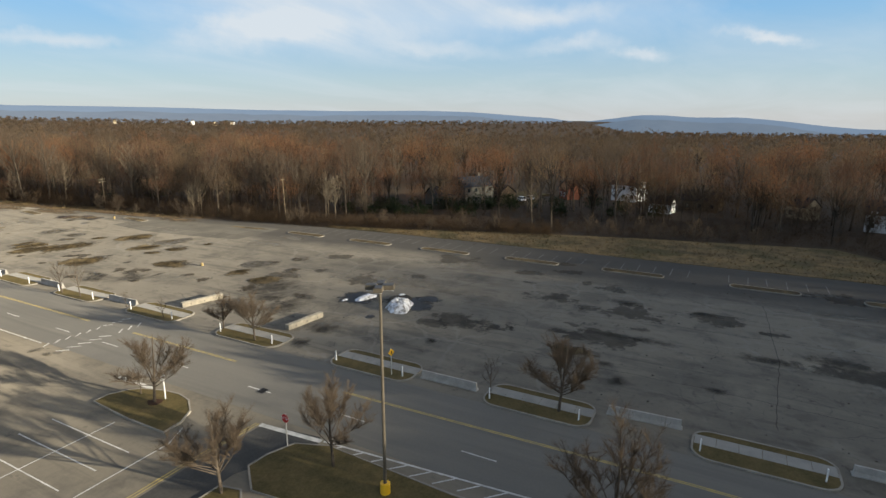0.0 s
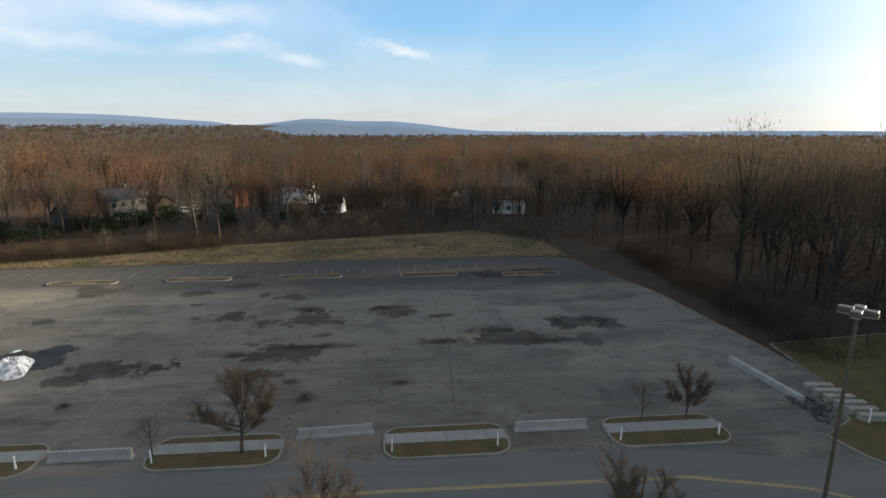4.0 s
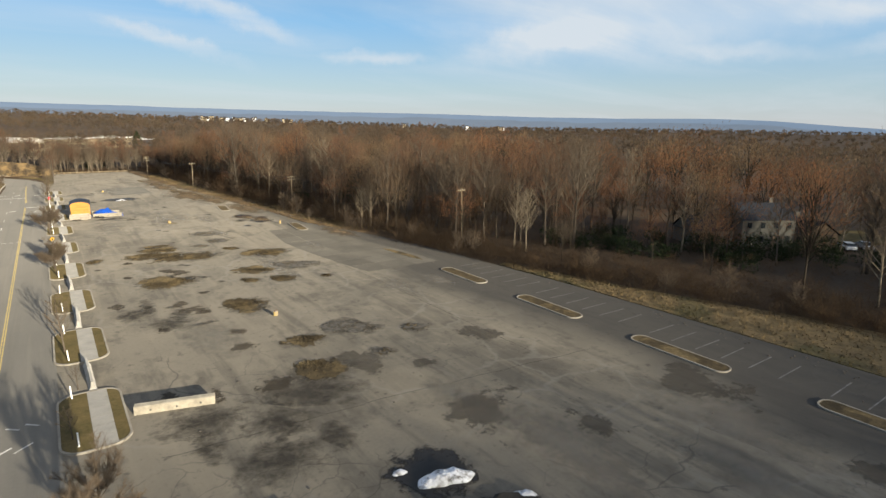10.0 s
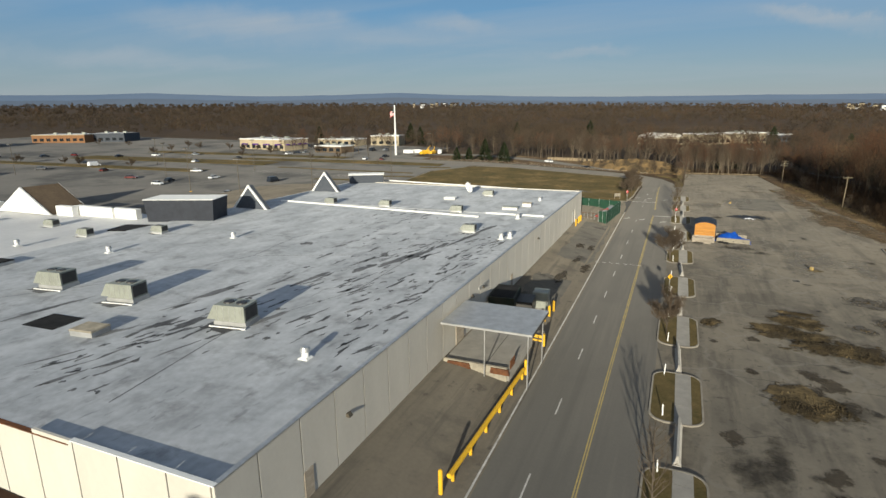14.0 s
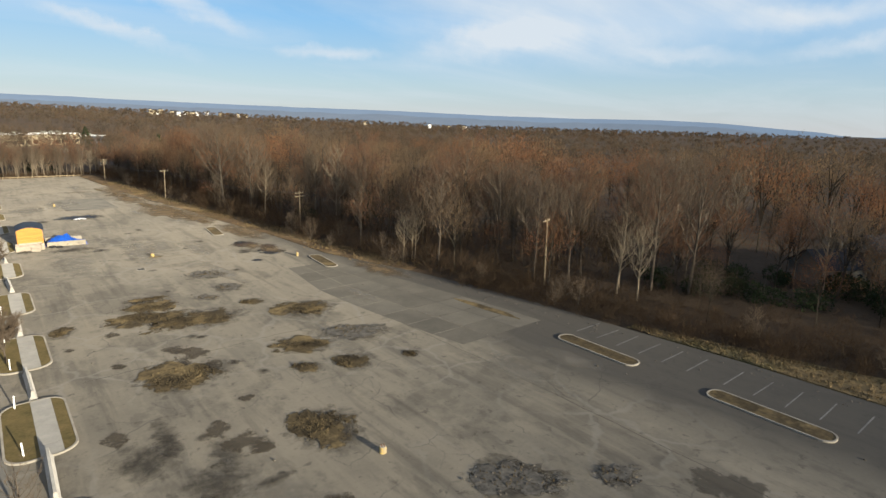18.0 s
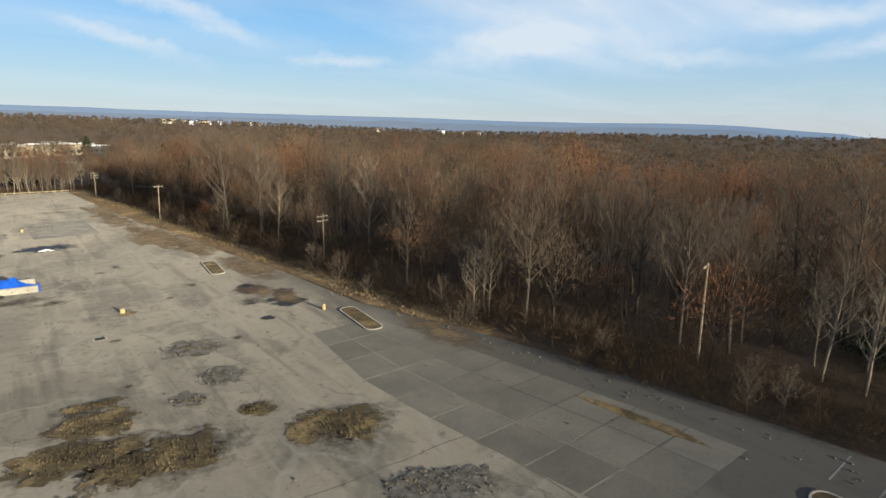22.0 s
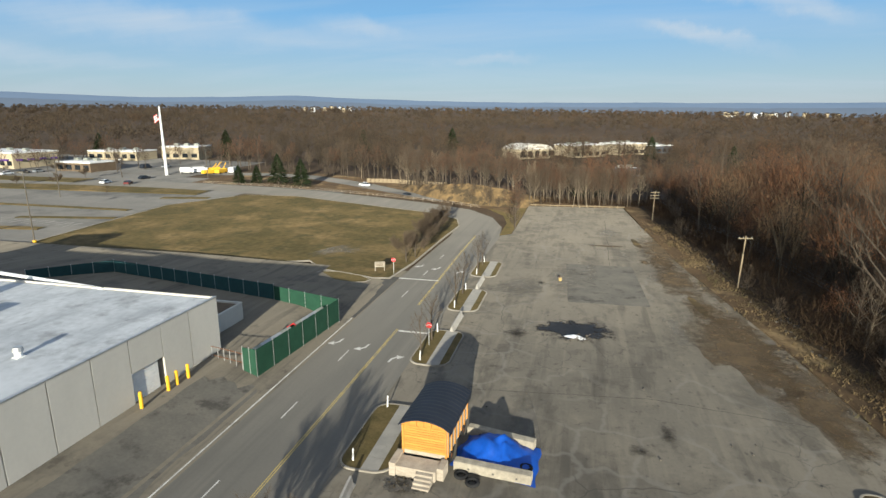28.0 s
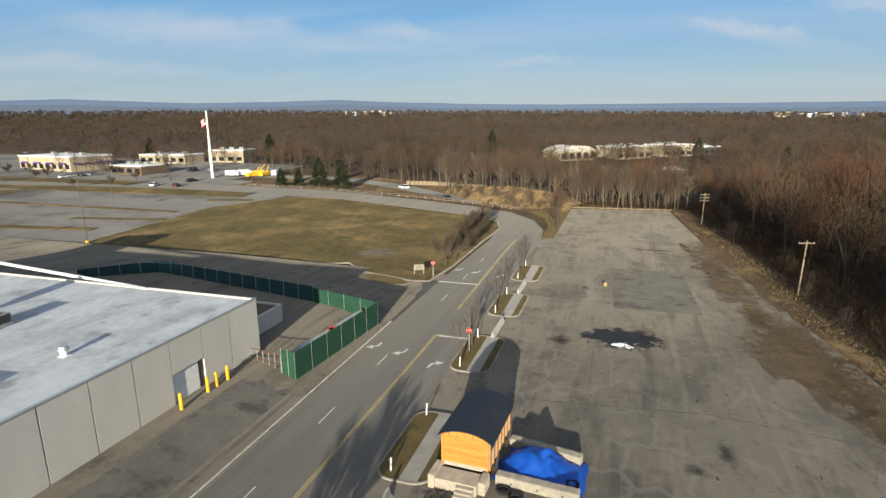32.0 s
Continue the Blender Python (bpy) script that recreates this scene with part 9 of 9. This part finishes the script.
def strip_bed(x0, y0, x1, y1, w, label="narrow brown grass strip between parking bays"):
    b, n = Build(), 8
    d = Vector((x1 - x0, y1 - y0)).normalized()
    s = Vector((-d.y, d.x)) * w / 2
    for k in range(n + 1):
        u = k / n
        x, y = x0 + (x1 - x0) * u, y0 + (y1 - y0) * u
        z = far_lift(x, y) + 0.16
        b.v += [(x + s.x, y + s.y, z), (x - s.x, y - s.y, z), (x + s.x * 1.02, y + s.y * 1.02, z - 0.3), (x - s.x * 1.02, y - s.y * 1.02, z - 0.3)]
    for k in range(n):
        a = 4 * k
        b.f += [(a, a + 1, a + 5, a + 4), (a + 2, a, a + 4, a + 6), (a + 1, a + 3, a + 7, a + 5)]
    tagged(part("grass_strip", b, "field"), label, "grass strip", "grass strips", "structure")

strip_bed(-170, 290, -60, 302, 12)
strip_bed(-128, 264, -60, 268, 2.2)
strip_bed(-80, 252, -55, 258, 2.2)
strip_bed(-89, 238, -62, 243, 3.0)
strip_bed(-260, 262, -140, 276, 18)
strip_bed(-300, 225, -150, 240, 9)
strip_bed(-250, 300, -120, 312, 11)
strip_bed(-66, 288, -52, 292, 3)
for k in range(26):
    x = -128 + k * 2.75
    tagged(part("stall_line", Build().add([(x, 246, far_lift(x, 246) + 0.03), (x + 0.14, 246, far_lift(x, 246) + 0.03), (x + 1.14, 251, far_lift(x + 1, 251) + 0.03), (x + 1, 251, far_lift(x + 1, 251) + 0.03)], [(0, 1, 2, 3)]), "white_line"), "faded white stall line", "marking", "far stall lines", "structure")

# ---- outlying shops ----
def shop(name, label, x, y, w, d, h, turn, wall, awnings=0, trims="white", awn="purple"):
    z = far_lift(x, y)
    t = thing(name, label, "shop building", (x, y, z), turn, group="outlying shops")
    part("wall", Build().box(0, 0, -1, w, d, h + 1), wall, t)
    part("parapet", Build().box(0, 0, h, w + 0.5, d + 0.5, 0.55), trims, t)
    part("roof", Build().box(0, 0, h + 0.5, w - 0.8, d - 0.8, 0.1), "white_roof", t)
    for k in range(3):
        part("roof_unit", Build().box(-w * 0.3 + k * w * 0.28, d * 0.1, h + 0.55, 2.4, 1.8, 1.1), "unit", t)
    n = max(3, int(w / 5))
    for side in (-1, 1):
        for k in range(n):
            wn = part("window", Build().box(-w / 2 + (k + 0.5) * w / n, side * (d / 2 + 0.03), 0.8, w / n * 0.6, 0.1, 2.0), "glass", t)
    for k in range(awnings):
        part("awning", Build().box(-w / 2 + (k + 0.5) * w / awnings, -d / 2 - 0.6, 2.9, w / awnings * 0.5, 1.3, 0.7, top=(1, 0.3), shift=(0, 0.4)), awn, t)
        part("awning", Build().box(w / 2 + 0.6, -d / 2 + (k + 0.5) * d / awnings, 2.9, 1.3, d / awnings * 0.5, 0.7, top=(0.3, 1), shift=(-0.4, 0)), awn, t)
    return t

shop("restaurant", "cream restaurant with purple awnings and a white roofline", -196, 344, 40, 20, 6.0, -8, "beige_wall", 4)
shop("brick_shop", "low brown brick shop with a flat roof", -146, 338, 20, 12, 3.6, -6, "brown_wall")
shop("orange_shop", "terracotta shop block far across the car park", -378, 334, 40, 24, 5, 20, "orange_wall", trims="beige_wall")
shop("grey_shop", "dark grey shop block with a pale parapet", -352, 352, 26, 20, 5.5, 20, "blue_shingle", trims="blue_shingle")
shop("yellow_shop", "pale yellow stepped building behind bare trees", -142, 398, 20, 14, 6, 10, "beige_wall")
shop("white_shed", "long low white shed among the trees", -170, 384, 30, 14, 4, 0, "beige_wall")
shop("tan_shop", "long tan shop row beside the car park", -395, 266, 50, 16, 6, 30, "beige_wall")
shop("blue_shed", "long blue-grey sheds on the far side", -610, 285, 70, 20, 9, 40, "blue_shingle")
shop("white_store", "white-fronted strip of shops seen through trees", 62, 492, 26, 18, 6.5, 42, "beige_wall")
shop("tan_store", "tan-fronted strip of shops seen through trees", 88, 516, 22, 18, 6.5, 42, "beige_wall")
shop("pale_store", "long pale strip of shops seen through trees", 108, 534, 20, 16, 4.6, 42, "blue_shingle")
shop("cream_annex", "small cream annex behind the tree row", 82, 396, 9, 7, 3.2, 40, "blue_shingle", trims="blue_shingle")
dome = thing("arched_store", "white store with a barrel-arched roof", "shop building", (32, 470, far_lift(32, 470)), 42, group="outlying shops")
part("wall", Build().box(0, 0, -1, 24, 18, 6), "beige_wall", dome)
ar = Build()
for k in range(13):
    a = math.pi * k / 12
    ar.v += [(11 * math.cos(a), -9.3, 4.9 + 3.0 * math.sin(a)), (11 * math.cos(a), 9.3, 4.9 + 3.0 * math.sin(a))]
ar.f = [(2 * k, 2 * k + 1, 2 * k + 3, 2 * k + 2) for k in range(12)] + [tuple(2 * k for k in range(13)), tuple(2 * k + 1 for k in range(13))[::-1]]
part("arched_roof", ar, "panel", dome)
for k in range(5):
    part("window", Build().box(-10 + k * 5, -9.1, 1, 3, 0.1, 3), "glass", dome)

FX, FY = -103, 335
fl = thing("flagpole", "very tall white tapered flagpole with a drooping flag", "flagpole", (FX, FY, far_lift(FX, FY)))
part("pole", Build().tube((0, 0, 0), (0, 0, 27), 0.65, 0.3, 14), "white", fl)
part("finial", Build().tube((0, 0, 27), (0, 0, 27.6), 0.35, 0.1, 10), "white", fl)
for j in range(7):
    for half in range(2):
        fg = Build()
        for k in range(5):
            u = 0.5 * half + k / 8
            for v in (j / 7, (j + 1) / 7):
                fg.v.append((-0.3 - 2.4 * u, 0.5 * math.sin(u * 5 + v), 25.8 - 3.2 * v - 2.2 * u))
        fg.f = [(2 * k, 2 * k + 1, 2 * k + 3, 2 * k + 2) for k in range(4)]
        part("flag_stripe", fg, "blue_cloth" if half == 0 and j < 4 else ("red" if j % 2 == 0 else "white"), fl)
for k, (w, mt) in enumerate((("truck_box", "white"), ("truck_box", "white"), ("machine", "yellow"), ("machine", "yellow"), ("machine", "yellow"), ("truck_box", "white"))):
    x, y = -99 + k * 3.4, 342 + (k % 3) * 3.5
    v = thing("work_vehicle", "white box truck parked by the yellow machines" if mt == "white" else "yellow excavator parked in a yard", "work vehicle", (x, y, far_lift(x, y)), 10 + 20 * k, group="yard vehicles")
    part("body", Build().box(0, 0, 0.6, 4.6, 2.2, 2.0 if mt == "white" else 1.4), mt, v)
    part("cab", Build().box(2.9, 0, 0.6, 1.4, 2.0, 1.6), mt, v)
    if mt == "yellow":
        part("arm", Build().tube((2, 0, 1.8), (4.5, 0, 4.4), 0.2, 0.15, 6), mt, v)
    for s in (-1, 1):
        for px in (-1.4, 2.4):
            part("wheel", Build().tube((px, s * 0.9, 0.45), (px, s * 1.15, 0.45), 0.45, 0.45, 12), "black", v)

# ---- fence and bank beyond the road bend ----
wf = thing("white_rail_fence", "long weathered pale post-and-rail fence behind the road bend", "fence", (0, 0, 0))
pts = [(-74, 319.4), (-44, 318.6), (-20, 315.4), (4, 310.4), (24.5, 304.6), (34, 299.8)]
for a, b2 in zip(pts, pts[1:]):
    d = Vector(b2) - Vector(a)
    n = int(d.length / 3.2)
    for k in range(n):
        p = Vector(a) + d * k / n
        z = far_lift(p.x, p.y)
        part("fence_post", Build().box(p.x, p.y, z - 0.1, 0.08, 0.08, 1.1), "old_wood", wf)
    for zz in (0.45, 0.95):
        za, zb = far_lift(*a) + zz, far_lift(*b2) + zz
        part("rail", Build().tube((a[0], a[1], za), (b2[0], b2[1], zb), 0.035, 0.035, 4), "old_wood", wf)
# the cut bank: a gullied face of bare earth, wooded on top
bank = Build()
nu, nv = 70, 14
for k in range(nu + 1):
    x = -2 + 49 * k / nu
    y, h = bank_y(x), bank_h(x)
    for q in range(nv + 1):
        v = q / nv
        back = 5.5 * v / 0.5 if v < 0.5 else 5.5 + 20 * (v - 0.5) / 0.5
        up = h * min(1.0, v / 0.5) ** 0.8 * (1.0 if v < 0.5 else 1 - 0.9 * (v - 0.5) / 0.5)
        gully = 0.55 * noise.noise((x * 0.7, v * 2.0, 5)) + 0.25 * noise.noise((x * 1.9, v * 5.0, 9))
        px, py = x + back * 0.3, y + back * 0.95 + gully * (1 - abs(v - 0.3)) * (0 < q < nv)
        bank.v.append((px, py, far_lift(px, py) - 0.15 + up + gully * 0.5 * (0 < q < nv)))
for k in range(nu):
    for q in range(nv):
        a = k * (nv + 1) + q
        bank.f.append((a, a + nv + 1, a + nv + 2, a + 1))
tagged(part("cut_bank", bank, "orange_earth"), "eroded orange earth bank below the woods", "earth bank", kind="structure")
# the main road that passes behind the fence
HIGHWAY = [(-150, 332), (-118, 339), (-85, 345), (-60, 350), (-45, 347.8), (-34, 343), (-15, 332.6), (7, 317.6), (15, 311.6), (20, 308.6)]
hw = Build()
for k, p in enumerate(HIGHWAY):
    a, b2 = Vector(HIGHWAY[max(k - 1, 0)]), Vector(HIGHWAY[min(k + 1, len(HIGHWAY) - 1)])
    d = (b2 - a).normalized()
    half = 4.2 if k < 7 else (2.8, 1.6, 0.6)[k - 7]
    for sg in (1, -1):
        q = Vector(p) + Vector((-d.y, d.x)) * half * sg
        hw.v.append((q.x, q.y, far_lift(q.x, q.y) + 0.2))
hw.f = [(2 * k, 2 * k + 1, 2 * k + 3, 2 * k + 2) for k in range(len(HIGHWAY) - 1)]
tagged(part("far_road", hw, "far_asphalt"), "grey main road passing behind the fence", "road", kind="structure")
car(-15, 331.5, 148, "car_white", label="white car on the road behind the fence")
car(5.5, 317.6, 145, "car_dark", label="dark car on the road behind the fence")
verge = Build()
vx = [-80, -60, -40, -20, 0, 14, 26, 36, 45]
v0 = [319.8, 319.8, 319.0, 316.4, 312.2, 308.2, 304.6, 299.4, 288]
v1 = [352, 360, 358, 352, 340, 332, 326, 320, 312]
for x, a, b2 in zip(vx, v0, v1):
    verge.v += [(x, a, far_lift(x, a) + 0.05), (x, (a + b2) / 2, far_lift(x, (a + b2) / 2) + 0.1), (x, b2, far_lift(x, b2) + 0.05)]
for k in range(len(vx) - 1):
    a = 3 * k
    verge.f += [(a, a + 3, a + 4, a + 1), (a + 1, a + 4, a + 5, a + 2)]
tagged(part("grass_verge", Build().prism([(44.8, 264), (47.2, 267), (47.4, 303), (39, 302.5), (36.5, 299.5), (42.2, 290), (44.6, 279)], -0.1, 0.06), "grass"), "wedge of brown grass between road and lot", "grass", kind="structure")
tagged(part("far_verge", verge, "bank"), "leaf-strewn brown verge beyond the road bend", "grass", kind="structure")
wfence = thing("board_fence", "weathered grey board fence on the bank top", "fence", (0, 0, 0))
for k in range(20):
    x, y = -17 + k * 1.6, 341 + 1.2 * math.sin(k * 0.3)
    part("board", Build().box(x, y, far_lift(x, y) + 0.1, 1.5, 0.06, 1.5), "pole_wood", wfence)
end_rail = thing("wooden_barrier", "low pale wooden rail along the lot's end", "fence", (0, 0, 0))
for k in range(13):
    part("rail", Build().box(48.5 + k * 2.15, 307.2 + 0.1 * k, 0.45, 2.1, 0.10, 0.2), "pole_wood", end_rail)
    part("post", Build().box(47.5 + k * 2.15, 307.2 + 0.1 * k, -0.1, 0.16, 0.16, 0.9), "pole_wood", end_rail)

# far pale roofs of the town under the ridge
town = random.Random(88)
for k in range(30):
    a = radians(town.choice((town.gauss(-16, 2.5), town.gauss(-16, 3.5), town.gauss(25, 2), town.gauss(-40, 4))))
    dist = town.uniform(1750, 2250)
    x, y = 50 - math.sin(a) * dist, 80 + math.cos(a) * dist
    w, d, hh = town.uniform(6, 13), town.uniform(6, 10), town.uniform(2, 4)
    t = thing("far_house", "tiny pale building on the far slope", "building", (x, y, far_lift(x, y) + 9), town.uniform(0, 180), group="far town")
    part("wall", Build().box(0, 0, -12, w, d, hh + 12), "beige_wall" if k % 3 else "white", t)
    part("roof", Build().add([(-w / 2, -d / 2, hh), (w / 2, -d / 2, hh), (w / 2, d / 2, hh), (-w / 2, d / 2, hh), (-w / 2, 0, hh + 3), (w / 2, 0, hh + 3)], [(0, 1, 5, 4), (2, 3, 4, 5), (0, 4, 3), (1, 2, 5)]), "house_roof", t)
